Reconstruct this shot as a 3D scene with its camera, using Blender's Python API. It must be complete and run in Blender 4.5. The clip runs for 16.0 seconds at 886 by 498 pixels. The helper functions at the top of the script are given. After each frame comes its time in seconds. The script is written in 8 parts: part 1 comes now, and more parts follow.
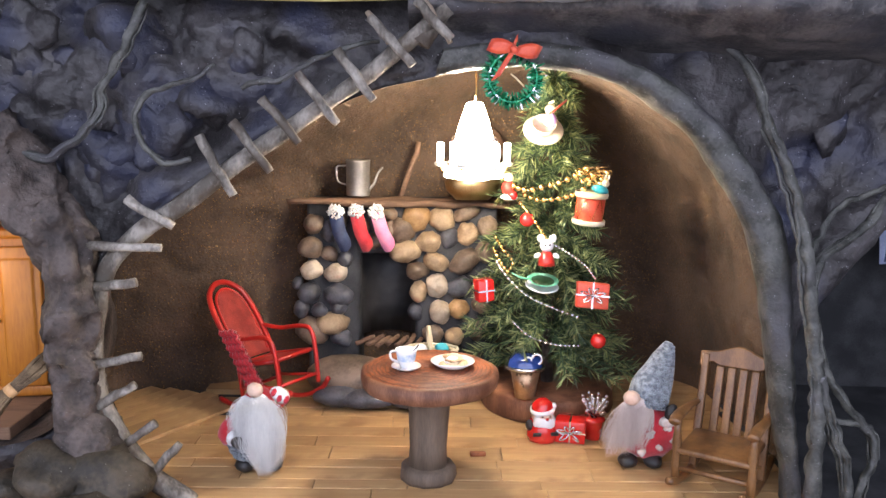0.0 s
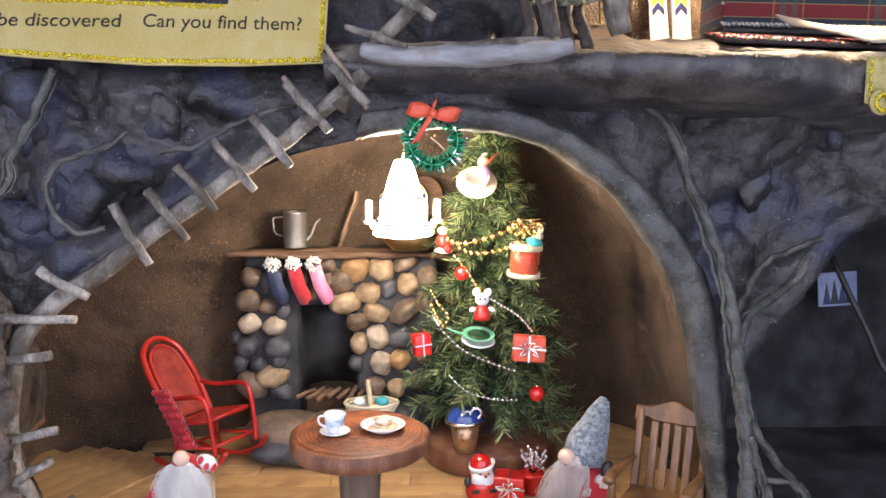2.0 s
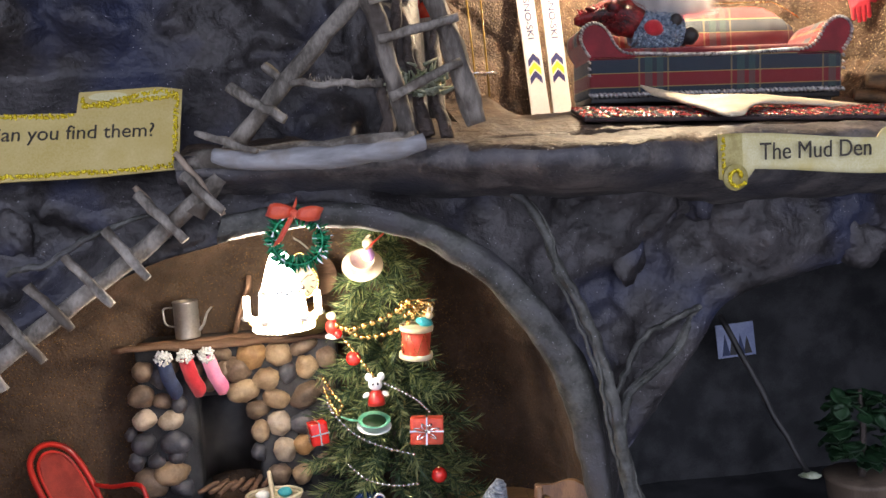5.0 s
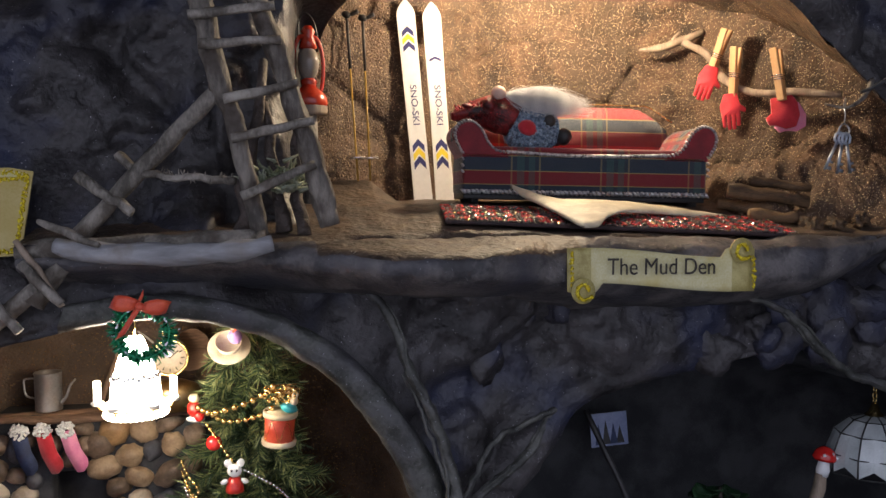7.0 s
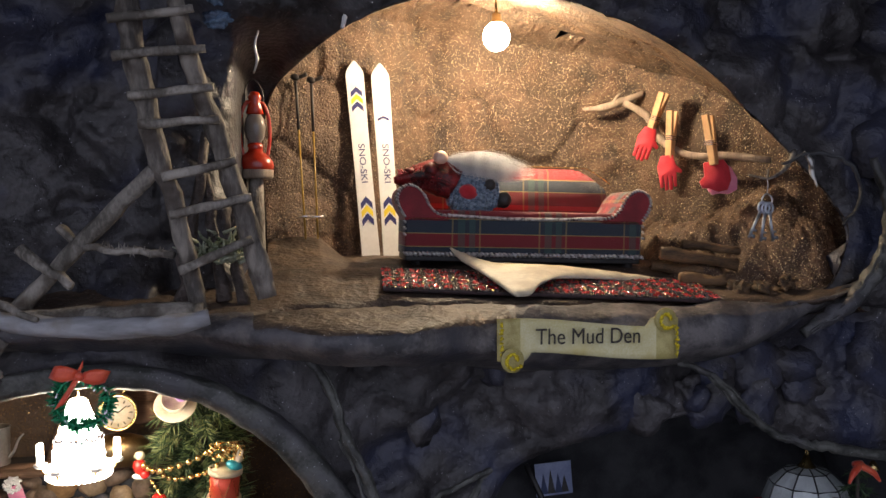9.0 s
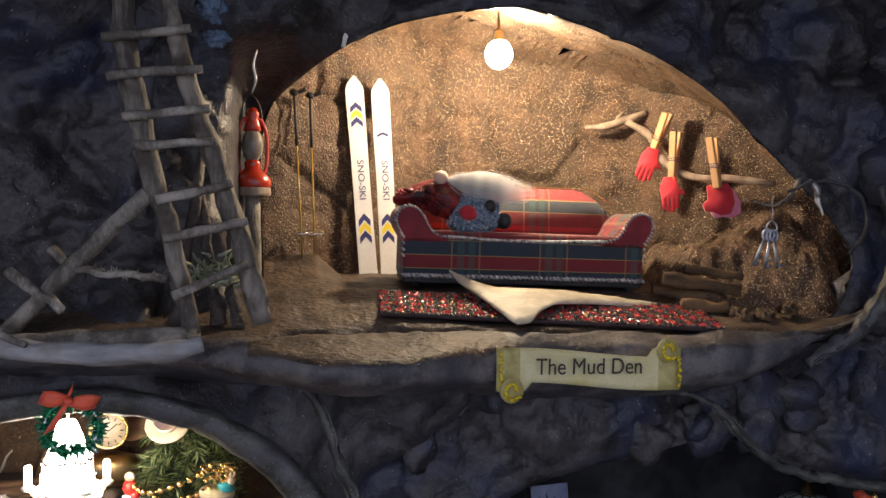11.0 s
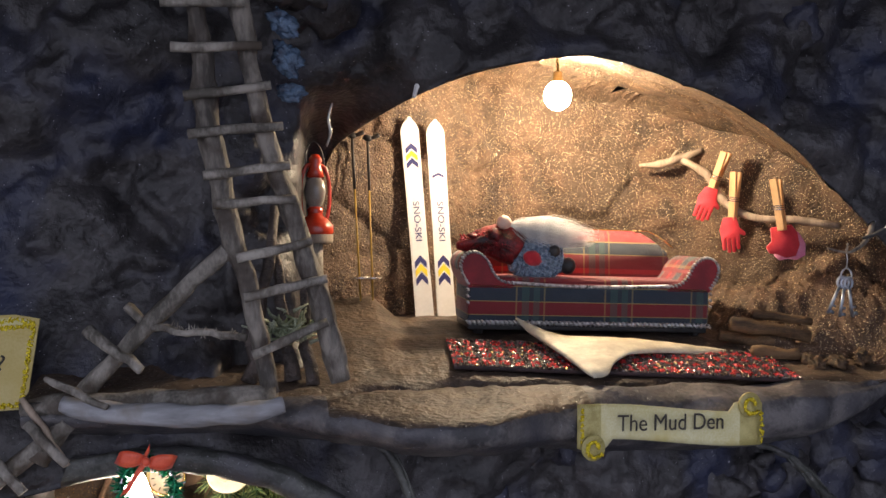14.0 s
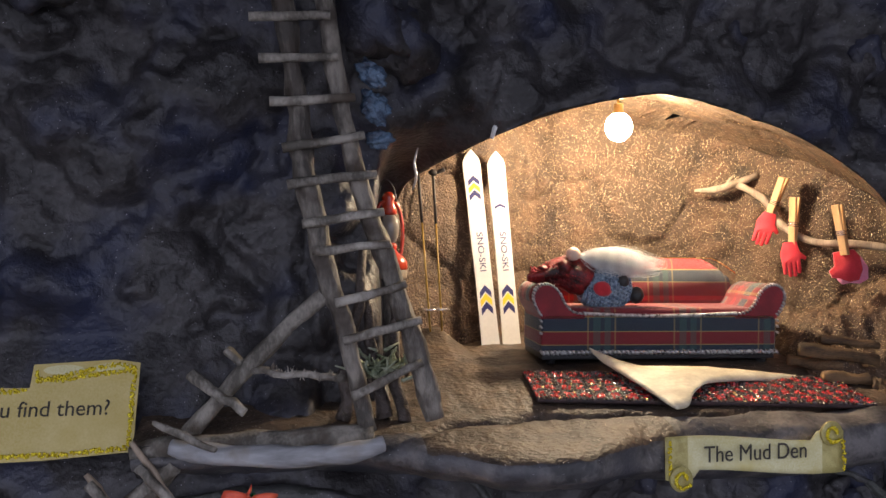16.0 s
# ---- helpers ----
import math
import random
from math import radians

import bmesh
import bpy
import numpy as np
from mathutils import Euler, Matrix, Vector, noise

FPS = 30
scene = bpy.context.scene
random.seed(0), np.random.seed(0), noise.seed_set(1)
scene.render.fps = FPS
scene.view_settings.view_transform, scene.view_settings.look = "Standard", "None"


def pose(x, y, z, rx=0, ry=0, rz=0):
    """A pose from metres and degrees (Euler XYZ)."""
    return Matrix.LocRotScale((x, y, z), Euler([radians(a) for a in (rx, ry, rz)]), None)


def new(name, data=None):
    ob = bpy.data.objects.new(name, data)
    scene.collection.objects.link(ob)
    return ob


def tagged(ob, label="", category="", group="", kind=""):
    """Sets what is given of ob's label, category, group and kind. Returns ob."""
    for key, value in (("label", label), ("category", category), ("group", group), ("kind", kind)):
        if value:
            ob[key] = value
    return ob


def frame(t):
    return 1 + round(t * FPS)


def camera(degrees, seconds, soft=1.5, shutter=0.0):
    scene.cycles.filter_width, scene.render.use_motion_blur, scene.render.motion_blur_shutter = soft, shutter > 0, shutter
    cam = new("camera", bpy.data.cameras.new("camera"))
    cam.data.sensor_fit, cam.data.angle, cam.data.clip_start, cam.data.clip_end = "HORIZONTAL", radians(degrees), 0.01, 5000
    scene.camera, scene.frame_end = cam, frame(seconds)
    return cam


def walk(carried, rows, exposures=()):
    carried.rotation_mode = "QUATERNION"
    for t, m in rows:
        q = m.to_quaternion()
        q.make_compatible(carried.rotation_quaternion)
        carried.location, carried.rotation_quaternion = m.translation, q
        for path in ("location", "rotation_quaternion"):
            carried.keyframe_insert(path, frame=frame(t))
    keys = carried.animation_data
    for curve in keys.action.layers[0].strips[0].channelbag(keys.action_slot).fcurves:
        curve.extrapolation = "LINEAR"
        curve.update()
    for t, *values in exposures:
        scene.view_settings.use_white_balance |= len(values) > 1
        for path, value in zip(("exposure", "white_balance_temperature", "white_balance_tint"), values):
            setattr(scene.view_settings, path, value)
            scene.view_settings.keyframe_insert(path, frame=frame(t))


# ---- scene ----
cam = camera(55.4, 16.0)
METRES, EYE, TILT, LEAN, TURN = 0.38, 0.275, -5.0, -3.0, 0.0
ROWS = [
    (0.0, 0.0, 0.0, 0.0, -0.17, -4.14, 2.29),
    (0.5, 0.0173, 0.008, 0.0096, -0.44, -3.99, 2.7),
    (1.0, 0.0456, 0.0125, 0.0271, -0.81, -3.83, 2.66),
    (1.5, 0.0782, 0.02, 0.0477, -1.23, -3.59, 2.63),
    (2.0, 0.0993, 0.0261, 0.078, -1.82, -3.06, 3.24),
    (2.5, 0.1134, 0.0257, 0.1013, -2.13, -2.51, 4.26),
    (3.0, 0.1349, 0.0211, 0.1258, -2.49, -2.21, 5.11),
    (5.5, 0.2911, 0.0588, 0.1903, -5.98, -0.83, 6.9),
    (6.0, 0.3321, 0.0633, 0.2129, -7.58, -0.3, 5.64),
    (6.5, 0.3719, 0.0522, 0.2441, -8.55, 0.21, 4.89),
    (7.0, 0.4067, 0.0346, 0.2689, -9.45, 0.9, 4.4),
    (7.5, 0.431, 0.0266, 0.282, -10.17, 1.29, 4.06),
    (8.0, 0.4472, 0.0121, 0.3008, -10.5, 1.54, 4.03),
    (8.5, 0.4608, -0.0102, 0.3308, -10.91, 1.89, 4.22),
    (9.0, 0.4749, -0.0306, 0.3507, -11.09, 2.1, 4.3),
    (11.5, 0.4776, 0.0073, 0.4087, -11.44, 2.19, 3.32),
    (12.0, 0.4709, 0.0174, 0.4245, -11.48, 2.25, 3.24),
    (12.5, 0.4538, 0.0285, 0.4351, -11.51, 2.28, 3.13),
    (13.0, 0.4304, 0.0346, 0.4478, -11.48, 2.35, 3.04),
    (13.5, 0.4084, 0.037, 0.462, -11.25, 2.68, 3.32),
    (14.0, 0.3691, 0.0335, 0.4745, -10.8, 3.06, 3.74),
    (14.5, 0.3329, 0.034, 0.48, -10.4, 3.21, 4.07),
    (15.0, 0.3016, 0.027, 0.4954, -10.06, 3.39, 4.53),
    (15.5, 0.2717, 0.0185, 0.5196, -9.9, 3.6, 4.89),
    (16.0, 0.2396, 0.0097, 0.5353, -9.87, 3.71, 4.9),
]
walk(cam, [(t, pose(0, 0, EYE, TILT, LEAN, TURN) @ pose(METRES * x, METRES * y, METRES * z, 90 + pitch, roll, yaw)) for t, x, y, z, yaw, pitch, roll in ROWS],
     [(0.0, 1.96), (3.0, 1.82), (4.5, 1.46), (5.5, 1.22), (6.5, 0.67), (8.0, 0.36), (12.0, 0.53), (16.0, 0.80)])

# ---- light ----
world = bpy.data.worlds.new("world")
scene.world = world
world.use_nodes = True
wbg = world.node_tree.nodes["Background"]
# dim bluish room light, falling mostly from above
wn, wl = world.node_tree.nodes, world.node_tree.links
way = wn.new("ShaderNodeTexCoord")
split = wn.new("ShaderNodeSeparateXYZ")
fade = wn.new("ShaderNodeValToRGB")
lift = wn.new("ShaderNodeMath")
lift.operation = "MULTIPLY_ADD"
lift.inputs[1].default_value, lift.inputs[2].default_value = 0.5, 0.5
wl.new(way.outputs["Generated"], split.inputs["Vector"])
wl.new(split.outputs["Z"], lift.inputs[0])
wl.new(lift.outputs[0], fade.inputs["Fac"])
fade.color_ramp.elements[0].position, fade.color_ramp.elements[0].color = 0.30, (0.17, 0.168, 0.20, 1)
fade.color_ramp.elements[1].position, fade.color_ramp.elements[1].color = 0.80, (0.62, 0.655, 0.83, 1)
wl.new(fade.outputs["Color"], wbg.inputs["Color"])
wbg.inputs["Strength"].default_value = 1.28


# ---- materials ----
def rgba(c):
    return (*c, 1) if len(c) == 3 else c


def surface(name, low, high, scale=40.0, rough=0.7, metal=0.0, bump=0.3, fine=900.0, stretch=(1, 1, 1), speck=None, speck_scale=900.0, speck_cut=0.09, shine=0.35, lean=1.05, stain=None, coat=0.0, random=0.0, transmission=0.0, sheen=0.0, depth=0.001, span=(0.55, 0.81)):
    """Two scales of noise between two colours, a bump, and optional glitter specks and stains."""
    m = bpy.data.materials.new(name)
    m.use_nodes = True
    t = m.node_tree
    n, l = t.nodes, t.links
    b = n["Principled BSDF"]
    tc = n.new("ShaderNodeTexCoord")
    mp = n.new("ShaderNodeMapping")
    mp.inputs["Scale"].default_value = stretch
    l.new(tc.outputs["Object"], mp.inputs["Vector"])
    big = n.new("ShaderNodeTexNoise")
    big.inputs["Scale"].default_value, big.inputs["Detail"].default_value = scale, 6
    l.new(mp.outputs["Vector"], big.inputs["Vector"])
    small = n.new("ShaderNodeTexNoise")
    small.inputs["Scale"].default_value, small.inputs["Detail"].default_value = fine, 3
    l.new(mp.outputs["Vector"], small.inputs["Vector"])
    add = n.new("ShaderNodeMath")
    add.operation = "MULTIPLY_ADD"
    add.inputs[1].default_value = 0.35
    l.new(small.outputs["Fac"], add.inputs[0])
    l.new(big.outputs["Fac"], add.inputs[2])
    ramp = n.new("ShaderNodeValToRGB")
    ramp.color_ramp.elements[0].position, ramp.color_ramp.elements[1].position = span
    ramp.color_ramp.elements[0].color, ramp.color_ramp.elements[1].color = rgba(low), rgba(high)
    l.new(add.outputs[0], ramp.inputs["Fac"])
    colour = ramp.outputs["Color"]
    if random:
        info = n.new("ShaderNodeObjectInfo")
        hsv = n.new("ShaderNodeHueSaturation")
        mr = n.new("ShaderNodeMapRange")
        mr.inputs["To Min"].default_value, mr.inputs["To Max"].default_value = 1 - random, 1 + random
        l.new(info.outputs["Random"], mr.inputs["Value"])
        l.new(mr.outputs["Result"], hsv.inputs["Value"])
        l.new(colour, hsv.inputs["Color"])
        colour = hsv.outputs["Color"]
    if stain:
        sn = n.new("ShaderNodeTexNoise")
        sn.inputs["Scale"].default_value, sn.inputs["Detail"].default_value = stain[1], 4
        l.new(tc.outputs["Object"], sn.inputs["Vector"])
        sr = n.new("ShaderNodeMapRange")
        sr.inputs["From Min"].default_value, sr.inputs["From Max"].default_value = 0.5, 0.68
        l.new(sn.outputs["Fac"], sr.inputs["Value"])
        mix = n.new("ShaderNodeMix")
        mix.data_type = "RGBA"
        mix.inputs["B"].default_value = rgba(stain[0])
        l.new(sr.outputs["Result"], mix.inputs["Factor"])
        l.new(colour, mix.inputs["A"])
        colour = mix.outputs["Result"]
    rough_out = None
    if speck:
        vo = n.new("ShaderNodeTexVoronoi")
        vo.inputs["Scale"].default_value = speck_scale
        l.new(tc.outputs["Object"], vo.inputs["Vector"])
        cut = n.new("ShaderNodeMath")
        cut.operation = "LESS_THAN"
        cut.inputs[1].default_value = 0.34
        l.new(vo.outputs["Distance"], cut.inputs[0])
        sep = n.new("ShaderNodeSeparateColor")
        l.new(vo.outputs["Color"], sep.inputs["Color"])
        pick = n.new("ShaderNodeMath")
        pick.operation = "LESS_THAN"
        pick.inputs[1].default_value = speck_cut
        l.new(sep.outputs["Red"], pick.inputs[0])
        both = n.new("ShaderNodeMath")
        both.operation = "MULTIPLY"
        l.new(cut.outputs[0], both.inputs[0])
        l.new(pick.outputs[0], both.inputs[1])
        mix = n.new("ShaderNodeMix")
        mix.data_type = "RGBA"
        vary = n.new("ShaderNodeMix")
        vary.data_type = "RGBA"
        vary.inputs["A"].default_value, vary.inputs["B"].default_value = rgba([c * 0.35 for c in speck[:3]]), rgba(speck)
        l.new(sep.outputs["Green"], vary.inputs["Factor"])
        l.new(vary.outputs["Result"], mix.inputs["B"])
        l.new(both.outputs[0], mix.inputs["Factor"])
        l.new(colour, mix.inputs["A"])
        colour = mix.outputs["Result"]
        rr = n.new("ShaderNodeMapRange")
        rr.inputs["To Min"].default_value, rr.inputs["To Max"].default_value = rough, 0.26
        l.new(both.outputs[0], rr.inputs["Value"])
        rough_out = rr.outputs["Result"]
        # each flake lies at its own slant
        flake = n.new("ShaderNodeVectorMath")
        flake.operation = "SUBTRACT"
        flake.inputs[1].default_value = (0.5, 0.5, 0.5)
        l.new(vo.outputs["Color"], flake.inputs[0])
        slant = n.new("ShaderNodeVectorMath")
        slant.operation = "SCALE"
        l.new(flake.outputs["Vector"], slant.inputs["Vector"])
        much = n.new("ShaderNodeMath")
        much.operation = "MULTIPLY"
        much.inputs[1].default_value = lean
        l.new(both.outputs[0], much.inputs[0])
        l.new(much.outputs[0], slant.inputs["Scale"])
        gleam = n.new("ShaderNodeMath")
        gleam.operation = "MULTIPLY"
        gleam.inputs[1].default_value = shine
        l.new(both.outputs[0], gleam.inputs[0])
        l.new(gleam.outputs[0], b.inputs["Metallic"])
    else:
        b.inputs["Metallic"].default_value = metal
    l.new(colour, b.inputs["Base Color"])
    if rough_out:
        l.new(rough_out, b.inputs["Roughness"])
    else:
        rr = n.new("ShaderNodeMapRange")
        rr.inputs["To Min"].default_value, rr.inputs["To Max"].default_value = max(0.03, rough - 0.12), min(1, rough + 0.12)
        l.new(big.outputs["Fac"], rr.inputs["Value"])
        l.new(rr.outputs["Result"], b.inputs["Roughness"])
    b.inputs["Coat Weight"].default_value = coat
    b.inputs["Sheen Weight"].default_value = sheen
    b.inputs["Transmission Weight"].default_value = transmission
    if bump:
        bp = n.new("ShaderNodeBump")
        bp.inputs["Strength"].default_value, bp.inputs["Distance"].default_value = bump, depth
        l.new(add.outputs[0], bp.inputs["Height"])
        if speck:
            tilted = n.new("ShaderNodeVectorMath")
            tilted.operation = "ADD"
            l.new(bp.outputs["Normal"], tilted.inputs[0])
            l.new(slant.outputs["Vector"], tilted.inputs[1])
            unit = n.new("ShaderNodeVectorMath")
            unit.operation = "NORMALIZE"
            l.new(tilted.outputs["Vector"], unit.inputs[0])
            l.new(unit.outputs["Vector"], b.inputs["Normal"])
        else:
            l.new(bp.outputs["Normal"], b.inputs["Normal"])
    return m


def glow(name, colour, strength):
    m = bpy.data.materials.new(name)
    m.use_nodes = True
    b = m.node_tree.nodes["Principled BSDF"]
    b.inputs["Base Color"].default_value = rgba(colour)
    b.inputs["Emission Color"].default_value = rgba(colour)
    b.inputs["Emission Strength"].default_value = strength
    return m


M = {}
M["rock"] = surface("rock", (0.018, 0.016, 0.017), (0.074, 0.068, 0.070), 30, 0.48, bump=0.8, fine=240, speck=(0.75, 0.75, 0.80), speck_scale=1000, speck_cut=0.014, shine=0.3, stain=((0.022, 0.027, 0.058), 15), depth=0.004, span=(0.52, 0.84))
M["root"] = surface("root", (0.030, 0.031, 0.028), (0.108, 0.108, 0.096), 60, 0.5, bump=0.8, fine=420, speck=(0.60, 0.60, 0.64), speck_scale=1100, speck_cut=0.03, shine=0.3, stain=((0.060, 0.058, 0.064), 30), depth=0.0025)
M["cave"] = surface("cave", (0.044, 0.027, 0.017), (0.108, 0.068, 0.044), 22, 0.85, bump=0.9, fine=420, speck=(1.0, 0.60, 0.24), speck_scale=640, speck_cut=0.34, shine=0.7, depth=0.004, span=(0.48, 0.88))
M["mud"] = surface("mud", (0.034, 0.018, 0.010), (0.120, 0.066, 0.036), 45, 0.68, bump=1.0, fine=480, speck=(1.0, 0.78, 0.50), speck_scale=900, speck_cut=0.36, shine=0.32, stain=((0.070, 0.042, 0.025), 11), depth=0.007, span=(0.5, 0.84))
M["bark"] = surface("bark", (0.034, 0.026, 0.023), (0.115, 0.090, 0.078), 45, 0.7, bump=1.0, fine=300, speck=(0.6, 0.58, 0.58), speck_scale=1300, speck_cut=0.010, depth=0.005)
M["ledge"] = surface("ledge", (0.030, 0.020, 0.014), (0.112, 0.076, 0.051), 36, 0.6, bump=1.2, fine=240, speck=(1.0, 0.92, 0.8), speck_scale=900, speck_cut=0.05, shine=0.2, stain=((0.055, 0.040, 0.031), 16), depth=0.004)
M["lip"] = surface("lip", (0.038, 0.036, 0.038), (0.165, 0.150, 0.145), 45, 0.55, bump=0.8, fine=350, speck=(0.7, 0.7, 0.75), speck_scale=1200, speck_cut=0.012, stain=((0.055, 0.054, 0.065), 18), depth=0.003)
M["twig"] = surface("twig", (0.10, 0.088, 0.072), (0.36, 0.325, 0.28), 60, 0.8, bump=1.0, fine=500, stretch=(1, 1, 0.5), random=0.15, stain=((0.085, 0.066, 0.05), 55), depth=0.002)
M["rail_wood"] = surface("rail_wood", (0.055, 0.047, 0.040), (0.25, 0.22, 0.185), 60, 0.75, bump=1.0, fine=450, stretch=(1, 1, 0.35), stain=((0.06, 0.045, 0.035), 45), depth=0.003)
M["pale_wood"] = surface("pale_wood", (0.12, 0.118, 0.122), (0.37, 0.37, 0.385), 50, 0.8, bump=1.0, fine=300, stretch=(0.16, 1, 1), stain=((0.22, 0.20, 0.18), 45), depth=0.002, span=(0.48, 0.86))
M["plank"] = surface("plank", (0.40, 0.225, 0.090), (0.60, 0.395, 0.190), 26, 0.55, bump=0.25, fine=260, stretch=(0.12, 1.6, 1), random=0.16, stain=((0.38, 0.22, 0.095), 30), span=(0.42, 0.95))
M["boulder"] = surface("boulder", (0.020, 0.016, 0.010), (0.075, 0.058, 0.038), 40, 0.65, bump=1.0, fine=300, speck=(0.6, 0.58, 0.5), speck_scale=1200, speck_cut=0.008, depth=0.003)
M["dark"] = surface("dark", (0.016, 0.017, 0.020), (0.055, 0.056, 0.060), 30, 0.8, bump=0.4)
M["stone"] = [surface("stone_" + n, a, b, 60, 0.55, bump=0.7, fine=400, random=0.15) for n, a, b in (
    ("tan", (0.24, 0.16, 0.09), (0.44, 0.32, 0.20)), ("orange", (0.26, 0.145, 0.06), (0.42, 0.26, 0.12)), ("brown", (0.10, 0.07, 0.048), (0.22, 0.155, 0.11)),
    ("slate", (0.04, 0.04, 0.048), (0.10, 0.10, 0.115)), ("pale", (0.32, 0.25, 0.18), (0.52, 0.43, 0.33)))]
M["red_paint"] = surface("red_paint", (0.42, 0.012, 0.01), (0.60, 0.03, 0.02), 40, 0.38, bump=0.15, fine=900, coat=0.3)
M["red_weave"] = surface("red_weave", (0.25, 0.02, 0.015), (0.42, 0.05, 0.035), 80, 0.6, bump=0.9, fine=1400)
M["red_gloss"] = surface("red_gloss", (0.55, 0.015, 0.012), (0.68, 0.03, 0.025), 40, 0.2, bump=0.05, coat=0.6)
M["red_cloth"] = surface("red_cloth", (0.42, 0.01, 0.02), (0.62, 0.03, 0.05), 60, 0.85, bump=0.5, fine=1500, sheen=0.4)
M["pink_cloth"] = surface("pink_cloth", (0.72, 0.20, 0.36), (0.86, 0.34, 0.48), 60, 0.5, bump=0.3, fine=1500)
M["coral"] = surface("coral", (0.72, 0.03, 0.05), (0.88, 0.07, 0.09), 60, 0.7, bump=0.4, fine=1500)
M["navy"] = surface("navy", (0.02, 0.03, 0.07), (0.05, 0.07, 0.15), 60, 0.7, bump=0.3, fine=1500)
M["white_fuzz"] = surface("white_fuzz", (0.62, 0.62, 0.62), (0.86, 0.86, 0.84), 80, 0.9, bump=0.6, fine=1500, sheen=0.5)
M["beard"] = surface("beard", (0.60, 0.60, 0.60), (0.84, 0.84, 0.82), 50, 0.75, bump=0.4, fine=900, stretch=(2, 2, 0.2), sheen=0.3)
M["beard_pink"] = surface("beard_pink", (0.50, 0.40, 0.36), (0.72, 0.62, 0.57), 50, 0.75, bump=0.4, fine=900, stretch=(2, 2, 0.2), sheen=0.3)
M["skin"] = surface("skin", (0.62, 0.42, 0.32), (0.75, 0.54, 0.42), 60, 0.7, bump=0.2)
M["black"] = surface("black", (0.012, 0.012, 0.013), (0.035, 0.033, 0.033), 60, 0.5, bump=0.3, fine=1200)
M["grey_knit"] = surface("grey_knit", (0.11, 0.13, 0.155), (0.32, 0.36, 0.40), 260, 0.9, bump=1.0, fine=900, sheen=0.3, depth=0.002)
M["blue_knit"] = surface("blue_knit", (0.10, 0.15, 0.22), (0.33, 0.42, 0.52), 260, 0.9, bump=1.0, fine=900, sheen=0.3, depth=0.002)
M["honey_wood"] = surface("honey_wood", (0.11, 0.048, 0.016), (0.235, 0.115, 0.042), 30, 0.42, bump=0.2, fine=500, stretch=(3, 3, 0.5), coat=0.25)
M["table_top"] = surface("table_top", (0.19, 0.055, 0.018), (0.38, 0.13, 0.05), 60, 0.55, bump=0.8, fine=800)
M["table_bark"] = surface("table_bark", (0.12, 0.045, 0.022), (0.25, 0.11, 0.058), 40, 0.6, bump=0.5, fine=600, stretch=(2, 2, 0.4))
M["pedestal"] = surface("pedestal", (0.065, 0.046, 0.032), (0.19, 0.138, 0.098), 40, 0.7, bump=0.6, fine=400, stretch=(2, 2, 0.3), span=(0.42, 0.95))
M["driftwood"] = surface("driftwood", (0.20, 0.15, 0.11), (0.38, 0.295, 0.22), 40, 0.7, bump=0.4, fine=600, stretch=(2, 2, 0.3))
M["mantel"] = surface("mantel", (0.11, 0.06, 0.035), (0.27, 0.16, 0.10), 35, 0.8, bump=0.9, fine=600, stretch=(0.15, 1, 1))
M["china"] = surface("china", (0.78, 0.79, 0.80), (0.87, 0.87, 0.86), 30, 0.15, bump=0.03, coat=0.5)
M["china_blue"] = surface("china_blue", (0.42, 0.55, 0.70), (0.80, 0.83, 0.85), 160, 0.2, bump=0.03)
M["cookie"] = surface("cookie", (0.42, 0.25, 0.12), (0.75, 0.58, 0.38), 120, 0.7, bump=0.6)
M["tin"] = surface("tin", (0.42, 0.40, 0.38), (0.62, 0.60, 0.57), 40, 0.42, metal=0.9, bump=0.2, fine=500)
M["silver"] = surface("silver", (0.70, 0.70, 0.72), (0.86, 0.86, 0.88), 60, 0.22, metal=1.0, bump=0.05)
M["gold"] = surface("gold", (0.75, 0.50, 0.18), (0.92, 0.68, 0.30), 60, 0.25, metal=1.0, bump=0.05)
M["paper_gold"] = surface("paper_gold", (0.34, 0.28, 0.09), (0.50, 0.43, 0.17), 120, 0.45, bump=0.2, speck=(1.0, 0.85, 0.35), speck_scale=1500, speck_cut=0.3, shine=0.4)
M["gold_glitter"] = surface("gold_glitter", (0.62, 0.46, 0.01), (1.0, 0.82, 0.06), 500, 0.25, metal=0.3, bump=0.6, fine=1500)
M["brass"] = surface("brass", (0.30, 0.20, 0.09), (0.45, 0.32, 0.16), 50, 0.35, metal=1.0, bump=0.1)
M["needle"] = surface("needle", (0.022, 0.050, 0.022), (0.065, 0.115, 0.048), 60, 0.55, bump=0.0)
M["needle_pale"] = surface("needle_pale", (0.13, 0.18, 0.06), (0.32, 0.35, 0.15), 60, 0.55, bump=0.0)
M["tinsel"] = surface("tinsel", (0.012, 0.15, 0.07), (0.05, 0.40, 0.20), 300, 0.2, metal=0.7, bump=0.0)
M["ribbon"] = surface("ribbon", (0.60, 0.045, 0.018), (0.80, 0.12, 0.045), 60, 0.35, bump=0.15, fine=1200, sheen=0.3)
M["blue_gloss"] = surface("blue_gloss", (0.012, 0.035, 0.17), (0.03, 0.07, 0.28), 50, 0.12, bump=0.03, coat=0.7)
M["teal"] = surface("teal", (0.02, 0.30, 0.36), (0.08, 0.45, 0.50), 50, 0.4, bump=0.1)
M["green_paint"] = surface("green_paint", (0.10, 0.40, 0.24), (0.25, 0.60, 0.42), 50, 0.35, bump=0.05)
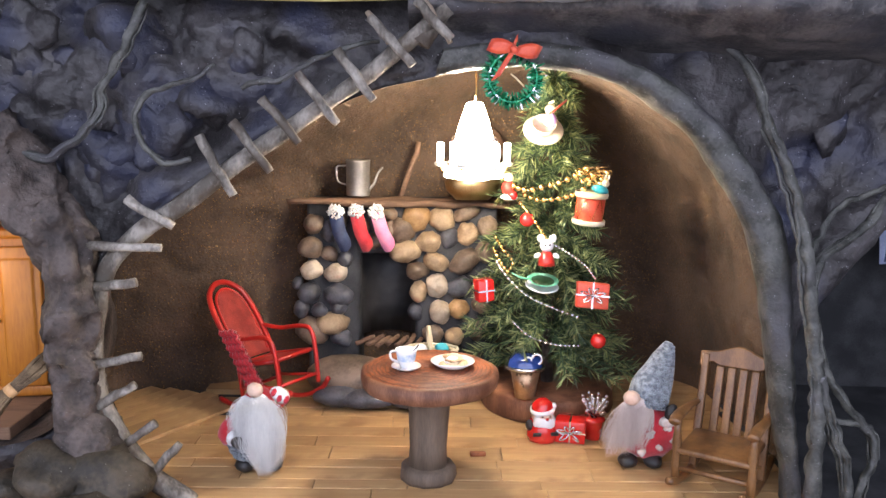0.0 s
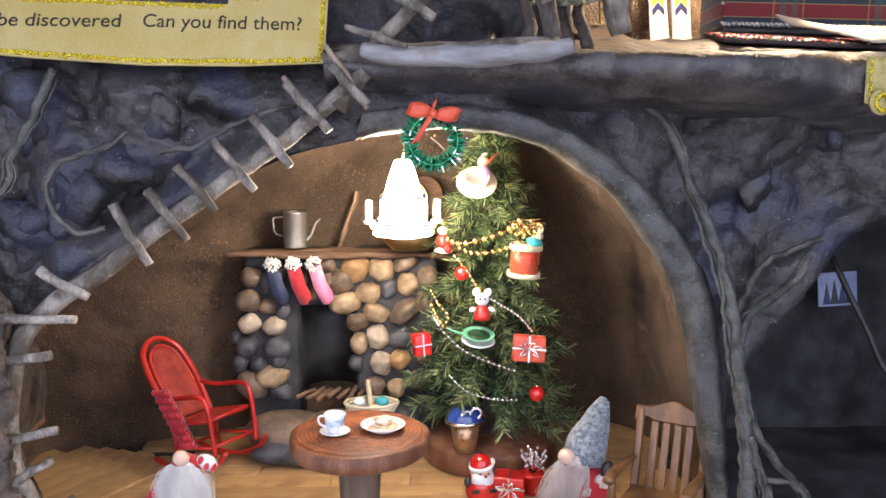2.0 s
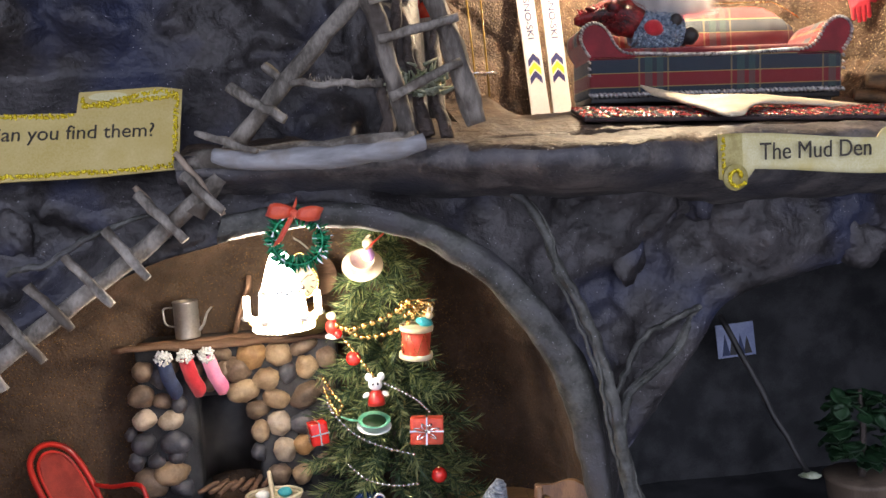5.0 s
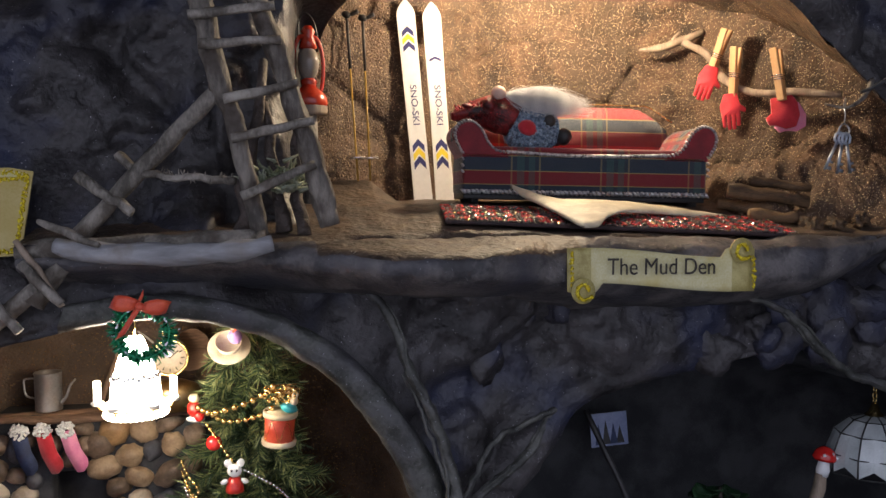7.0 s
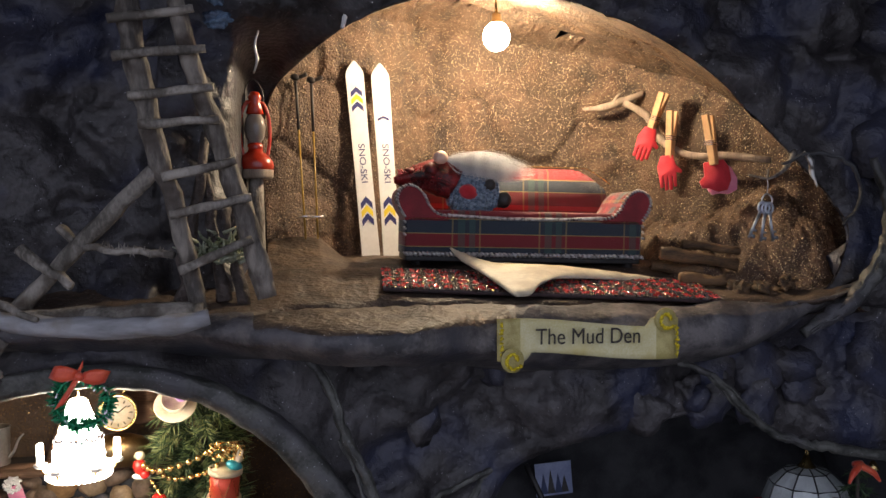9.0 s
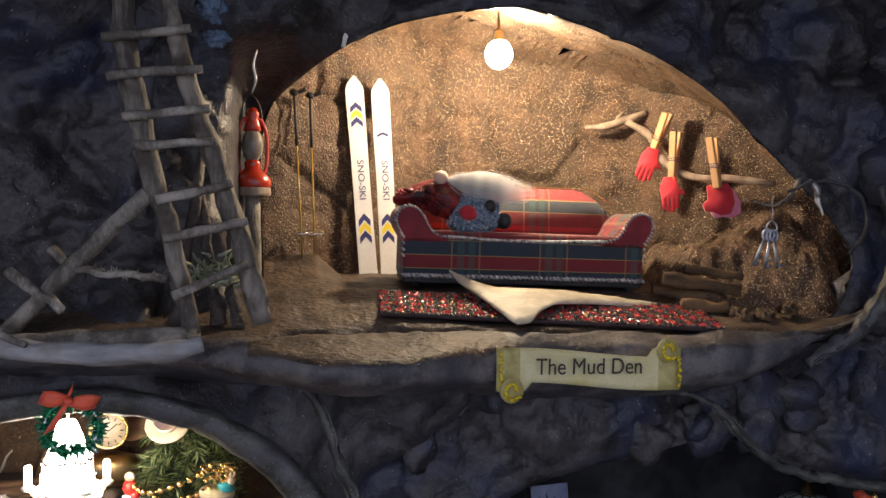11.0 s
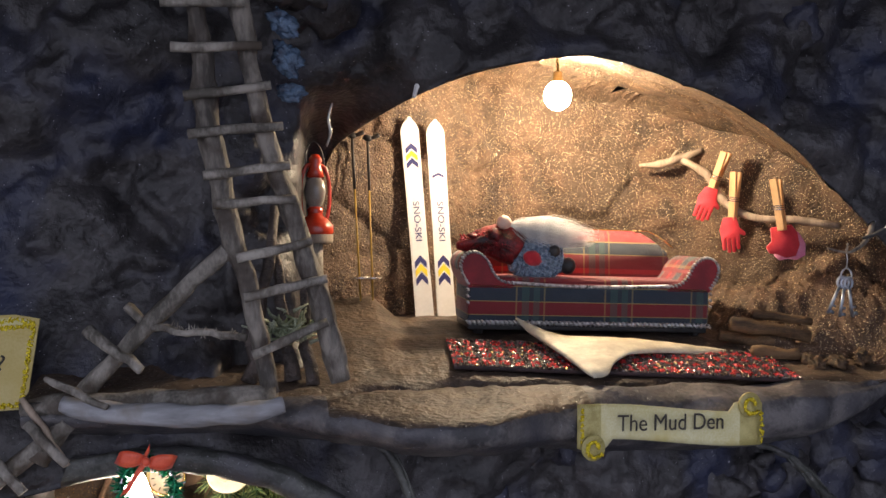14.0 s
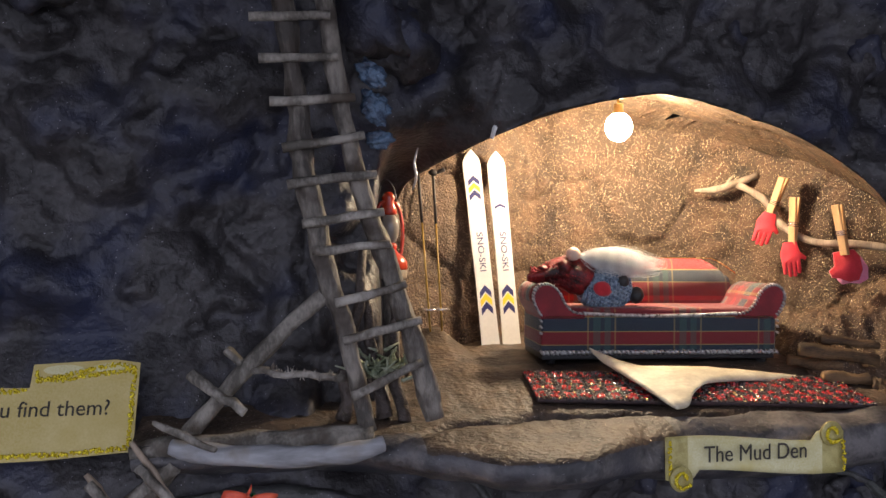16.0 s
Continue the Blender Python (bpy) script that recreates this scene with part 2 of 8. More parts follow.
M["leaf"] = surface("leaf", (0.006, 0.026, 0.010), (0.022, 0.062, 0.022), 40, 0.45, bump=0.3)
M["moss"] = surface("moss", (0.16, 0.19, 0.11), (0.42, 0.45, 0.34), 90, 0.9, bump=0.8)
M["plum"] = surface("plum", (0.30, 0.16, 0.45), (0.45, 0.28, 0.60), 50, 0.4, bump=0.05)
M["terracotta"] = surface("terracotta", (0.40, 0.24, 0.13), (0.62, 0.42, 0.26), 50, 0.3, metal=0.7, bump=0.1)
M["ivory"] = surface("ivory", (0.46, 0.39, 0.29), (0.60, 0.52, 0.41), 40, 0.3, bump=0.05, coat=0.3)
M["cream"] = surface("cream", (0.62, 0.52, 0.34), (0.76, 0.68, 0.50), 50, 0.6, bump=0.2)
M["drum_red"] = surface("drum_red", (0.50, 0.05, 0.025), (0.66, 0.10, 0.05), 50, 0.45, bump=0.1)
M["paper"] = surface("paper", (0.50, 0.385, 0.12), (0.62, 0.51, 0.23), 14, 0.55, bump=0.05, stain=((0.47, 0.35, 0.09), 13))
M["braid"] = surface("braid", (0.30, 0.29, 0.29), (0.70, 0.69, 0.68), 300, 0.3, metal=0.6, bump=0.3)
M["key_metal"] = surface("key_metal", (0.26, 0.29, 0.34), (0.46, 0.50, 0.56), 60, 0.4, metal=0.8, bump=0.2)
# blue of the rock's lit patches, put into the colour
M["foil"] = surface("foil", (0.022, 0.034, 0.065), (0.12, 0.19, 0.29), 120, 0.4, bump=0.9, fine=600, speck=(0.5, 0.7, 0.9), speck_scale=1200, speck_cut=0.05, depth=0.002)
M["paper_pale"] = surface("paper_pale", (0.56, 0.49, 0.22), (0.74, 0.70, 0.46), 14, 0.55, bump=0.05, stain=((0.56, 0.46, 0.15), 24))
M["clod"] = surface("clod", (0.025, 0.014, 0.007), (0.15, 0.088, 0.044), 70, 0.75, bump=1.0, fine=350, speck=(0.8, 0.65, 0.45), speck_scale=1100, speck_cut=0.03, depth=0.004)
M["hide"] = surface("hide", (0.48, 0.43, 0.32), (0.68, 0.63, 0.49), 40, 0.6, bump=0.35, fine=350, stretch=(0.8, 1.4, 1), stain=((0.40, 0.35, 0.26), 45), depth=0.003)
M["ink"] = surface("ink", (0.02, 0.016, 0.012), (0.05, 0.04, 0.03), 60, 0.7, bump=0.0)
M["ski_white"] = surface("ski_white", (0.74, 0.73, 0.70), (0.84, 0.83, 0.80), 20, 0.35, bump=0.05, fine=300)
M["pole_gold"] = surface("pole_gold", (0.30, 0.18, 0.02), (0.46, 0.30, 0.05), 20, 0.35, bump=0.0)
M["ski_yellow"] = surface("ski_yellow", (0.80, 0.62, 0.03), (0.88, 0.70, 0.06), 20, 0.4, bump=0.0)
M["ski_navy"] = surface("ski_navy", (0.03, 0.03, 0.12), (0.05, 0.05, 0.17), 20, 0.4, bump=0.0)
M["wine_felt"] = surface("wine_felt", (0.014, 0.002, 0.003), (0.24, 0.008, 0.010), 90, 0.45, bump=1.0, fine=700, depth=0.002)
M["maroon"] = surface("maroon", (0.16, 0.010, 0.016), (0.26, 0.020, 0.028), 60, 0.75, bump=0.4, fine=1500, sheen=0.3)
M["rug"] = surface("rug", (0.02, 0.012, 0.012), (0.06, 0.03, 0.03), 120, 0.7, bump=0.8)
M["bead_red"] = surface("bead_red", (0.40, 0.02, 0.02), (0.65, 0.05, 0.05), 200, 0.25, metal=0.3, bump=0.0, coat=0.5)
M["bead_dark"] = surface("bead_dark", (0.03, 0.02, 0.02), (0.10, 0.07, 0.06), 200, 0.25, metal=0.3, bump=0.0, coat=0.5)
M["peg_wood"] = surface("peg_wood", (0.48, 0.25, 0.10), (0.66, 0.40, 0.19), 40, 0.6, bump=0.2, fine=500, stretch=(2, 2, 0.4))
M["firewood"] = surface("firewood", (0.045, 0.025, 0.011), (0.19, 0.11, 0.052), 35, 0.8, bump=0.8, fine=500, stretch=(0.3, 2, 2))
M["orange_wood"] = surface("orange_wood", (0.36, 0.11, 0.010), (0.55, 0.21, 0.022), 14, 0.45, bump=0.15, fine=300, stretch=(2, 2, 0.3), coat=0.2)
M["straw"] = surface("straw", (0.08, 0.05, 0.026), (0.24, 0.165, 0.09), 60, 0.8, bump=0.4)
M["shade_glass"] = surface("shade_glass", (0.46, 0.50, 0.50), (0.66, 0.70, 0.70), 30, 0.25, bump=0.1, coat=0.4)
M["lead"] = surface("lead", (0.03, 0.03, 0.03), (0.08, 0.08, 0.08), 40, 0.5, metal=0.6, bump=0.2)
M["wax"] = surface("wax", (0.80, 0.76, 0.68), (0.88, 0.84, 0.76), 40, 0.4, bump=0.05)
M["lantern_red"] = surface("lantern_red", (0.34, 0.020, 0.008), (0.48, 0.040, 0.014), 40, 0.22, bump=0.05, coat=0.5)
M["lantern_glass"] = surface("lantern_glass", (0.20, 0.175, 0.15), (0.32, 0.29, 0.25), 40, 0.1, bump=0.05, coat=0.6)
M["photo_pale"] = surface("photo_pale", (0.20, 0.24, 0.40), (0.32, 0.37, 0.55), 40, 0.4, bump=0.0)
M["shade_glow"] = glow("shade_glow", (1.0, 0.86, 0.68), 62.0)
M["lamp_glow"] = glow("lamp_glow", (1.0, 0.88, 0.73), 40.0)
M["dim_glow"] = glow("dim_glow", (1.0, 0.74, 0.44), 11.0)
M["bulb_glow"] = glow("bulb_glow", (1.0, 0.79, 0.54), 480.0)
# emission on tray, beads and candles, in place of light coming through them
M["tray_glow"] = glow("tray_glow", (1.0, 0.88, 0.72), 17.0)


def tartan(name="tartan", axis="Z", start=0.0):
    """Bands along one axis and fine stripes across, woven."""
    m = surface(name, (0.40, 0.02, 0.03), (0.5, 0.03, 0.04), 60, 0.75, bump=0.0, sheen=0.3)
    t = m.node_tree
    n, l = t.nodes, t.links
    b = n["Principled BSDF"]
    tc = n.new("ShaderNodeTexCoord")
    sep = n.new("ShaderNodeSeparateXYZ")
    l.new(tc.outputs["Object"], sep.inputs["Vector"])
    up = n.new("ShaderNodeMath")
    up.operation = "MULTIPLY_ADD"
    up.inputs[1].default_value, up.inputs[2].default_value = 1 / 0.09, start / 0.09
    l.new(sep.outputs[axis], up.inputs[0])
    red, wine, navy, gold = (0.38, 0.016, 0.020, 1), (0.18, 0.011, 0.016, 1), (0.018, 0.030, 0.046, 1), (0.30, 0.22, 0.08, 1)
    bands = n.new("ShaderNodeValToRGB")
    r = bands.color_ramp
    r.interpolation = "CONSTANT"
    r.elements[0].position, r.elements[0].color = 0.0, navy
    r.elements[1].position, r.elements[1].color = 0.95, red
    for h, c in ((1.22, gold), (1.29, wine), (2.3, gold), (2.37, navy), (3.5, gold), (3.57, wine), (4.5, red), (4.9, wine), (6.1, gold), (6.16, navy), (7.2, gold), (7.28, red)):
        e = r.elements.new(h / 9)
        e.color = c
    l.new(up.outputs[0], bands.inputs["Fac"])
    along = n.new("ShaderNodeMath")
    along.operation = "MULTIPLY_ADD"
    along.inputs[1].default_value, along.inputs[2].default_value = 1 / 0.075, 0.15
    l.new(sep.outputs["X"], along.inputs[0])
    frac = n.new("ShaderNodeMath")
    frac.operation = "FRACT"
    l.new(along.outputs[0], frac.inputs[0])
    up2 = n.new("ShaderNodeValToRGB")
    r = up2.color_ramp
    r.interpolation = "CONSTANT"
    r.elements[0].color, r.elements[1].color = (0, 0, 0, 0), (0, 0, 0, 0)
    r.elements[1].position = 0.98
    for h, c in ((0.30, (0.40, 0.30, 0.10, 0.35)), (0.32, (0, 0, 0, 0)), (0.37, (0.04, 0.11, 0.09, 0.45)), (0.45, (0, 0, 0, 0)), (0.50, (0.04, 0.11, 0.09, 0.45)), (0.57, (0, 0, 0, 0)), (0.61, (0.40, 0.30, 0.10, 0.35)), (0.63, (0, 0, 0, 0))):
        e = r.elements.new(h)
        e.color = c
    l.new(frac.outputs[0], up2.inputs["Fac"])
    mix = n.new("ShaderNodeMix")
    mix.data_type = "RGBA"
    l.new(up2.outputs["Alpha"], mix.inputs["Factor"])
    l.new(bands.outputs["Color"], mix.inputs["A"])
    l.new(up2.outputs["Color"], mix.inputs["B"])
    l.new(mix.outputs["Result"], b.inputs["Base Color"])
    weave = n.new("ShaderNodeTexNoise")
    weave.inputs["Scale"].default_value = 1800
    l.new(tc.outputs["Object"], weave.inputs["Vector"])
    bp = n.new("ShaderNodeBump")
    bp.inputs["Strength"].default_value, bp.inputs["Distance"].default_value = 0.5, 0.001
    l.new(weave.outputs["Fac"], bp.inputs["Height"])
    l.new(bp.outputs["Normal"], b.inputs["Normal"])
    return m


M["tartan"] = tartan()
M["tartan_arm"] = tartan("tartan_arm", "Y", 0.042)


def growth_rings():
    """Sawn wood with dark cracked rings."""
    m = surface("growth_rings", (0.14, 0.036, 0.011), (0.32, 0.095, 0.030), 60, 0.55, bump=0.8, fine=500)
    t = m.node_tree
    n, l = t.nodes, t.links
    b = n["Principled BSDF"]
    source = b.inputs["Base Color"].links[0].from_socket
    tc = n.new("ShaderNodeTexCoord")
    w = n.new("ShaderNodeTexWave")
    w.wave_type, w.rings_direction = "RINGS", "Z"
    for key, value in (("Scale", 95.0), ("Distortion", 3.5), ("Detail", 3.0), ("Detail Scale", 2.0)):
        w.inputs[key].default_value = value
    l.new(tc.outputs["Object"], w.inputs["Vector"])
    r = n.new("ShaderNodeMapRange")
    r.inputs["From Min"].default_value, r.inputs["From Max"].default_value = 0.0, 0.35
    r.inputs["To Min"].default_value, r.inputs["To Max"].default_value = 0.75, 0.0
    l.new(w.outputs["Fac"], r.inputs["Value"])
    mix = n.new("ShaderNodeMix")
    mix.data_type = "RGBA"
    mix.inputs["B"].default_value = (0.07, 0.02, 0.01, 1)
    l.new(r.outputs["Result"], mix.inputs["Factor"])
    l.new(source, mix.inputs["A"])
    l.new(mix.outputs["Result"], b.inputs["Base Color"])
    return m


M["growth_rings"] = growth_rings()


# ---- building helpers ----
def thing(name, place, label, category, group="", kind="", turn=(0, 0, 0)):
    ob = new(name)
    ob.empty_display_size = 0.01
    ob.matrix_basis = pose(*place, *turn)
    return tagged(ob, label, category, group, kind)


def finish(bm, name, mats, smooth=True, scale=1.0, shift=(0, 0, 0)):
    me = bpy.data.meshes.new(name)
    if scale != 1.0:
        bmesh.ops.scale(bm, vec=(scale,) * 3, verts=bm.verts)
    if any(shift):
        bmesh.ops.translate(bm, vec=shift, verts=bm.verts)
    for f in bm.faces:
        f.smooth = smooth
    bm.to_mesh(me)
    bm.free()
    for m in mats if isinstance(mats, (list, tuple)) else [mats]:
        me.materials.append(m)
    return me


def part(name, bm, material, parent, label="", smooth=True, world_space=False, scale=0.01):
    """One mesh under a thing or a part. In centimetres from the thing's base, or in metres of the place."""
    shift = (0, 0, 0)
    if world_space:
        top = parent
        while top.parent:
            top = top.parent
        shift, scale = tuple(-c for c in top.location), 1.0
    ob = new(name, finish(bm, name, material, smooth, scale, shift))
    ob.parent = parent
    if label:
        ob["label"] = label
    return ob


def whole(name, bm, material, label, category, place=(0, 0, 0), turn=(0, 0, 0), group="", kind="", smooth=True, scale=0.01):
    """A thing that is one mesh."""
    ob = new(name, finish(bm, name, material, smooth, scale))
    ob.matrix_basis = pose(*place, *turn)
    return tagged(ob, label, category, group, kind)


def mesh():
    return bmesh.new()


def add_box(bm, size, at=(0, 0, 0), turn=(0, 0, 0), bevel=0.0, mat=0):
    r = bmesh.ops.create_cube(bm, size=1, matrix=pose(*at, *turn) @ Matrix.Diagonal((*size, 1)))
    faces = list({f for v in r["verts"] for f in v.link_faces})
    if bevel:
        edges = list({e for f in faces for e in f.edges})
        out = bmesh.ops.bevel(bm, geom=edges, offset=bevel, segments=2, affect="EDGES", profile=0.5)
        faces = list(set(out["faces"]) | {f for f in faces if f.is_valid} | {f for v in out["verts"] for f in v.link_faces})
    for f in faces:
        f.material_index = mat
    return bm


def add_lathe(bm, profile, at=(0, 0, 0), turn=(0, 0, 0), n=24, mat=0, squash=(1, 1)):
    """profile: (radius, height) from bottom to top; a radius of 0 closes it."""
    m = pose(*at, *turn)
    rings = []
    for r, z in profile:
        if r <= 1e-6:
            rings.append([bm.verts.new(m @ Vector((0, 0, z)))])
        else:
            rings.append([bm.verts.new(m @ Vector((r * squash[0] * math.cos(2 * math.pi * i / n), r * squash[1] * math.sin(2 * math.pi * i / n), z))) for i in range(n)])
    for a, b in zip(rings, rings[1:]):
        for i in range(n):
            j = (i + 1) % n
            q = [a[i % len(a)], a[j % len(a)], b[j % len(b)], b[i % len(b)]]
            q = list(dict.fromkeys(q))
            if len(q) > 2:
                bm.faces.new(q).material_index = mat
    return bm


def curve_points(points, steps):
    """A smooth line through the points (Catmull-Rom)."""
    p = [Vector(q) for q in points]
    p = [p[0] * 2 - p[1]] + p + [p[-1] * 2 - p[-2]]
    out = []
    for i in range(1, len(p) - 2):
        for s in range(steps):
            t = s / steps
            a, b, c, d = p[i - 1:i + 3]
            out.append(0.5 * ((2 * b) + (c - a) * t + (2 * a - 5 * b + 4 * c - d) * t * t + (3 * b - a - 3 * c + d) * t ** 3))
    out.append(p[-2])
    return out


def add_tube(bm, points, radii, n=8, mat=0, rough=0.0, seed=0, cap=True, closed=False, squash=1.0):
    """A tube along points; radii one number or two ends or one for each point; rough: knobbly share of the radius."""
    pts = [Vector(p) for p in points]
    k = len(pts)
    if isinstance(radii, (int, float)):
        radii = [radii] * k
    elif len(radii) != k:
        src = list(radii)
        radii = []
        for i in range(k):
            u = i / max(1, k - 1) * (len(src) - 1)
            a = min(int(u), len(src) - 2)
            radii.append(src[a] + (src[a + 1] - src[a]) * (u - a))
    up = None
    rings = []
    for i, p in enumerate(pts):
        if closed:
            d = (pts[(i + 1) % k] - pts[i - 1]).normalized()
        else:
            d = (pts[min(i + 1, k - 1)] - pts[max(i - 1, 0)]).normalized()
        if up is None:
            up = Vector((0, 0, 1)) if abs(d.z) < 0.9 else Vector((0, 1, 0))
        side = d.cross(up).normalized()
        up = side.cross(d).normalized()
        ring = []
        for j in range(n):
            a = 2 * math.pi * j / n
            r = radii[i]
            if rough:
                q = (p / max(radii[0], 1e-5) * 0.35) + Vector((math.cos(a), math.sin(a), seed * 7.3))
                r *= 1 + rough * noise.noise(q)
            ring.append(bm.verts.new(p + side * (r * math.cos(a)) + up * (r * squash * math.sin(a))))
        rings.append(ring)
    pairs = list(zip(rings, rings[1:])) + ([(rings[-1], rings[0])] if closed else [])
    for a, b in pairs:
        for j in range(n):
            bm.faces.new((a[j], a[(j + 1) % n], b[(j + 1) % n], b[j])).material_index = mat
    if cap and not closed:
        bm.faces.new(list(reversed(rings[0]))).material_index = mat
        bm.faces.new(rings[-1]).material_index = mat
    return bm


def add_blob(bm, radius, at=(0, 0, 0), turn=(0, 0, 0), rough=0.12, freq=1.3, seed=0.0, detail=2, mat=0):
    """A rounded uneven lump; radius in x, y, z."""
    m = pose(*at, *turn)
    r = bmesh.ops.create_icosphere(bm, subdivisions=detail, radius=1)
    for v in r["verts"]:
        k = 1 + rough * noise.fractal(v.co * freq + Vector((seed * 3.1, seed * 1.7, seed)), 1.0, 2.0, 3)
        v.co = m @ Vector((v.co.x * radius[0] * k, v.co.y * radius[1] * k, v.co.z * radius[2] * k))
    for f in {f for v in r["verts"] for f in v.link_faces}:
        f.material_index = mat
    return bm


def add_sheet(bm, grid, mat=0, thick=0.0):
    """A sheet through a grid of points (rows of rows), with a thickness along its normal if given."""
    rows = [[bm.verts.new(p) for p in row] for row in grid]
    faces = []
    for a, b in zip(rows, rows[1:]):
        for i in range(len(a) - 1):
            faces.append(bm.faces.new((a[i], a[i + 1], b[i + 1], b[i])))
    for f in faces:
        f.material_index = mat
    if thick:
        bmesh.ops.recalc_face_normals(bm, faces=faces)
        bmesh.ops.solidify(bm, geom=faces, thickness=thick)
    return bm


def add_prism(bm, outline, thick, m=Matrix(), mat=0):
    """A flat plate: an outline in x, z with a thickness in y."""
    front = [bm.verts.new(m @ Vector((x, -thick / 2, z))) for x, z in outline]
    back = [bm.verts.new(m @ Vector((x, thick / 2, z))) for x, z in outline]
    k = len(outline)
    fs = [bm.faces.new(front), bm.faces.new(list(reversed(back)))]
    for i in range(k):
        j = (i + 1) % k
        fs.append(bm.faces.new((front[j], front[i], back[i], back[j])))
    bmesh.ops.recalc_face_normals(bm, faces=fs)
    for f in fs:
        f.material_index = mat
    return bm


def twig_points(a, b, bend=0.03, steps=6, seed=0):
    """A slightly crooked line from a to b."""
    a, b = Vector(a), Vector(b)
    d = (b - a).length
    return [a.lerp(b, i / steps) + Vector([bend * d * noise.noise(Vector((i * 0.7, seed * 5.1, k * 9.7))) for k in range(3)]) for i in range(steps + 1)]


# ---- rock front with four openings ----
def dense(outline, step=0.004):
    pts = [Vector((x, 0, z)) for x, z in outline]
    pts = curve_points(pts + [pts[0]], 8)[:-1]
    out = []
    for a, b in zip(pts, pts[1:] + pts[:1]):
        k = max(1, round((b - a).length / step))
        out += [(a.x + (b.x - a.x) * i / k, a.z + (b.z - a.z) * i / k) for i in range(k)]
    return np.array(out)


LOWER = dense([(-0.1898, -0.0369), (-0.2204, 0.0376), (-0.2357, 0.0825), (-0.2388, 0.1346), (-0.2276, 0.1724), (-0.2021, 0.2000), (-0.1316, 0.2469), (-0.0520, 0.2867), (-0.0009, 0.3000), (0.0603, 0.3174), (0.1165, 0.3020), (0.1696, 0.2694), (0.2114, 0.2234), (0.2318, 0.1775), (0.2431, 0.1234), (0.2543, 0.0550), (0.2584, -0.0369), (0.0195, -0.0420)])
UPPER = dense([(0.170, 0.352), (0.168, 0.411), (0.166, 0.479), (0.173, 0.521), (0.195, 0.541), (0.264, 0.568), (0.332, 0.582), (0.370, 0.579), (0.413, 0.567), (0.457, 0.551), (0.499, 0.526), (0.533, 0.497), (0.572, 0.460), (0.603, 0.430), (0.619, 0.399), (0.600, 0.358), (0.55, 0.338), (0.36, 0.330), (0.20, 0.335)])
RIGHT = dense([(0.2657, -0.0475), (0.2636, 0.0545), (0.2677, 0.1157), (0.2892, 0.1484), (0.3300, 0.2025), (0.3504, 0.2300), (0.3953, 0.2443), (0.4483, 0.2545), (0.5136, 0.2657), (0.5493, 0.2565), (0.5748, 0.2412), (0.6616, 0.2198), (0.7534, 0.1974), (0.7942, 0.0953), (0.7738, -0.0475), (0.5085, -0.0577)])
LEFT = dense([(-0.42, 0.04), (-0.34, 0.03), (-0.278, 0.045), (-0.263, 0.083), (-0.262, 0.138), (-0.268, 0.185), (-0.30, 0.205), (-0.40, 0.20)])


def inside(poly, x, z):
    hit = np.zeros(x.shape, bool)
    x1, z1 = poly[:, 0], poly[:, 1]
    x2, z2 = np.roll(x1, -1), np.roll(z1, -1)
    for a, b, c, d in zip(x1, z1, x2, z2):
        if b != d:
            hit ^= ((b > z) != (d > z)) & (x < (c - a) * (z - b) / (d - b) + a)
    return hit


def nearest(poly, x, z):
    d = np.full(x.shape, 9.0)
    k = np.zeros(x.shape, int)
    for i, (a, b) in enumerate(poly):
        e = np.hypot(x - a, z - b)
        near = e < d
        d[near], k[near] = e[near], i
    return d, k


def lower_rim(x, z):
    return 0.586 + 0 * x


def side_rim(x, z):
    return 0.604 + 0 * x


def left_rim(x, z):
    return 0.584 + 0 * x


def upper_rim(x, z):
    """The mouth of the upper room lies deeper on the ladder's side."""
    return 0.592 + 0.150 * np.exp(-((x - 0.165) / 0.045) ** 2) * np.clip((z - 0.36) / 0.03, 0, 1)


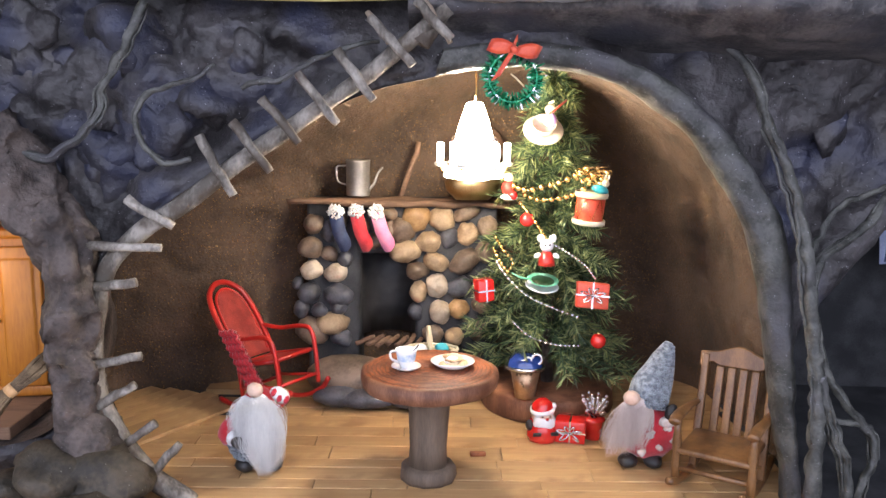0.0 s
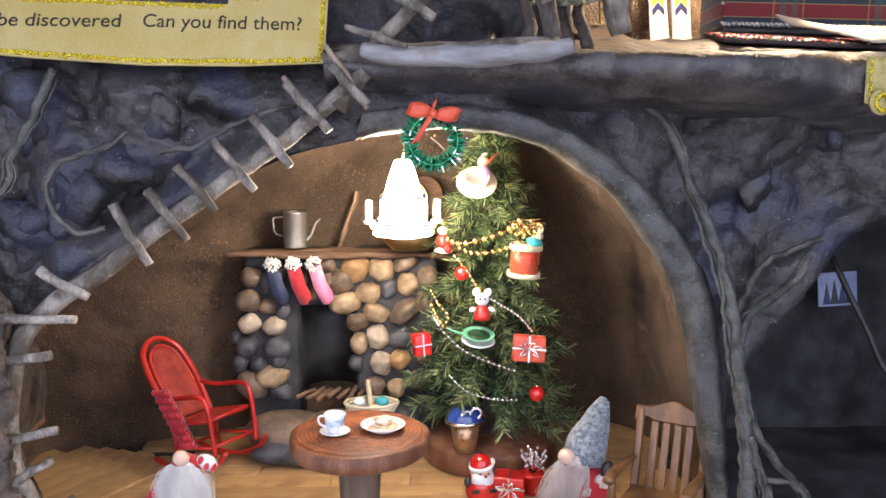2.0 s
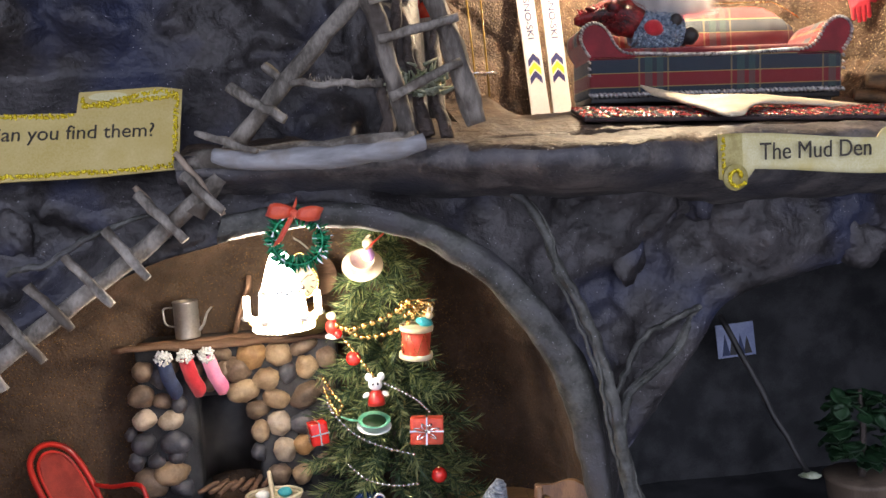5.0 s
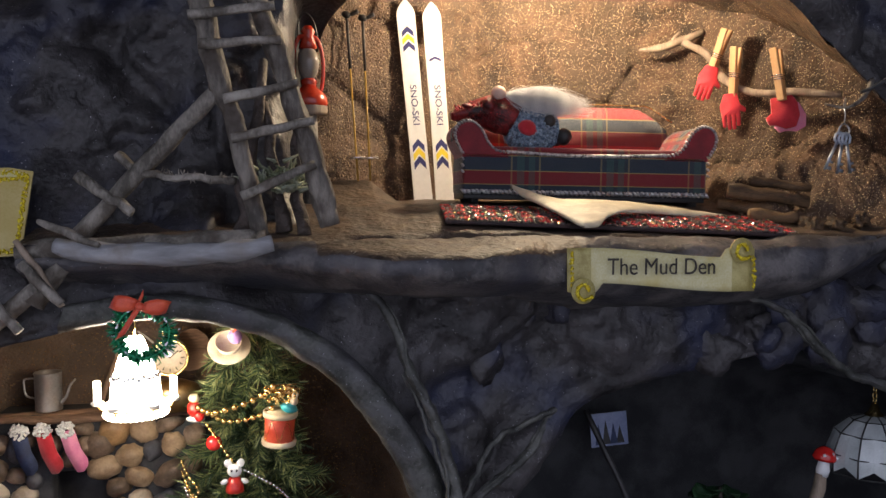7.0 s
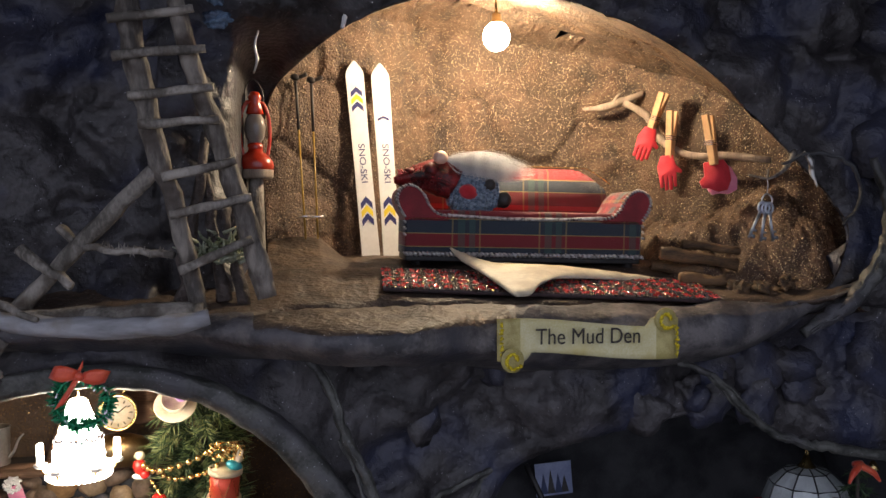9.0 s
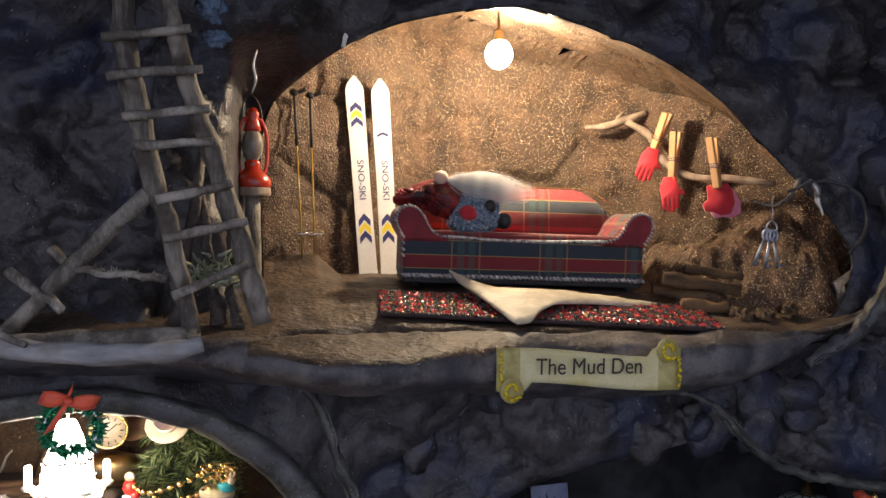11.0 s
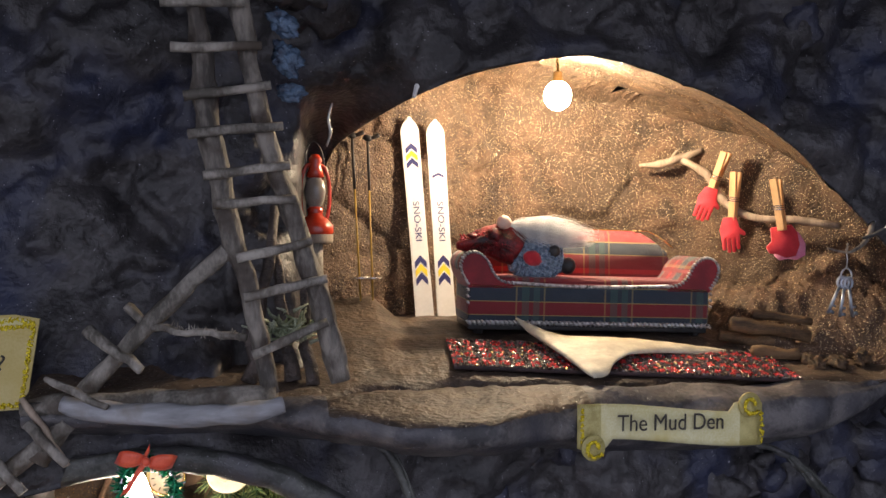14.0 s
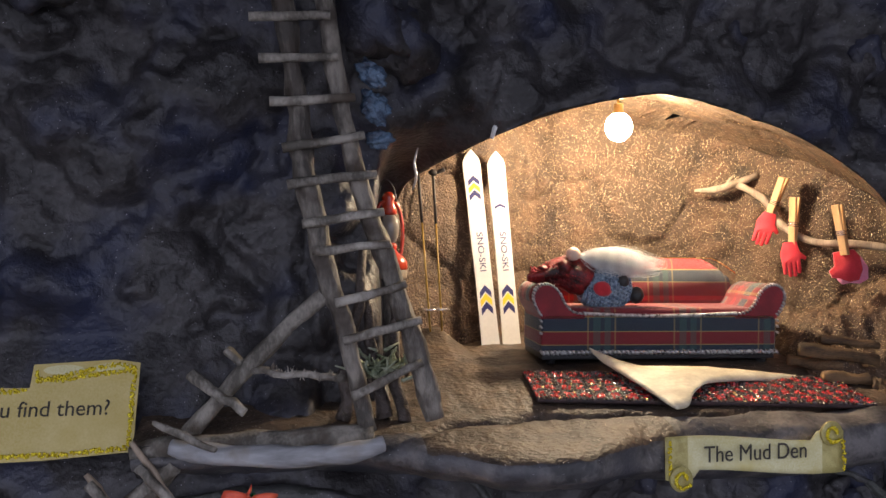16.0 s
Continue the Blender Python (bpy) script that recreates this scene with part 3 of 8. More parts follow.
def rock_front():
    step = 0.0032
    xs, zs = np.arange(-0.56, 0.98, step), np.arange(-0.09, 0.86, step)
    x, z = np.meshgrid(xs, zs)
    rng = np.random.default_rng(5)
    y = 0.611 + 0.05 * np.exp(-((x - 0.04) / 0.13) ** 2 - ((z - 0.47) / 0.09) ** 2) + 0.03 * np.exp(-((x + 0.02) / 0.25) ** 2 - ((z - 0.62) / 0.12) ** 2)
    bend = [np.array([noise.fractal(Vector((a * 22, b * 22, k)), 0.9, 2.0, 3) for a, b in zip(x.ravel(), z.ravel())]).reshape(x.shape) for k in (11.0, 17.0)]
    flat, tall = x, z
    x, z = x + 0.013 * bend[0], z + 0.013 * bend[1]
    lump = np.zeros(x.shape)
    for _ in range(560):
        cx, cz = rng.uniform(-0.56, 0.98), rng.uniform(-0.09, 0.86)
        a, r1 = rng.uniform(0, 3.14), rng.uniform(0.014, 0.038)
        r2, h = r1 * rng.uniform(1.0, 2.0), r1 * rng.uniform(0.45, 0.8)
        u = (x - cx) * math.cos(a) + (z - cz) * math.sin(a)
        v = -(x - cx) * math.sin(a) + (z - cz) * math.cos(a)
        q = 1 - (u / r1) ** 2 - (v / r2) ** 2
        lump = np.maximum(lump, h * np.maximum(q, 0) ** 0.5)
    small = np.zeros(x.shape)
    for _ in range(700):
        cx, cz = rng.uniform(-0.45, 0.8), rng.uniform(-0.09, 0.75)
        a, r1, r2, h = rng.uniform(0, 3.14), rng.uniform(0.005, 0.011), rng.uniform(0.008, 0.022), rng.uniform(0.002, 0.006)
        u = (x - cx) * math.cos(a) + (z - cz) * math.sin(a)
        v = -(x - cx) * math.sin(a) + (z - cz) * math.cos(a)
        small = np.maximum(small, h * np.sqrt(np.maximum(1 - (u / r1) ** 2 - (v / r2) ** 2, 0)))
    lump = lump + small
    x, z = flat, tall
    y = y + 0.030 * np.exp(-((x - 0.135) / 0.035) ** 2) * np.clip((z - 0.35) / 0.03, 0, 1) * np.clip((0.56 - z) / 0.05, 0, 1)
    y = y + 0.150 * np.clip((x - 0.147) / 0.010, 0, 1) * np.clip((0.195 - x) / 0.02, 0, 1) * np.clip((z - 0.35) / 0.02, 0, 1) * np.clip((0.56 - z) / 0.05, 0, 1)
    y = np.where((x > 0.095) & (x < 0.146) & (z > 0.35) & (z < 0.56), np.minimum(y, 0.640), y)
    fine = np.array([noise.fractal(Vector((a * 45, b * 45, 3.0)), 0.9, 2.1, 4) for a, b in zip(x.ravel(), z.ravel())]).reshape(x.shape)
    fine2 = np.array([noise.fractal(Vector((a * 110, b * 110, 7.0)), 0.8, 2.1, 3) for a, b in zip(x.ravel(), z.ravel())]).reshape(x.shape)
    y = y - lump + 0.006 * fine - 0.002 * np.abs(fine2)
    sheet = np.clip((x + 0.36) / 0.03, 0, 1) * np.clip((0.028 - x) / 0.03, 0, 1) * np.clip((z - 0.318) / 0.02, 0, 1) * np.clip((0.45 - z) / 0.03, 0, 1)
    y = y + sheet * np.maximum(0, 0.604 + (z - 0.345) * 0.52 - 0.35 * np.maximum(lump - 0.015, 0) - y)
    drop = np.zeros(x.shape, bool)
    for poly, rim in ((LOWER, lower_rim), (UPPER, upper_rim), (RIGHT, side_rim), (LEFT, left_rim)):
        into = inside(poly, x, z)
        d, k = nearest(poly, x, z)
        w = np.exp(-(d / 0.022) ** 2)
        y = np.where(into, y, y * (1 - 0.7 * w) + (rim(x, z) - 0.012) * 0.7 * w + 0.012 * np.exp(-d / 0.005))
        edge = into & (d < step * 1.5)
        x, z = np.where(edge, poly[k, 0], x), np.where(edge, poly[k, 1], z)
        y = np.where(edge, rim(x, z) + 0.003 * fine, y)
        drop |= into & ~edge
    h, w = x.shape
    index = np.where(drop, -1, np.cumsum(~drop).reshape(x.shape) - 1)
    co = np.stack([x[~drop], y[~drop], z[~drop]], 1)
    a, b, c, d = index[:-1, :-1].ravel(), index[:-1, 1:].ravel(), index[1:, 1:].ravel(), index[1:, :-1].ravel()
    keep = (a >= 0) & (b >= 0) & (c >= 0) & (d >= 0)
    me = bpy.data.meshes.new("wall_rock")
    me.from_pydata(co.tolist(), [], np.stack([a, b, c, d], 1)[keep].tolist())
    me.polygons.foreach_set("use_smooth", [True] * len(me.polygons))
    me.materials.append(M["rock"])
    me.validate()
    return tagged(new("wall_rock", me), "dark grey lumpy sculpted rock face with faint glitter", "rock wall", kind="structure")


front = rock_front()


def rock_lumps():
    """Rounded knobs standing out of the rock face."""
    rng = random.Random(41)
    for count, x0, x1, z0, z1, size in ((22, 0.275, 0.60, 0.262, 0.318, 0.019), (34, -0.40, -0.13, 0.225, 0.335, 0.021), (34, -0.30, 0.80, 0.615, 0.80, 0.024), (12, 0.62, 0.80, 0.25, 0.58, 0.026), (12, -0.42, -0.18, 0.46, 0.60, 0.024)):
        placed = 0
        while placed < count:
            x, z, r = rng.uniform(x0, x1), rng.uniform(z0, z1), size * rng.uniform(0.55, 1.2)
            if min(min(np.hypot(poly[:, 0] - x, poly[:, 1] - z)) for poly in (LOWER, UPPER, LEFT)) < r * 1.25 or any(inside(poly, np.array([x]), np.array([z]))[0] for poly in (LOWER, UPPER, LEFT, RIGHT)):
                placed += 0.2
                continue
            bm = mesh()
            add_blob(bm, (r, r * 0.75, r * 1.2), rough=0.65, freq=1.1, seed=rng.uniform(0, 90), detail=3)
            ob = new("rock_lump", finish(bm, "rock_lump", M["rock"]))
            ob.parent = front
            ob.matrix_basis = pose(x, (0.609 if x > 0.2 and z < 0.33 else 0.603) + rng.uniform(-0.004, 0.008), z, rng.uniform(-25, 25), rng.uniform(0, 360), rng.uniform(-25, 25))
            placed += 1


rock_lumps()


def hollow(name, poly, centre, y0, depth, steps, mat, label, bulge=None, rough=0.005, cell=0.0045, crack=0.0, back=None, lift=0.0):
    """A closed hollow behind an opening: rings of the outline going back, then a domed back wall."""
    bm = mesh()

    def wobble(p, k, shell=False):
        q = Vector([k * noise.fractal(p * 16 + Vector((0, 0, 40 * i)), 0.9, 2.0, 5) + 0.35 * k * noise.fractal(p * 75 + Vector((0, 0, 40 * i)), 0.9, 2.0, 3) for i in range(3)])
        if crack:
            near, _ = noise.voronoi(p * 11 + Vector((noise.noise(p * 20), 0, noise.noise(p * 20 + Vector((5, 5, 5))))) * 0.35)
            gap = near[1] - near[0]
            deep = crack * max(0, 1 - gap / 0.09) - 0.006 * min(0.5, gap)
            q.y += deep
            if shell:
                q += Vector((p.x - centre[0], 0, p.z - centre[1])).normalized() * deep * 0.5
        return p + q

    rings, last = [], []
    for share, scale in steps:
        ring, last = [], []
        for px, pz in poly:
            wide = bulge(px, pz, share) if bulge else 1.0
            p = Vector((centre[0] + (px - centre[0]) * scale * wide, y0(px, pz) + (depth - y0(px, pz)) * share, centre[1] + (pz - centre[1]) * scale * (1 + (lift * min(1, share * 1.5) if pz > centre[1] else 0))))
            last.append((p.x, p.z))
            ring.append(bm.verts.new(wobble(p, rough * min(1, share * 8), 0.06 < share < steps[-1][0] - 0.03)))
        rings.append(ring)
    n = len(poly)
    for a, b in zip(rings, rings[1:]):
        for i in range(n):
            bm.faces.new((a[i], b[i], b[(i + 1) % n], a[(i + 1) % n]))
    end = np.array(last)
    xs, zs = np.arange(end[:, 0].min() - cell, end[:, 0].max() + 2 * cell, cell), np.arange(end[:, 1].min() - cell, end[:, 1].max() + 2 * cell, cell)
    x, z = np.meshgrid(xs, zs)
    into = inside(end, x, z)
    d, k = nearest(end, x, z)
    edge = ~into & (d < cell * 1.6)
    x, z = np.where(edge, end[k, 0], x), np.where(edge, end[k, 1], z)
    share = steps[-1][0]
    dome = np.where(edge, 0, np.clip(d / 0.06, 0, 1))
    front = np.array([y0(*p) for p in poly])[k]
    front = front + (0.59 - front) * dome
    y = front + (depth - front) * (share + (1 - share) * np.sqrt(1 - (1 - dome) ** 2))
    if back:
        lim = back(x, z)
        y = np.where(edge, np.minimum(y, np.maximum(lim, front)), np.minimum(y, lim))
    verts = {}
    for i, j in zip(*np.nonzero(into | edge)):
        verts[i, j] = bm.verts.new(wobble(Vector((x[i, j], y[i, j], z[i, j])), rough))
    for i, j in verts:
        q = [(i, j), (i, j + 1), (i + 1, j + 1), (i + 1, j)]
        if all(c in verts for c in q):
            bm.faces.new([verts[c] for c in q])
    ob = new(name, finish(bm, name, mat))
    return tagged(ob, label, "cave wall", kind="structure")


def rounds(share, wide, n=14):
    return [(share * i / n, 1 + wide * math.sin(i / n * math.pi * 0.75)) for i in range(n + 1)]


hollow("cave_wall_lower", LOWER, (0.0, 0.12), lower_rim, 0.872, rounds(0.62, 0.03, 24), M["cave"], "dark brown rounded cave wall with gold glitter",
       lambda x, z, s: 1 + 0.50 * min(1, s / 0.62) * max(0, 1 - max(0, z) / 0.30) if x < 0 else 1 + 0.02 * s, lift=0.03,
       back=lambda x, z: np.interp(x, [-0.36, -0.30, -0.25, -0.20, -0.15, -0.12], [0.790, 0.806, 0.822, 0.840, 0.860, 0.872]))
hollow("cave_wall_upper", UPPER, (0.38, 0.44), upper_rim, 0.880, rounds(0.74, 0.07, 40), M["mud"], "rough golden-brown mud wall full of glitter and cracks",
       lambda x, z, s: 1 + (0.42 if x > 0.38 else 0.0) * math.sin(min(1, s * 1.7) * math.pi * 0.5), rough=0.004, cell=0.0032, crack=0.005, lift=0.26,
       back=lambda x, z: np.interp(x, [0.13, 0.165, 0.19, 0.215, 0.24, 0.27, 0.33, 0.45, 0.49, 0.525, 0.545, 0.575, 0.60, 0.63], [0.735, 0.768, 0.788, 0.803, 0.815, 0.824, 0.866, 0.850, 0.836, 0.812, 0.778, 0.740, 0.700, 0.640]))
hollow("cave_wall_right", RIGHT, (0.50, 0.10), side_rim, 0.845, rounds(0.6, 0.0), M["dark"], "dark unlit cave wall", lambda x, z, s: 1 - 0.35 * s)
hollow("cave_wall_left", LEFT, (-0.34, 0.12), left_rim, 0.80, rounds(0.6, 0.0), M["bark"], "brown side cave wall", lambda x, z, s: 1 - 0.5 * s if x > -0.34 else 1.0)


# mud floor and its rolled front lip
LIP = np.array([  # along the edge: x, front, top of the rim, underside
    (-0.03, 0.568, 0.351, 0.340), (0.05, 0.562, 0.351, 0.340), (0.12, 0.553, 0.352, 0.341), (0.15, 0.540, 0.352, 0.338), (0.175, 0.520, 0.352, 0.337), (0.200, 0.503, 0.3505, 0.3355),
    (0.230, 0.496, 0.350, 0.334), (0.258, 0.500, 0.350, 0.333), (0.285, 0.517, 0.350, 0.331), (0.312, 0.536, 0.3505, 0.326), (0.345, 0.542, 0.351, 0.321), (0.40, 0.541, 0.350, 0.319),
    (0.46, 0.541, 0.350, 0.319), (0.50, 0.543, 0.350, 0.322), (0.53, 0.550, 0.351, 0.329), (0.56, 0.562, 0.353, 0.340), (0.61, 0.58, 0.356, 0.348)])


def mud_floor():
    """The den's floor, a crack along it, and the scalloped lip in front."""
    bm = mesh()
    grid = []
    for i in range(230):
        x = -0.02 + i * 0.645 / 229
        front, top, low = (float(np.interp(x, LIP[:, 0], LIP[:, k])) for k in (1, 2, 3))
        line = 0.572 + 0.006 * math.sin(x * 31) + 0.003 * math.sin(x * 83)
        cleft = 0.011 * min(1, max(0, (x - 0.165) / 0.03)) * (1 if x < 0.33 else 0.7)
        h = top - low
        prof = [(0.640, low - 0.022), (0.602, low - 0.019), (front + 0.028, low - 0.010), (front + 0.010, low - 0.002), (front + 0.002, low + 0.12 * h), (front, low + 0.35 * h), (front - 0.0005, low + 0.6 * h), (front + 0.0015, low + 0.85 * h), (front + 0.005, top)]
        prof += [(front + 0.005 + (line - 0.008 - front) * k / 8, top + (0.3565 - top) * k / 8 + 0.0012 * math.sin(k / 8 * math.pi)) for k in range(1, 8)]
        prof += [(line - 0.004, 0.3565), (line - 0.0015, 0.3565 - cleft * 0.7), (line, 0.3565 - cleft), (line + 0.002, 0.3565 - cleft * 0.6), (line + 0.005, 0.358), (0.590, 0.361), (0.61, 0.365), (0.64, 0.371), (0.67, 0.375), (0.70, 0.377), (0.74, 0.379), (0.78, 0.380), (0.82, 0.382), (0.87, 0.386)]
        row = []
        for y, z in prof:
            if z > top - 0.001:
                z -= 0.0075 * min(1, max(0, (x - 0.27) / 0.23)) * min(1, max(0, (0.69 - y) / 0.05)) * (0.3 + 0.7 * min(1, max(0, (y - 0.56) / 0.03)))
            z += 0.019 * min(1, max(0, (0.236 - x) / 0.022)) * min(1, max(0, (y - 0.725) / 0.045))
            q = Vector((x * 30, y * 30, z * 30))
            z += 0.012 * min(1, max(0, (x - 0.555) / 0.07)) ** 1.5 * math.exp(-((y - 0.572) / 0.026) ** 2)
            row.append(Vector((x, y + 0.003 * noise.fractal(q + Vector((9, 0, 0)), 0.9, 2, 4), z + 0.0022 * noise.fractal(q, 0.9, 2, 4) + 0.0007 * noise.noise(q * 6))))
        grid.append(row)
    add_sheet(bm, grid)
    for k, f in enumerate(bm.faces):
        c = f.calc_center_median()
        j = k % (len(grid[0]) - 1)
        f.material_index = 1 if j < 7 or (j < 16 and (c.x < 0.16 or c.x > 0.33)) else 0
    ob = new("floor_upper", finish(bm, "floor_upper", [M["ledge"], M["lip"]]))
    return tagged(ob, "brown mud floor with a scalloped rolled front ledge", "floor", kind="structure")


mud_floor()


# plank floor of the lower room
def plank_floor():
    base = mesh()
    add_box(base, (0.70, 0.55, 0.01), (-0.08, 0.665, -0.0105))
    floor = tagged(new("floor_lower", finish(base, "floor_lower", M["dark"], False)), "pale wooden plank floor with dark joints", "floor", kind="structure")
    rng = random.Random(3)
    shapes = {}
    y = 0.40
    row = 0
    while y < 0.90:
        wide = rng.choice((0.016, 0.022, 0.027))
        x = -0.42 + rng.uniform(-0.08, 0)
        while x < 0.262:
            long = min(rng.choice((0.07, 0.10, 0.13, 0.17)), 0.275 - x)
            key = (wide, round(long, 3))
            if key not in shapes:
                bm = mesh()
                add_box(bm, (long - 0.0006, wide - 0.0006, 0.006), bevel=0.0005)
                shapes[key] = finish(bm, "plank", M["plank"], False)
            if x + long < -0.14 and y > 0.735:
                x += long
                continue
            ob = new("plank", shapes[key])
            ob.parent = floor
            ob.matrix_basis = pose(x + long / 2, y + wide / 2, -0.003 + rng.uniform(-0.0004, 0.0004), 0, 0, rng.uniform(-0.3, 0.3))
            x += long
        y += wide
        row += 1
    # boards laid askew by the ladder, ragged at the wall
    for i in range(8):
        bm = mesh()
        long = 0.165 - 0.011 * i
        add_box(bm, (long, 0.0190, 0.003), bevel=0.0005)
        ob = new("plank", finish(bm, "plank", M["plank"], False))
        ob.parent = floor
        turn = 57 + rng.uniform(-1.5, 1.5)
        c, s = math.cos(math.radians(turn)), math.sin(math.radians(turn))
        slip = rng.uniform(-0.006, 0.004) + 0.018 * math.sin(i / 7 * math.pi)
        end = (-0.186 - 0.0195 * i + slip * c, 0.770 + 0.0042 * i + slip * s)
        ob.matrix_basis = pose(end[0] - long / 2 * c, end[1] - long / 2 * s, 0.0019, 0, 0, turn)


# unseen case round the model; its top and sides hold back room light
def case():
    for name, size, at in (("unseen_case_top", (1.6, 1.24, 0.02), (0.2, 0.58, 0.87)), ("case_bottom", (1.6, 0.9, 0.02), (0.2, 0.75, -0.11)), ("case_back", (1.6, 0.02, 1.0), (0.2, 1.15, 0.38)), ("unseen_case_side", (0.02, 0.9, 1.0), (-0.6, 0.75, 0.38)), ("unseen_case_side", (0.02, 1.3, 1.0), (0.95, 0.55, 0.38))):
        bm = mesh()
        add_box(bm, size, bevel=0.002)
        tagged(whole(name, bm, M["dark"], "unseen dark panel closing off room light round the model", "panel", at, scale=1.0, smooth=False), kind="structure")


case()


# the stand under it and the floor of the room
def stand():
    bm = mesh()
    add_box(bm, (1.62, 0.92, 0.86), (0.2, 0.75, -0.55), bevel=0.004)
    tagged(whole("plinth", bm, M["dark"], "plain dark plinth under the display case", "plinth", scale=1.0, smooth=False), kind="structure")
    bm = mesh()
    add_box(bm, (2.6, 2.4, 0.1), (0.2, 0.3, -1.03))
    tagged(whole("floor", bm, M["dark"], "plain dark floor of the show room", "floor", scale=1.0, smooth=False), kind="structure")


stand()


# ---- branches, ladders and roots on the rock front ----
def curved_ladder():
    lad = thing("twig_ladder", (-0.1785, 0.5780, -0.0119), "curved grey twig ladder climbing round the cave mouth", "ladder")
    line = [(-0.1578, 0.5740, -0.0244), (-0.1775, 0.5780, -0.0025), (-0.2055, 0.5790, 0.0173), (-0.2263, 0.5800, 0.0464), (-0.2388, 0.5800, 0.0765), (-0.2398, 0.5800, 0.1139), (-0.2356, 0.5800, 0.1420), (-0.2242, 0.5800, 0.1711), (-0.2024, 0.5810, 0.1929), (-0.1743, 0.5820, 0.2106), (-0.1379, 0.5840, 0.2387), (-0.0994, 0.5850, 0.2647), (-0.0609, 0.5853, 0.2907), (-0.0300, 0.5791, 0.3133), (0.0064, 0.5730, 0.3437)]
    line = [(x, y - 0.004, z) for x, y, z in line]
    part("rail", add_tube(mesh(), curve_points(line, 5), (0.0085, 0.0075, 0.007, 0.0062, 0.0058, 0.0055), 12, rough=0.22), M["twig"], lad, world_space=True)
    ends = [((-0.0447, 0.3358), (-0.0163, 0.3060)), ((-0.0142, 0.3466), (0.0084, 0.3221)), ((-0.0670, 0.3154), (-0.0425, 0.2834)), ((-0.0929, 0.2999), (-0.0660, 0.2678)), ((-0.1167, 0.2833), (-0.0919, 0.2543)), ((-0.1364, 0.2678), (-0.1115, 0.2347)), ((-0.1591, 0.2585), (-0.1364, 0.2181)), ((-0.2088, 0.2150), (-0.1778, 0.1964)), ((-0.2368, 0.1829), (-0.1871, 0.1819)), ((-0.2492, 0.1529), (-0.2047, 0.1581)), ((-0.2523, 0.0960), (-0.2036, 0.1063)), ((-0.2378, 0.0680), (-0.2088, 0.0856)), ((-0.2171, 0.0421), (-0.1954, 0.0577)), ((-0.2036, 0.0142), (-0.1798, 0.0421))]
    depth = lambda x: 0.568 - 0.013 * max(0, min(1, (x + 0.06) / 0.06))
    for i, ((ax, az), (bx, bz)) in enumerate(ends):
        pts = twig_points((ax, depth(ax), az), (bx, depth(bx), bz), 0.025, 6, i)
        part("rung", add_tube(mesh(), pts, (0.0034, 0.003), 8, rough=0.3, seed=i), M["twig"], lad, world_space=True)


curved_ladder()


def tall_ladder():
    lad = thing("stick_ladder", (0.1448, 0.5570, 0.3581), "tall weathered grey stick ladder leaning on dark rock", "ladder")
    for i, (line, r) in enumerate((([(0.1263, 0.5570, 0.3602), (0.1129, 0.5560, 0.4252), (0.1015, 0.5550, 0.4654), (0.0902, 0.5540, 0.5221), (0.0850, 0.5530, 0.5748), (0.0675, 0.5520, 0.7089)], (0.0065, 0.0075, 0.0085, 0.008)), ([(0.1691, 0.5570, 0.3664), (0.1562, 0.5560, 0.4159), (0.1376, 0.5550, 0.4736), (0.1221, 0.5540, 0.5232), (0.1118, 0.5530, 0.5758), (0.0922, 0.5520, 0.7089)], (0.0085, 0.0085, 0.0075, 0.007)))):
        part("rail", add_tube(mesh(), curve_points(line, 6), [q * 0.8 for q in r], 12, rough=0.6, seed=i), M["rail_wood"], lad, world_space=True)
    ends = [((0.0581, 0.6182), (0.1066, 0.6202)), ((0.0633, 0.5934), (0.1118, 0.5955)), ((0.0695, 0.5666), (0.1211, 0.5707)), ((0.0767, 0.5387), (0.1273, 0.5470)), ((0.0788, 0.5170), (0.1335, 0.5232)), ((0.0870, 0.4923), (0.1376, 0.4995)), ((0.0932, 0.4757), (0.1417, 0.4799)), ((0.1066, 0.4427), (0.1510, 0.4541)), ((0.1108, 0.4200), (0.1603, 0.4314)), ((0.1159, 0.3849), (0.1603, 0.4045)), ((0.0530, 0.6471), (0.1015, 0.6481)), ((0.0488, 0.6760), (0.0974, 0.6770))]
    for i, ((ax, az), (bx, bz)) in enumerate(ends):
        part("rung", add_tube(mesh(), twig_points((ax, 0.545, az), (bx, 0.5455, bz), 0.02, 5, i + 20), (0.0031, 0.0026), 8, rough=0.3, seed=i), M["twig"], lad, world_space=True)


tall_ladder()


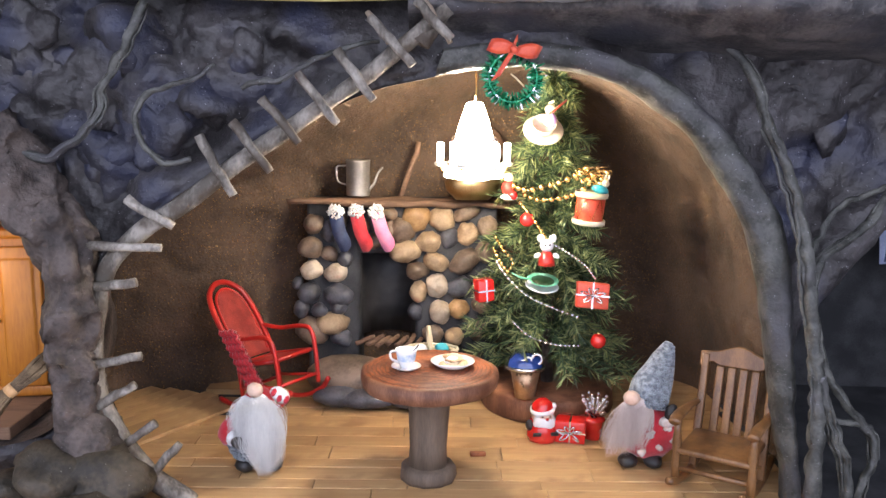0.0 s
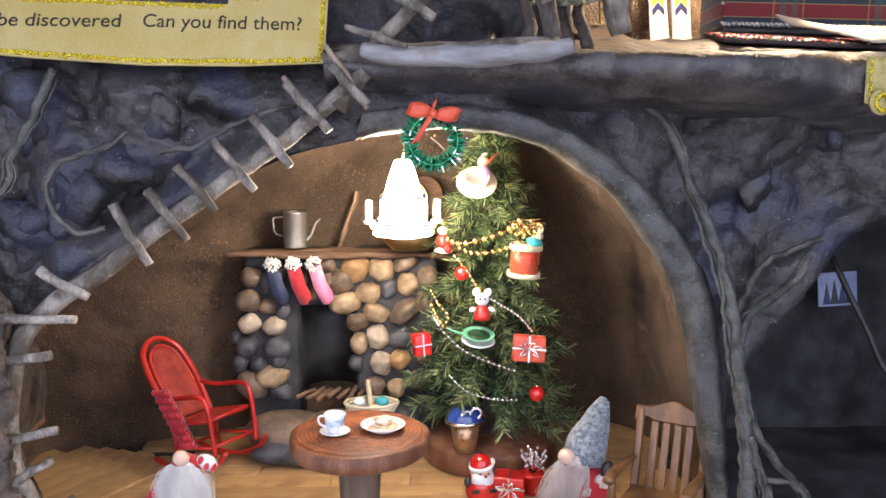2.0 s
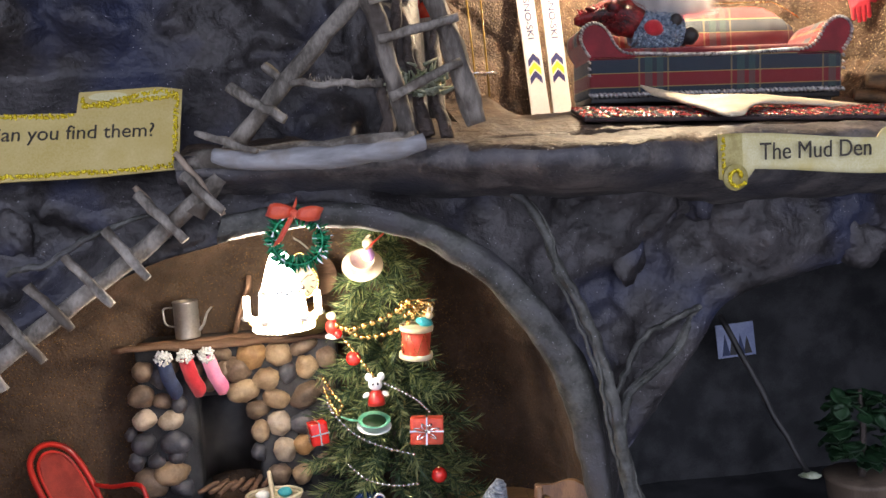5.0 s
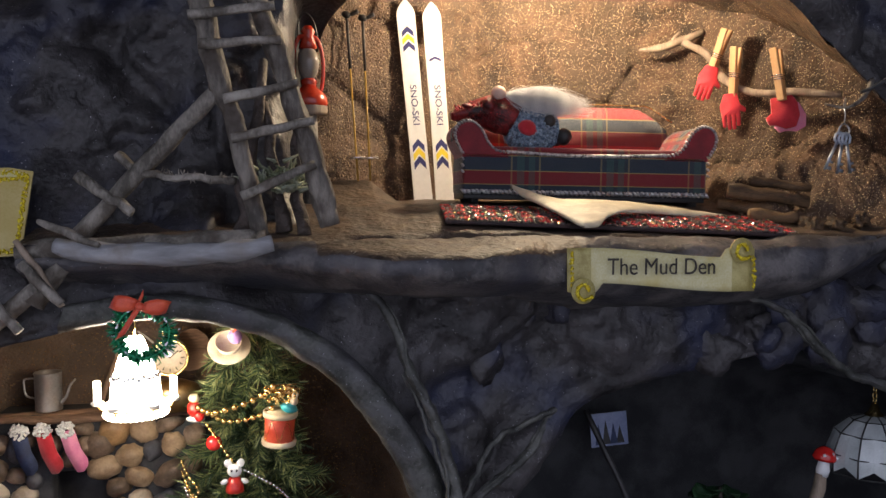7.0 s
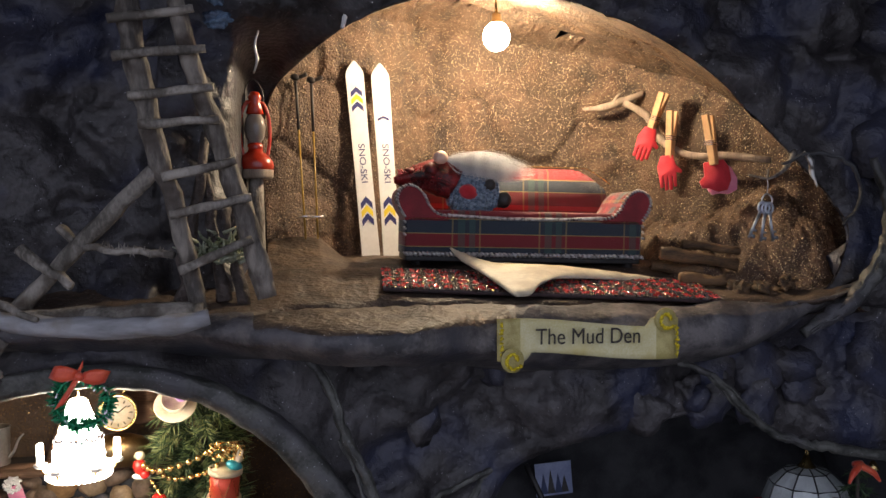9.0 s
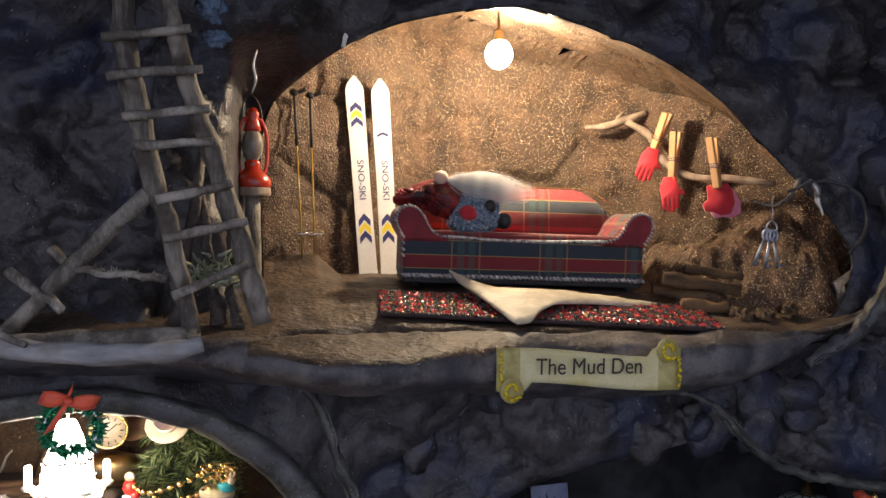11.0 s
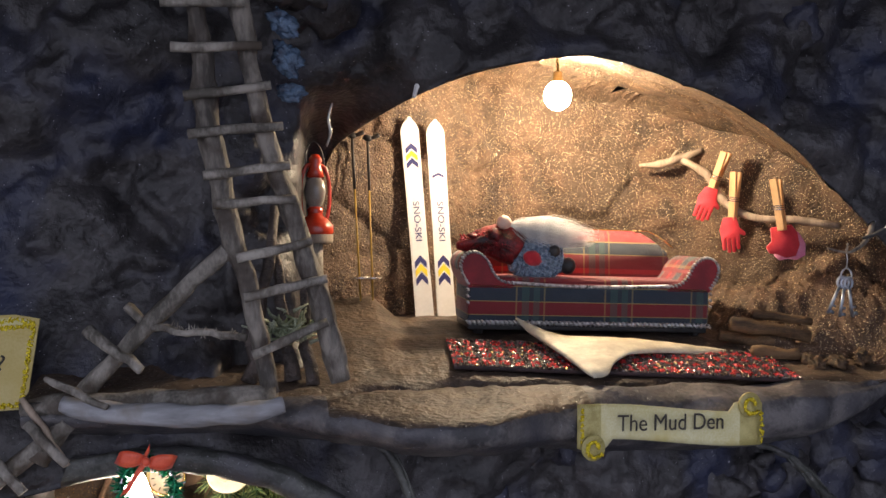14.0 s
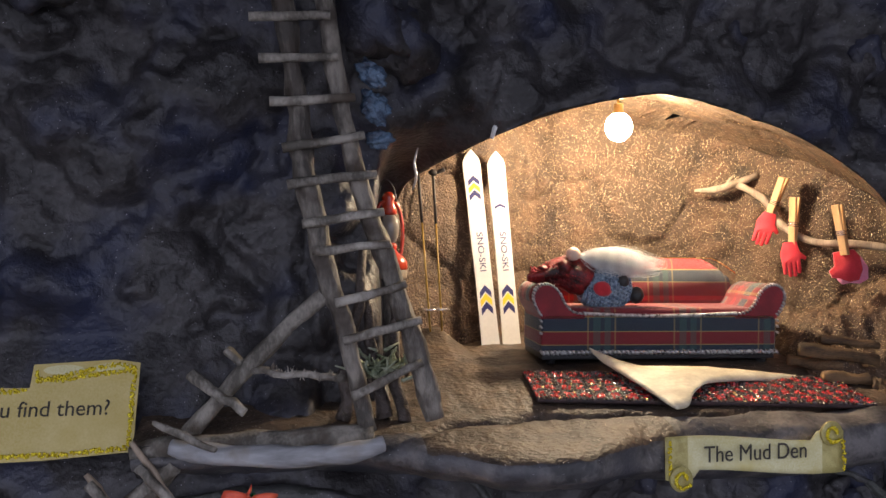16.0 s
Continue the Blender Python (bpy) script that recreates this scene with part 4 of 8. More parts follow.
def braced_branch():
    ob = thing("branch_brace", (0.02, 0.557, 0.355), "slanting grey branch with crossed twigs tied to it", "branch")
    part("branch", add_tube(mesh(), curve_points([(-0.012, 0.572, 0.320), (0.0155, 0.578, 0.3615), (0.0505, 0.578, 0.4005), (0.078, 0.572, 0.428), (0.103, 0.556, 0.450)], 5), (0.0065, 0.0055, 0.005), 10, rough=0.3), M["twig"], ob, world_space=True)
    for i, (a, b, r) in enumerate((((0.016, 0.574, 0.399), (0.0505, 0.558, 0.3755), 0.0036), ((0.038, 0.584, 0.412), (0.054, 0.576, 0.398), 0.0034), ((0.055, 0.574, 0.400), (0.111, 0.556, 0.395), 0.0026))):
        part("cross_twig", add_tube(mesh(), twig_points(a, b, 0.05, 8, i + 40), (r, r * 0.9), 8, rough=0.5, seed=i + 4), M["twig"], ob, world_space=True)
    bm = mesh()
    rng = random.Random(8)
    for i in range(46):
        x = rng.uniform(0.06, 0.11)
        z = 0.401 - (x - 0.057) * 0.11
        a = rng.uniform(0, 6.28)
        add_tube(bm, [(x, 0.590 - x * 0.31, z), (x + rng.uniform(-0.002, 0.002), 0.590 - x * 0.31 + 0.0035 * math.cos(a), z + 0.0045 * math.sin(a))], (0.0006, 0.0002), 4)
    part("frayed_bark", bm, M["twig"], ob, world_space=True)


braced_branch()


def pale_log():
    bm = mesh()
    add_tube(bm, curve_points([(0.0053, 0.5620, 0.3566), (0.0247, 0.5564, 0.3532), (0.0765, 0.5419, 0.3511), (0.1149, 0.5343, 0.3533), (0.1340, 0.5360, 0.3570)], 8), (0.0052, 0.0064, 0.0066, 0.0062, 0.0052), 14, rough=0.3)
    whole("driftwood_log", bm, M["pale_wood"], "pale bleached driftwood log along the rock edge", "log", scale=1.0)
    bm = mesh()
    add_tube(bm, twig_points((-0.006, 0.566, 0.371), (0.034, 0.545, 0.358), 0.05, 6, 3), (0.0018, 0.0027, 0.002), 8, rough=0.4)
    whole("bark_strip", bm, M["twig"], "short dark bark twig laid across the log", "twig", scale=1.0)
    bm = mesh()
    add_tube(bm, twig_points((-0.020, 0.575, 0.352), (0.130, 0.555, 0.3565), 0.02, 8, 9), (0.007, 0.009, 0.008), 10, rough=0.3)
    whole("driftwood_log", bm, M["twig"], "brown-grey weathered log behind the pale one", "log", scale=1.0)


pale_log()


for ends in (((-0.019, 0.566, 0.361), (0.008, 0.560, 0.320)), ((-0.047, 0.572, 0.341), (-0.032, 0.570, 0.320))):
    bm = mesh()
    add_tube(bm, twig_points(*ends, 0.05, 6, 11), (0.0020, 0.0024, 0.0018), 8, rough=0.4)
    whole("twig", bm, M["driftwood"], "thin grey twig leaning by the log", "twig", scale=1.0)


def root(name_seed, line, radii, mat="root", label="dark grey glittery tree root running down the rock"):
    """A knobbly root with thinner strands winding along it."""
    ob = thing("tree_root", line[0], label, "root", "roots on the rock")
    pts = [p + 0.0016 * Vector([noise.noise(p * 120 + Vector((9 * i, 0, name_seed))) for i in range(3)]) for p in curve_points(line, 12)]
    part("stem", add_tube(mesh(), pts, radii, 14, rough=0.45, seed=name_seed), M[mat], ob, world_space=True)
    rng = random.Random(name_seed)
    thick = sum(radii) / len(radii)
    for k in range(5):
        a, turn = rng.uniform(0, 6.28), rng.uniform(0.01, 0.05) * rng.choice((-1, 1))
        side = [Vector((math.cos(a + turn * i), 0.7 * math.sin(a + turn * i), 0.3 * math.sin(a * 2 + turn * i))) * thick * (1.1 + 0.45 * math.sin(i * 0.13 + a)) for i in range(len(pts))]
        i0 = rng.randrange(0, max(1, len(pts) // 3))
        i1 = len(pts) - rng.randrange(0, max(1, len(pts) // 3))
        part("strand", add_tube(mesh(), [p + q for p, q in zip(pts, side)][i0:i1], (thick * 0.15, thick * 0.32, thick * 0.3, thick * 0.15), 8, rough=0.7, seed=name_seed + k * 3), M[mat], ob, world_space=True)


def arch_root():
    """The broad flattened root that frames the cave mouth."""
    inner = [(-0.0015, 0.3000), (0.0398, 0.3062), (0.0811, 0.3052), (0.1204, 0.2959), (0.1441, 0.2814), (0.1699, 0.2628), (0.1885, 0.2391), (0.2082, 0.2091), (0.2205, 0.1781), (0.2278, 0.1482), (0.2350, 0.1100), (0.2443, 0.0584), (0.2526, 0.0202), (0.2588, -0.0614)]
    outer = [(0.0037, 0.3186), (0.0450, 0.3227), (0.0915, 0.3207), (0.1317, 0.3093), (0.1679, 0.2897), (0.1947, 0.2659), (0.2144, 0.2411), (0.2340, 0.2112), (0.2433, 0.1843), (0.2484, 0.1482), (0.2536, 0.1017), (0.2588, 0.0511), (0.2639, 0.0202), (0.2732, -0.0614)]
    a, b = (curve_points([(x, 0, z) for x, z in line], 9) for line in (inner, outer))
    grid = []
    for i, (p, q) in enumerate(zip(a, b)):
        row = []
        for j in range(21):
            u = j / 20 * 2 * math.pi
            c, s = math.cos(u), math.sin(u)
            w = 0.5 - 0.5 * math.copysign(abs(c) ** 0.8, c)
            m = p.lerp(q, w)
            push = min(1, max(0, (0.105 - m.x) / 0.05))
            m.y = 0.580 + 0.006 * push - (0.0105 - 0.005 * push) * math.copysign(abs(s) ** 0.8, s) - 0.004 * w
            n = noise.fractal(Vector((m.x * 60, m.z * 60, m.y * 60)), 0.9, 2.0, 4)
            m.y -= 0.0022 * n + 0.0018 * noise.noise(Vector((m.x * 25 + w * 6, m.z * 6, 4)))
            m.x += 0.0012 * noise.noise(m * 90)
            m.z += 0.0012 * noise.noise(m * 90 + Vector((7, 7, 7)))
            row.append(m)
        grid.append(row)
    ob = thing("tree_root", (0.0, 0.58, 0.30), "broad flat grey root framing the cave mouth", "root", "roots on the rock")
    third = len(grid) // 3
    for i in range(3):
        part("limb", add_sheet(mesh(), grid[i * third:(i + 1) * third + 1 if i < 2 else len(grid)]), M["root"], ob, world_space=True)


arch_root()
root(2, [(0.1929, 0.5800, 0.3249), (0.2084, 0.5700, 0.3033), (0.2177, 0.5640, 0.2756), (0.2321, 0.5610, 0.2437), (0.2444, 0.5590, 0.2087), (0.2506, 0.5560, 0.1717), (0.2558, 0.5540, 0.1337), (0.2609, 0.5510, 0.0956), (0.2620, 0.5500, 0.0493), (0.2650, 0.5500, -0.0504)], (0.0025, 0.0034, 0.0034, 0.0036, 0.0038, 0.0042, 0.0048, 0.0052, 0.0055, 0.006))
root(3, [(0.2527, 0.5550, 0.1553), (0.2583, 0.5618, 0.1713), (0.2668, 0.5698, 0.1816), (0.2880, 0.5818, 0.1906), (0.3085, 0.5921, 0.2034), (0.3294, 0.6044, 0.2287), (0.3521, 0.6150, 0.2429)], (0.0045, 0.0032, 0.003, 0.0028, 0.003, 0.003, 0.002))
root(13, [(0.2496, 0.5640, 0.1747), (0.2642, 0.5762, 0.1911), (0.2796, 0.5843, 0.2125), (0.3039, 0.5936, 0.2223), (0.3307, 0.6020, 0.2304), (0.3637, 0.6080, 0.2433)], (0.002, 0.002, 0.002, 0.002, 0.0022, 0.0015))
root(4, [(0.2527, 0.5550, 0.1450), (0.2681, 0.5550, 0.1029), (0.2804, 0.5550, 0.0854), (0.2917, 0.5550, 0.0710), (0.3041, 0.5530, 0.0556), (0.3031, 0.5510, 0.0370), (0.2969, 0.5510, 0.0216), (0.2928, 0.5510, -0.0401)], (0.0032, 0.003, 0.003, 0.0028, 0.003, 0.0028, 0.0026, 0.003))
root(5, [(0.2620, 0.5510, 0.1018), (0.2692, 0.5490, 0.0781), (0.2764, 0.5480, 0.0545), (0.2846, 0.5480, 0.0318), (0.2887, 0.5470, -0.0607)], (0.0036, 0.0034, 0.0034, 0.0038, 0.0045))
root(6, [(0.2609, 0.5530, 0.0730), (0.2732, 0.5540, 0.0700), (0.2856, 0.5550, 0.0674), (0.3020, 0.5550, 0.0648)], (0.002, 0.002, 0.0022, 0.002))
root(7, [(0.440, 0.574, 0.314), (0.466, 0.568, 0.309), (0.490, 0.567, 0.298), (0.516, 0.568, 0.273), (0.538, 0.570, 0.255), (0.568, 0.572, 0.243), (0.600, 0.574, 0.236), (0.70, 0.578, 0.215)], (0.0012, 0.0022, 0.0028, 0.0030, 0.0032, 0.0036, 0.004, 0.0045))
root(8, [(0.628, 0.574, 0.460), (0.634, 0.566, 0.430), (0.632, 0.562, 0.400), (0.615, 0.560, 0.368), (0.590, 0.560, 0.346), (0.560, 0.562, 0.330)], (0.003, 0.0045, 0.006, 0.0065, 0.006, 0.004))
root(9, [(-0.300, 0.568, 0.242), (-0.280, 0.564, 0.247), (-0.259, 0.562, 0.242), (-0.238, 0.566, 0.257), (-0.226, 0.570, 0.272), (-0.223, 0.572, 0.288), (-0.206, 0.570, 0.317), (-0.193, 0.574, 0.345)], (0.0040, 0.0036, 0.0032, 0.0026, 0.0024, 0.0026, 0.0030, 0.0034))
root(10, [(-0.150, 0.578, 0.305), (-0.160, 0.572, 0.297), (-0.178, 0.569, 0.291), (-0.195, 0.568, 0.282), (-0.200, 0.568, 0.264), (-0.193, 0.568, 0.248), (-0.182, 0.569, 0.240), (-0.166, 0.572, 0.242)], (0.0012, 0.0016, 0.0018, 0.0018, 0.0018, 0.0020, 0.0022, 0.0016))
root(11, [(-0.132, 0.576, 0.290), (-0.119, 0.570, 0.295), (-0.105, 0.568, 0.295), (-0.087, 0.568, 0.306), (-0.066, 0.570, 0.315), (-0.040, 0.576, 0.322)], (0.0014, 0.0020, 0.0020, 0.0020, 0.0018, 0.0012))
root(12, [(0.548, 0.572, 0.456), (0.566, 0.563, 0.463), (0.585, 0.560, 0.461), (0.602, 0.560, 0.449), (0.606, 0.560, 0.427), (0.594, 0.564, 0.409)], (0.0010, 0.0014, 0.0015, 0.0016, 0.0014, 0.0010), "dark", "thin dark root looping at the den mouth")


def pillar():
    bm = mesh()
    add_tube(bm, curve_points([(-0.300, 0.572, 0.262), (-0.272, 0.566, 0.222), (-0.252, 0.565, 0.180), (-0.249, 0.566, 0.138), (-0.248, 0.567, 0.095), (-0.244, 0.566, 0.060), (-0.246, 0.562, 0.02), (-0.252, 0.562, -0.05)], 16), (0.024, 0.022, 0.018, 0.0165, 0.016, 0.018, 0.022, 0.026), 30, rough=0.35, seed=3)
    for v in bm.verts:
        q = v.co * 38
        v.co += Vector([0.011 * noise.fractal(Vector((q.x, q.y, q.z * 0.6)) + Vector((0, 0, 30 * i)), 0.8, 2.1, 4) for i in range(3)])
    whole("bark_pillar", bm, M["bark"], "dark brown bark pillar between two hollows", "pillar", scale=1.0)


pillar()


# lumps coloured to imitate blue light caught on the rock
def blue_lit_patch():
    rng = random.Random(23)
    for x, y, z, w, h in ((0.134, 0.570, 0.590, 0.010, 0.007), (0.136, 0.574, 0.568, 0.008, 0.011), (0.139, 0.576, 0.548, 0.009, 0.006)):
        bm = mesh()
        add_blob(bm, (w, 0.003, h), rough=0.5, freq=2.0, seed=rng.uniform(0, 40), detail=4)
        whole("blue_lit_patch", bm, M["foil"], "bluish glitter lump standing for a blue-lit patch of rock", "foil", (x, y, z), (0, rng.uniform(-40, 40), 0), "foil scraps", scale=1.0)


blue_lit_patch()


def boulders():
    rng = random.Random(12)
    for x, y, z, r in ((-0.262, 0.545, 0.030, 0.024), (-0.225, 0.548, 0.022, 0.026), (-0.285, 0.538, 0.018, 0.022), (-0.245, 0.530, 0.000, 0.030), (-0.200, 0.535, -0.008, 0.024), (-0.290, 0.530, -0.01, 0.030)):
        bm = mesh()
        add_blob(bm, (r * 1.25, r * 0.9, r * 0.8), rough=0.35, seed=rng.uniform(0, 50), detail=3)
        whole("boulder", bm, M["boulder"], "dark olive-grey rough boulder at the cave foot", "rock", (x, y, z), (0, 0, rng.uniform(0, 180)), "boulders", scale=1.0)


boulders()


# ---- paper signs ----
def lettering(text, size, place, parent, spacing=1.0, name="lettering", turn=(90, 0, 0), mat="ink", width=None, shear=0.0, depth=0.0002):
    cu = bpy.data.curves.new(name, "FONT")
    cu.body, cu.size, cu.extrude, cu.space_character, cu.shear = text, size, depth, spacing, shear
    cu.align_x, cu.align_y = "CENTER", "CENTER"
    tmp = bpy.data.objects.new(name, cu)
    scene.collection.objects.link(tmp)
    bpy.context.view_layer.update()
    me = bpy.data.meshes.new_from_object(tmp.evaluated_get(bpy.context.evaluated_depsgraph_get()))
    bpy.data.objects.remove(tmp)
    if width:
        xs = [v.co.x for v in me.vertices]
        k = width / (max(xs) - min(xs))
        for v in me.vertices:
            v.co.x *= k
    me.materials.clear()
    me.materials.append(M[mat])
    ob = new(name, me)
    ob.parent = parent
    ob.matrix_basis = pose(*place, *turn)
    return ob


def edge_glitter(points, r, seed):
    bm = mesh()
    rng = random.Random(seed)
    for a, b in zip(points, points[1:]):
        a, b = Vector(a), Vector(b)
        k = max(2, int((b - a).length / 0.0011))
        for i in range(k):
            for _ in range(2):
                p = a.lerp(b, i / k) + Vector((rng.uniform(-1, 1) * r, rng.uniform(-0.0006, 0.0002), rng.uniform(-1, 1) * r))
                s = rng.uniform(0.0008, 0.0017)
                add_box(bm, (s, s * 0.5, s), p, [rng.uniform(0, 90) for _ in range(3)])
    return bm


def left_sign():
    ob = thing("paper_sign", (-0.1275, 0.584, 0.3500), "cream paper sign edged with gold glitter and black lettering", "sign", turn=(-27, 0, 0))
    ob.scale = (1.03, 1.0, 1.16)
    out = [(-0.30, 0.362), (-0.20, 0.353), (-0.13, 0.3485), (-0.07, 0.348), (-0.017, 0.350), (-0.0155, 0.401), (-0.030, 0.4035), (-0.080, 0.4025), (-0.081, 0.389), (-0.20, 0.393), (-0.30, 0.400)]
    part("sheet", add_prism(mesh(), [(x + 0.12, z - 0.35) for x, z in out], 0.0012), M["paper"], ob, smooth=False, scale=1.0)
    yy = -0.0011
    loc = lambda x, z: (x + 0.12, yy, z - 0.35)
    part("glitter_edge", edge_glitter([loc(*p) for p in ((-0.30, 0.3645), (-0.20, 0.3555), (-0.13, 0.351), (-0.06, 0.3505), (-0.020, 0.352), (-0.0185, 0.398), (-0.030, 0.4005), (-0.055, 0.396), (-0.077, 0.3925), (-0.078, 0.4))], 0.0011, 1), M["gold_glitter"], ob, "gold glitter edging", scale=1.0)
    part("glitter_edge", edge_glitter([loc(*p) for p in ((-0.30, 0.398), (-0.20, 0.391), (-0.083, 0.387))], 0.0011, 2), M["gold_glitter"], ob, "gold glitter edging", scale=1.0)
    part("glitter_edge", edge_glitter([loc(*p) for p in ((-0.076, 0.3935), (-0.060, 0.3925), (-0.047, 0.3945), (-0.020, 0.3965))], 0.0009, 4), M["gold_glitter"], ob, "gold glitter edging", scale=1.0)
    for x0 in (-0.074, -0.045):
        curl = [(x0 + 0.012 + 0.012 * math.cos(a * math.pi / 10), 0.0487 + 0.0028 * math.sin(a * math.pi / 10)) for a in range(20)]
        part("scroll_end", add_prism(mesh(), [(x + 0.12, z) for x, z in curl], 0.0006, pose(0, -0.0009, 0)), M["paper_pale"], ob, "pale rolled end of the scroll", smooth=False, scale=1.0)
    lettering("Can you find them?", 0.0125, (-0.0835 + 0.12, -0.0009, 0.3762 - 0.35), ob, width=0.102, turn=(90, 1.2, 0))
    lettering("to be discovered", 0.0125, (-0.196 + 0.12, -0.0009, 0.3775 - 0.35), ob, width=0.095, turn=(90, 0.5, 0))


left_sign()


def den_sign():
    ob = thing("paper_sign", (0.3800, 0.5335, 0.3355), "small cream scroll sign reading The Mud Den", "sign")
    ob.scale = (0.965, 1.0, 1.02)
    grid = []
    for i in range(33):
        u = i / 32
        x = -0.066 + 0.132 * u
        wave = 0.0045 * math.cos(u * math.pi * 1.15 - 0.2) - 0.001
        top = 0.0115 + wave * 0.9
        bot = -0.0105 + wave * 0.9
        if u < 0.16:
            bot = -0.0165 + 0.004 * abs(u - 0.08) / 0.08
        if u > 0.84:
            top = 0.0150 - 0.003 * abs(u - 0.92) / 0.08
        grid.append([Vector((x, -0.001 + 0.0012 * math.sin(u * 5.0), bot + (top - bot) * j / 6)) for j in range(7)])
    bm = add_sheet(mesh(), grid, thick=0.0008)
    for f in bm.faces:
        f.material_index = 1 if abs(f.calc_center_median().x) > 0.0495 else 0
    part("sheet", bm, [M["paper_pale"], M["paper_gold"]], ob, scale=1.0)
    for sx, sz, k in ((-0.056, -0.012, 1), (0.056, 0.011, 2)):
        bm = mesh()
        add_lathe(bm, [(0, -0.0016), (0.008, -0.0016), (0.0082, 0), (0.008, 0.0006), (0, 0.0006)], (sx, -0.0035, sz), (90, 0, 0), 20)
        curl = part("curl", bm, M["paper_gold"], ob, "dull gold glittered curl", scale=1.0)
        part("glitter_edge", edge_glitter([(sx + (0.0030 + 0.0035 * a / 24) * math.cos(a / 4), -0.0053, sz + (0.003 + 0.0030 * a / 24) * math.sin(a / 4)) for a in range(0, 24)], 0.0008, k + 5), M["gold_glitter"], curl, "gold glitter edging", scale=1.0)
    part("glitter_edge", edge_glitter([(-0.0635, -0.0025, -0.008), (-0.0635, -0.0025, 0.0125)], 0.0009, 8), M["gold_glitter"], ob, "gold glitter edging", scale=1.0)
    part("glitter_edge", edge_glitter([(0.0635, -0.0055, -0.012), (0.0635, -0.0055, 0.008)], 0.0009, 9), M["gold_glitter"], ob, "gold glitter edging", scale=1.0)
    lettering("The Mud Den", 0.0150, (-0.001, -0.0034, 0.0015), ob, width=0.076, turn=(90, 1.0, 0))


den_sign()


# ---- lower room: fireplace ----
def fireplace():
    fp = thing("fireplace", (-0.035, 0.82, 0.0), "fireplace of rounded river pebbles with a dark open hearth", "fireplace")
    for size, at in (((0.052, 0.05, 0.19), (-0.101, 0.848, 0.095)), ((0.080, 0.05, 0.19), (0.020, 0.848, 0.095)), ((0.069, 0.05, 0.052), (-0.0475, 0.8485, 0.163))):
        part("masonry_block", add_box(mesh(), size, at, bevel=0.004), M["dark"], fp, world_space=True)
    bm = mesh()
    grid = [[Vector((-0.046 + 0.032 * math.sin(a), 0.832 + 0.034 * math.cos(a), z)) for a in np.linspace(-1.5, 1.5, 9)] for z in (0.05, 0.08, 0.11, 0.142)]
    add_sheet(bm, grid, thick=0.002)
    part("firebox", bm, M["black"], fp, "black firebox", world_space=True)
    # pebbles: x, z, width, height in centimetres on the face, and a shade
    left = [(-12.0, 16.6, 1.9, 1.9, 2), (-12.3, 14.3, 2.5, 2.1, 2), (-10.5, 13.7, 1.7, 1.5, 2), (-12.3, 12.0, 2.1, 1.8, 4), (-9.8, 11.8, 2.2, 1.8, 4), (-13.7, 10.7, 1.0, 1.4, 3), (-12.5, 9.7, 2.1, 2.1, 3), (-9.6, 9.5, 3.0, 2.2, 3), (-13.3, 8.2, 1.5, 1.8, 3), (-11.5, 8.0, 1.5, 1.5, 3), (-10.2, 6.7, 3.1, 2.4, 0), (-9.6, 8.3, 1.6, 1.6, 3), (-12.3, 5.9, 3.2, 2.6, 2), (-9.4, 5.2, 2.2, 1.8, 3), (-9.0, 13.2, 1.5, 1.6, 3), (-10.6, 16.0, 1.6, 2.2, 3)]
    top = [(-9.4, 17.0, 1.5, 1.5, 2), (-7.3, 16.4, 1.4, 1.6, 2), (-4.7, 17.8, 1.8, 1.4, 2), (-4.5, 16.1, 1.5, 1.8, 2), (-2.0, 17.4, 2.9, 2.6, 1), (0.6, 17.3, 2.5, 2.4, 0), (2.9, 17.9, 2.6, 1.5, 2), (-3.3, 16.2, 2.4, 2.4, 2), (-0.7, 15.0, 2.4, 2.1, 0), (3.1, 15.8, 2.1, 2.2, 0), (1.3, 15.4, 1.7, 2.1, 3), (-3.0, 14.0, 3.1, 2.0, 0), (-6.0, 15.0, 1.6, 1.6, 2)]
    right = [(0.1, 13.0, 2.5, 1.8, 0), (2.9, 13.1, 2.6, 3.6, 2), (-1.8, 12.1, 2.3, 1.7, 2), (0.1, 10.6, 2.1, 2.4, 4), (-1.7, 10.0, 1.7, 2.1, 0), (2.4, 10.5, 2.6, 2.1, 3), (0.4, 8.0, 2.1, 2.3, 4), (2.3, 8.2, 2.1, 1.9, 1), (-2.0, 7.9, 1.4, 1.7, 3), (1.9, 5.4, 1.9, 1.9, 0), (-0.2, 5.6, 2.0, 1.9, 2), (4.3, 6.2, 2.0, 2.2, 2), (4.6, 8.8, 1.9, 2.0, 2), (4.9, 11.3, 1.8, 2.2, 3), (4.8, 14.0, 1.7, 2.2, 2), (5.0, 16.6, 1.9, 2.0, 2)]
    rng = random.Random(4)
    for x, z, w, h, shade in left + top + right:
        bm = mesh()
        tilt = -38 if h > 3 else rng.uniform(-25, 25)
        if h > 3:
            w, h = 3.4, 2.1
        add_blob(bm, (w / 200 * 1.05, 0.0075 + w / 800, h / 200 * 1.05), (x / 100, 0.822 + rng.uniform(-0.001, 0.002), z / 100), (0, tilt, 0), 0.20, 1.2, rng.uniform(0, 90), 3)
        part("pebble", bm, M["stone"][shade], fp, world_space=True)
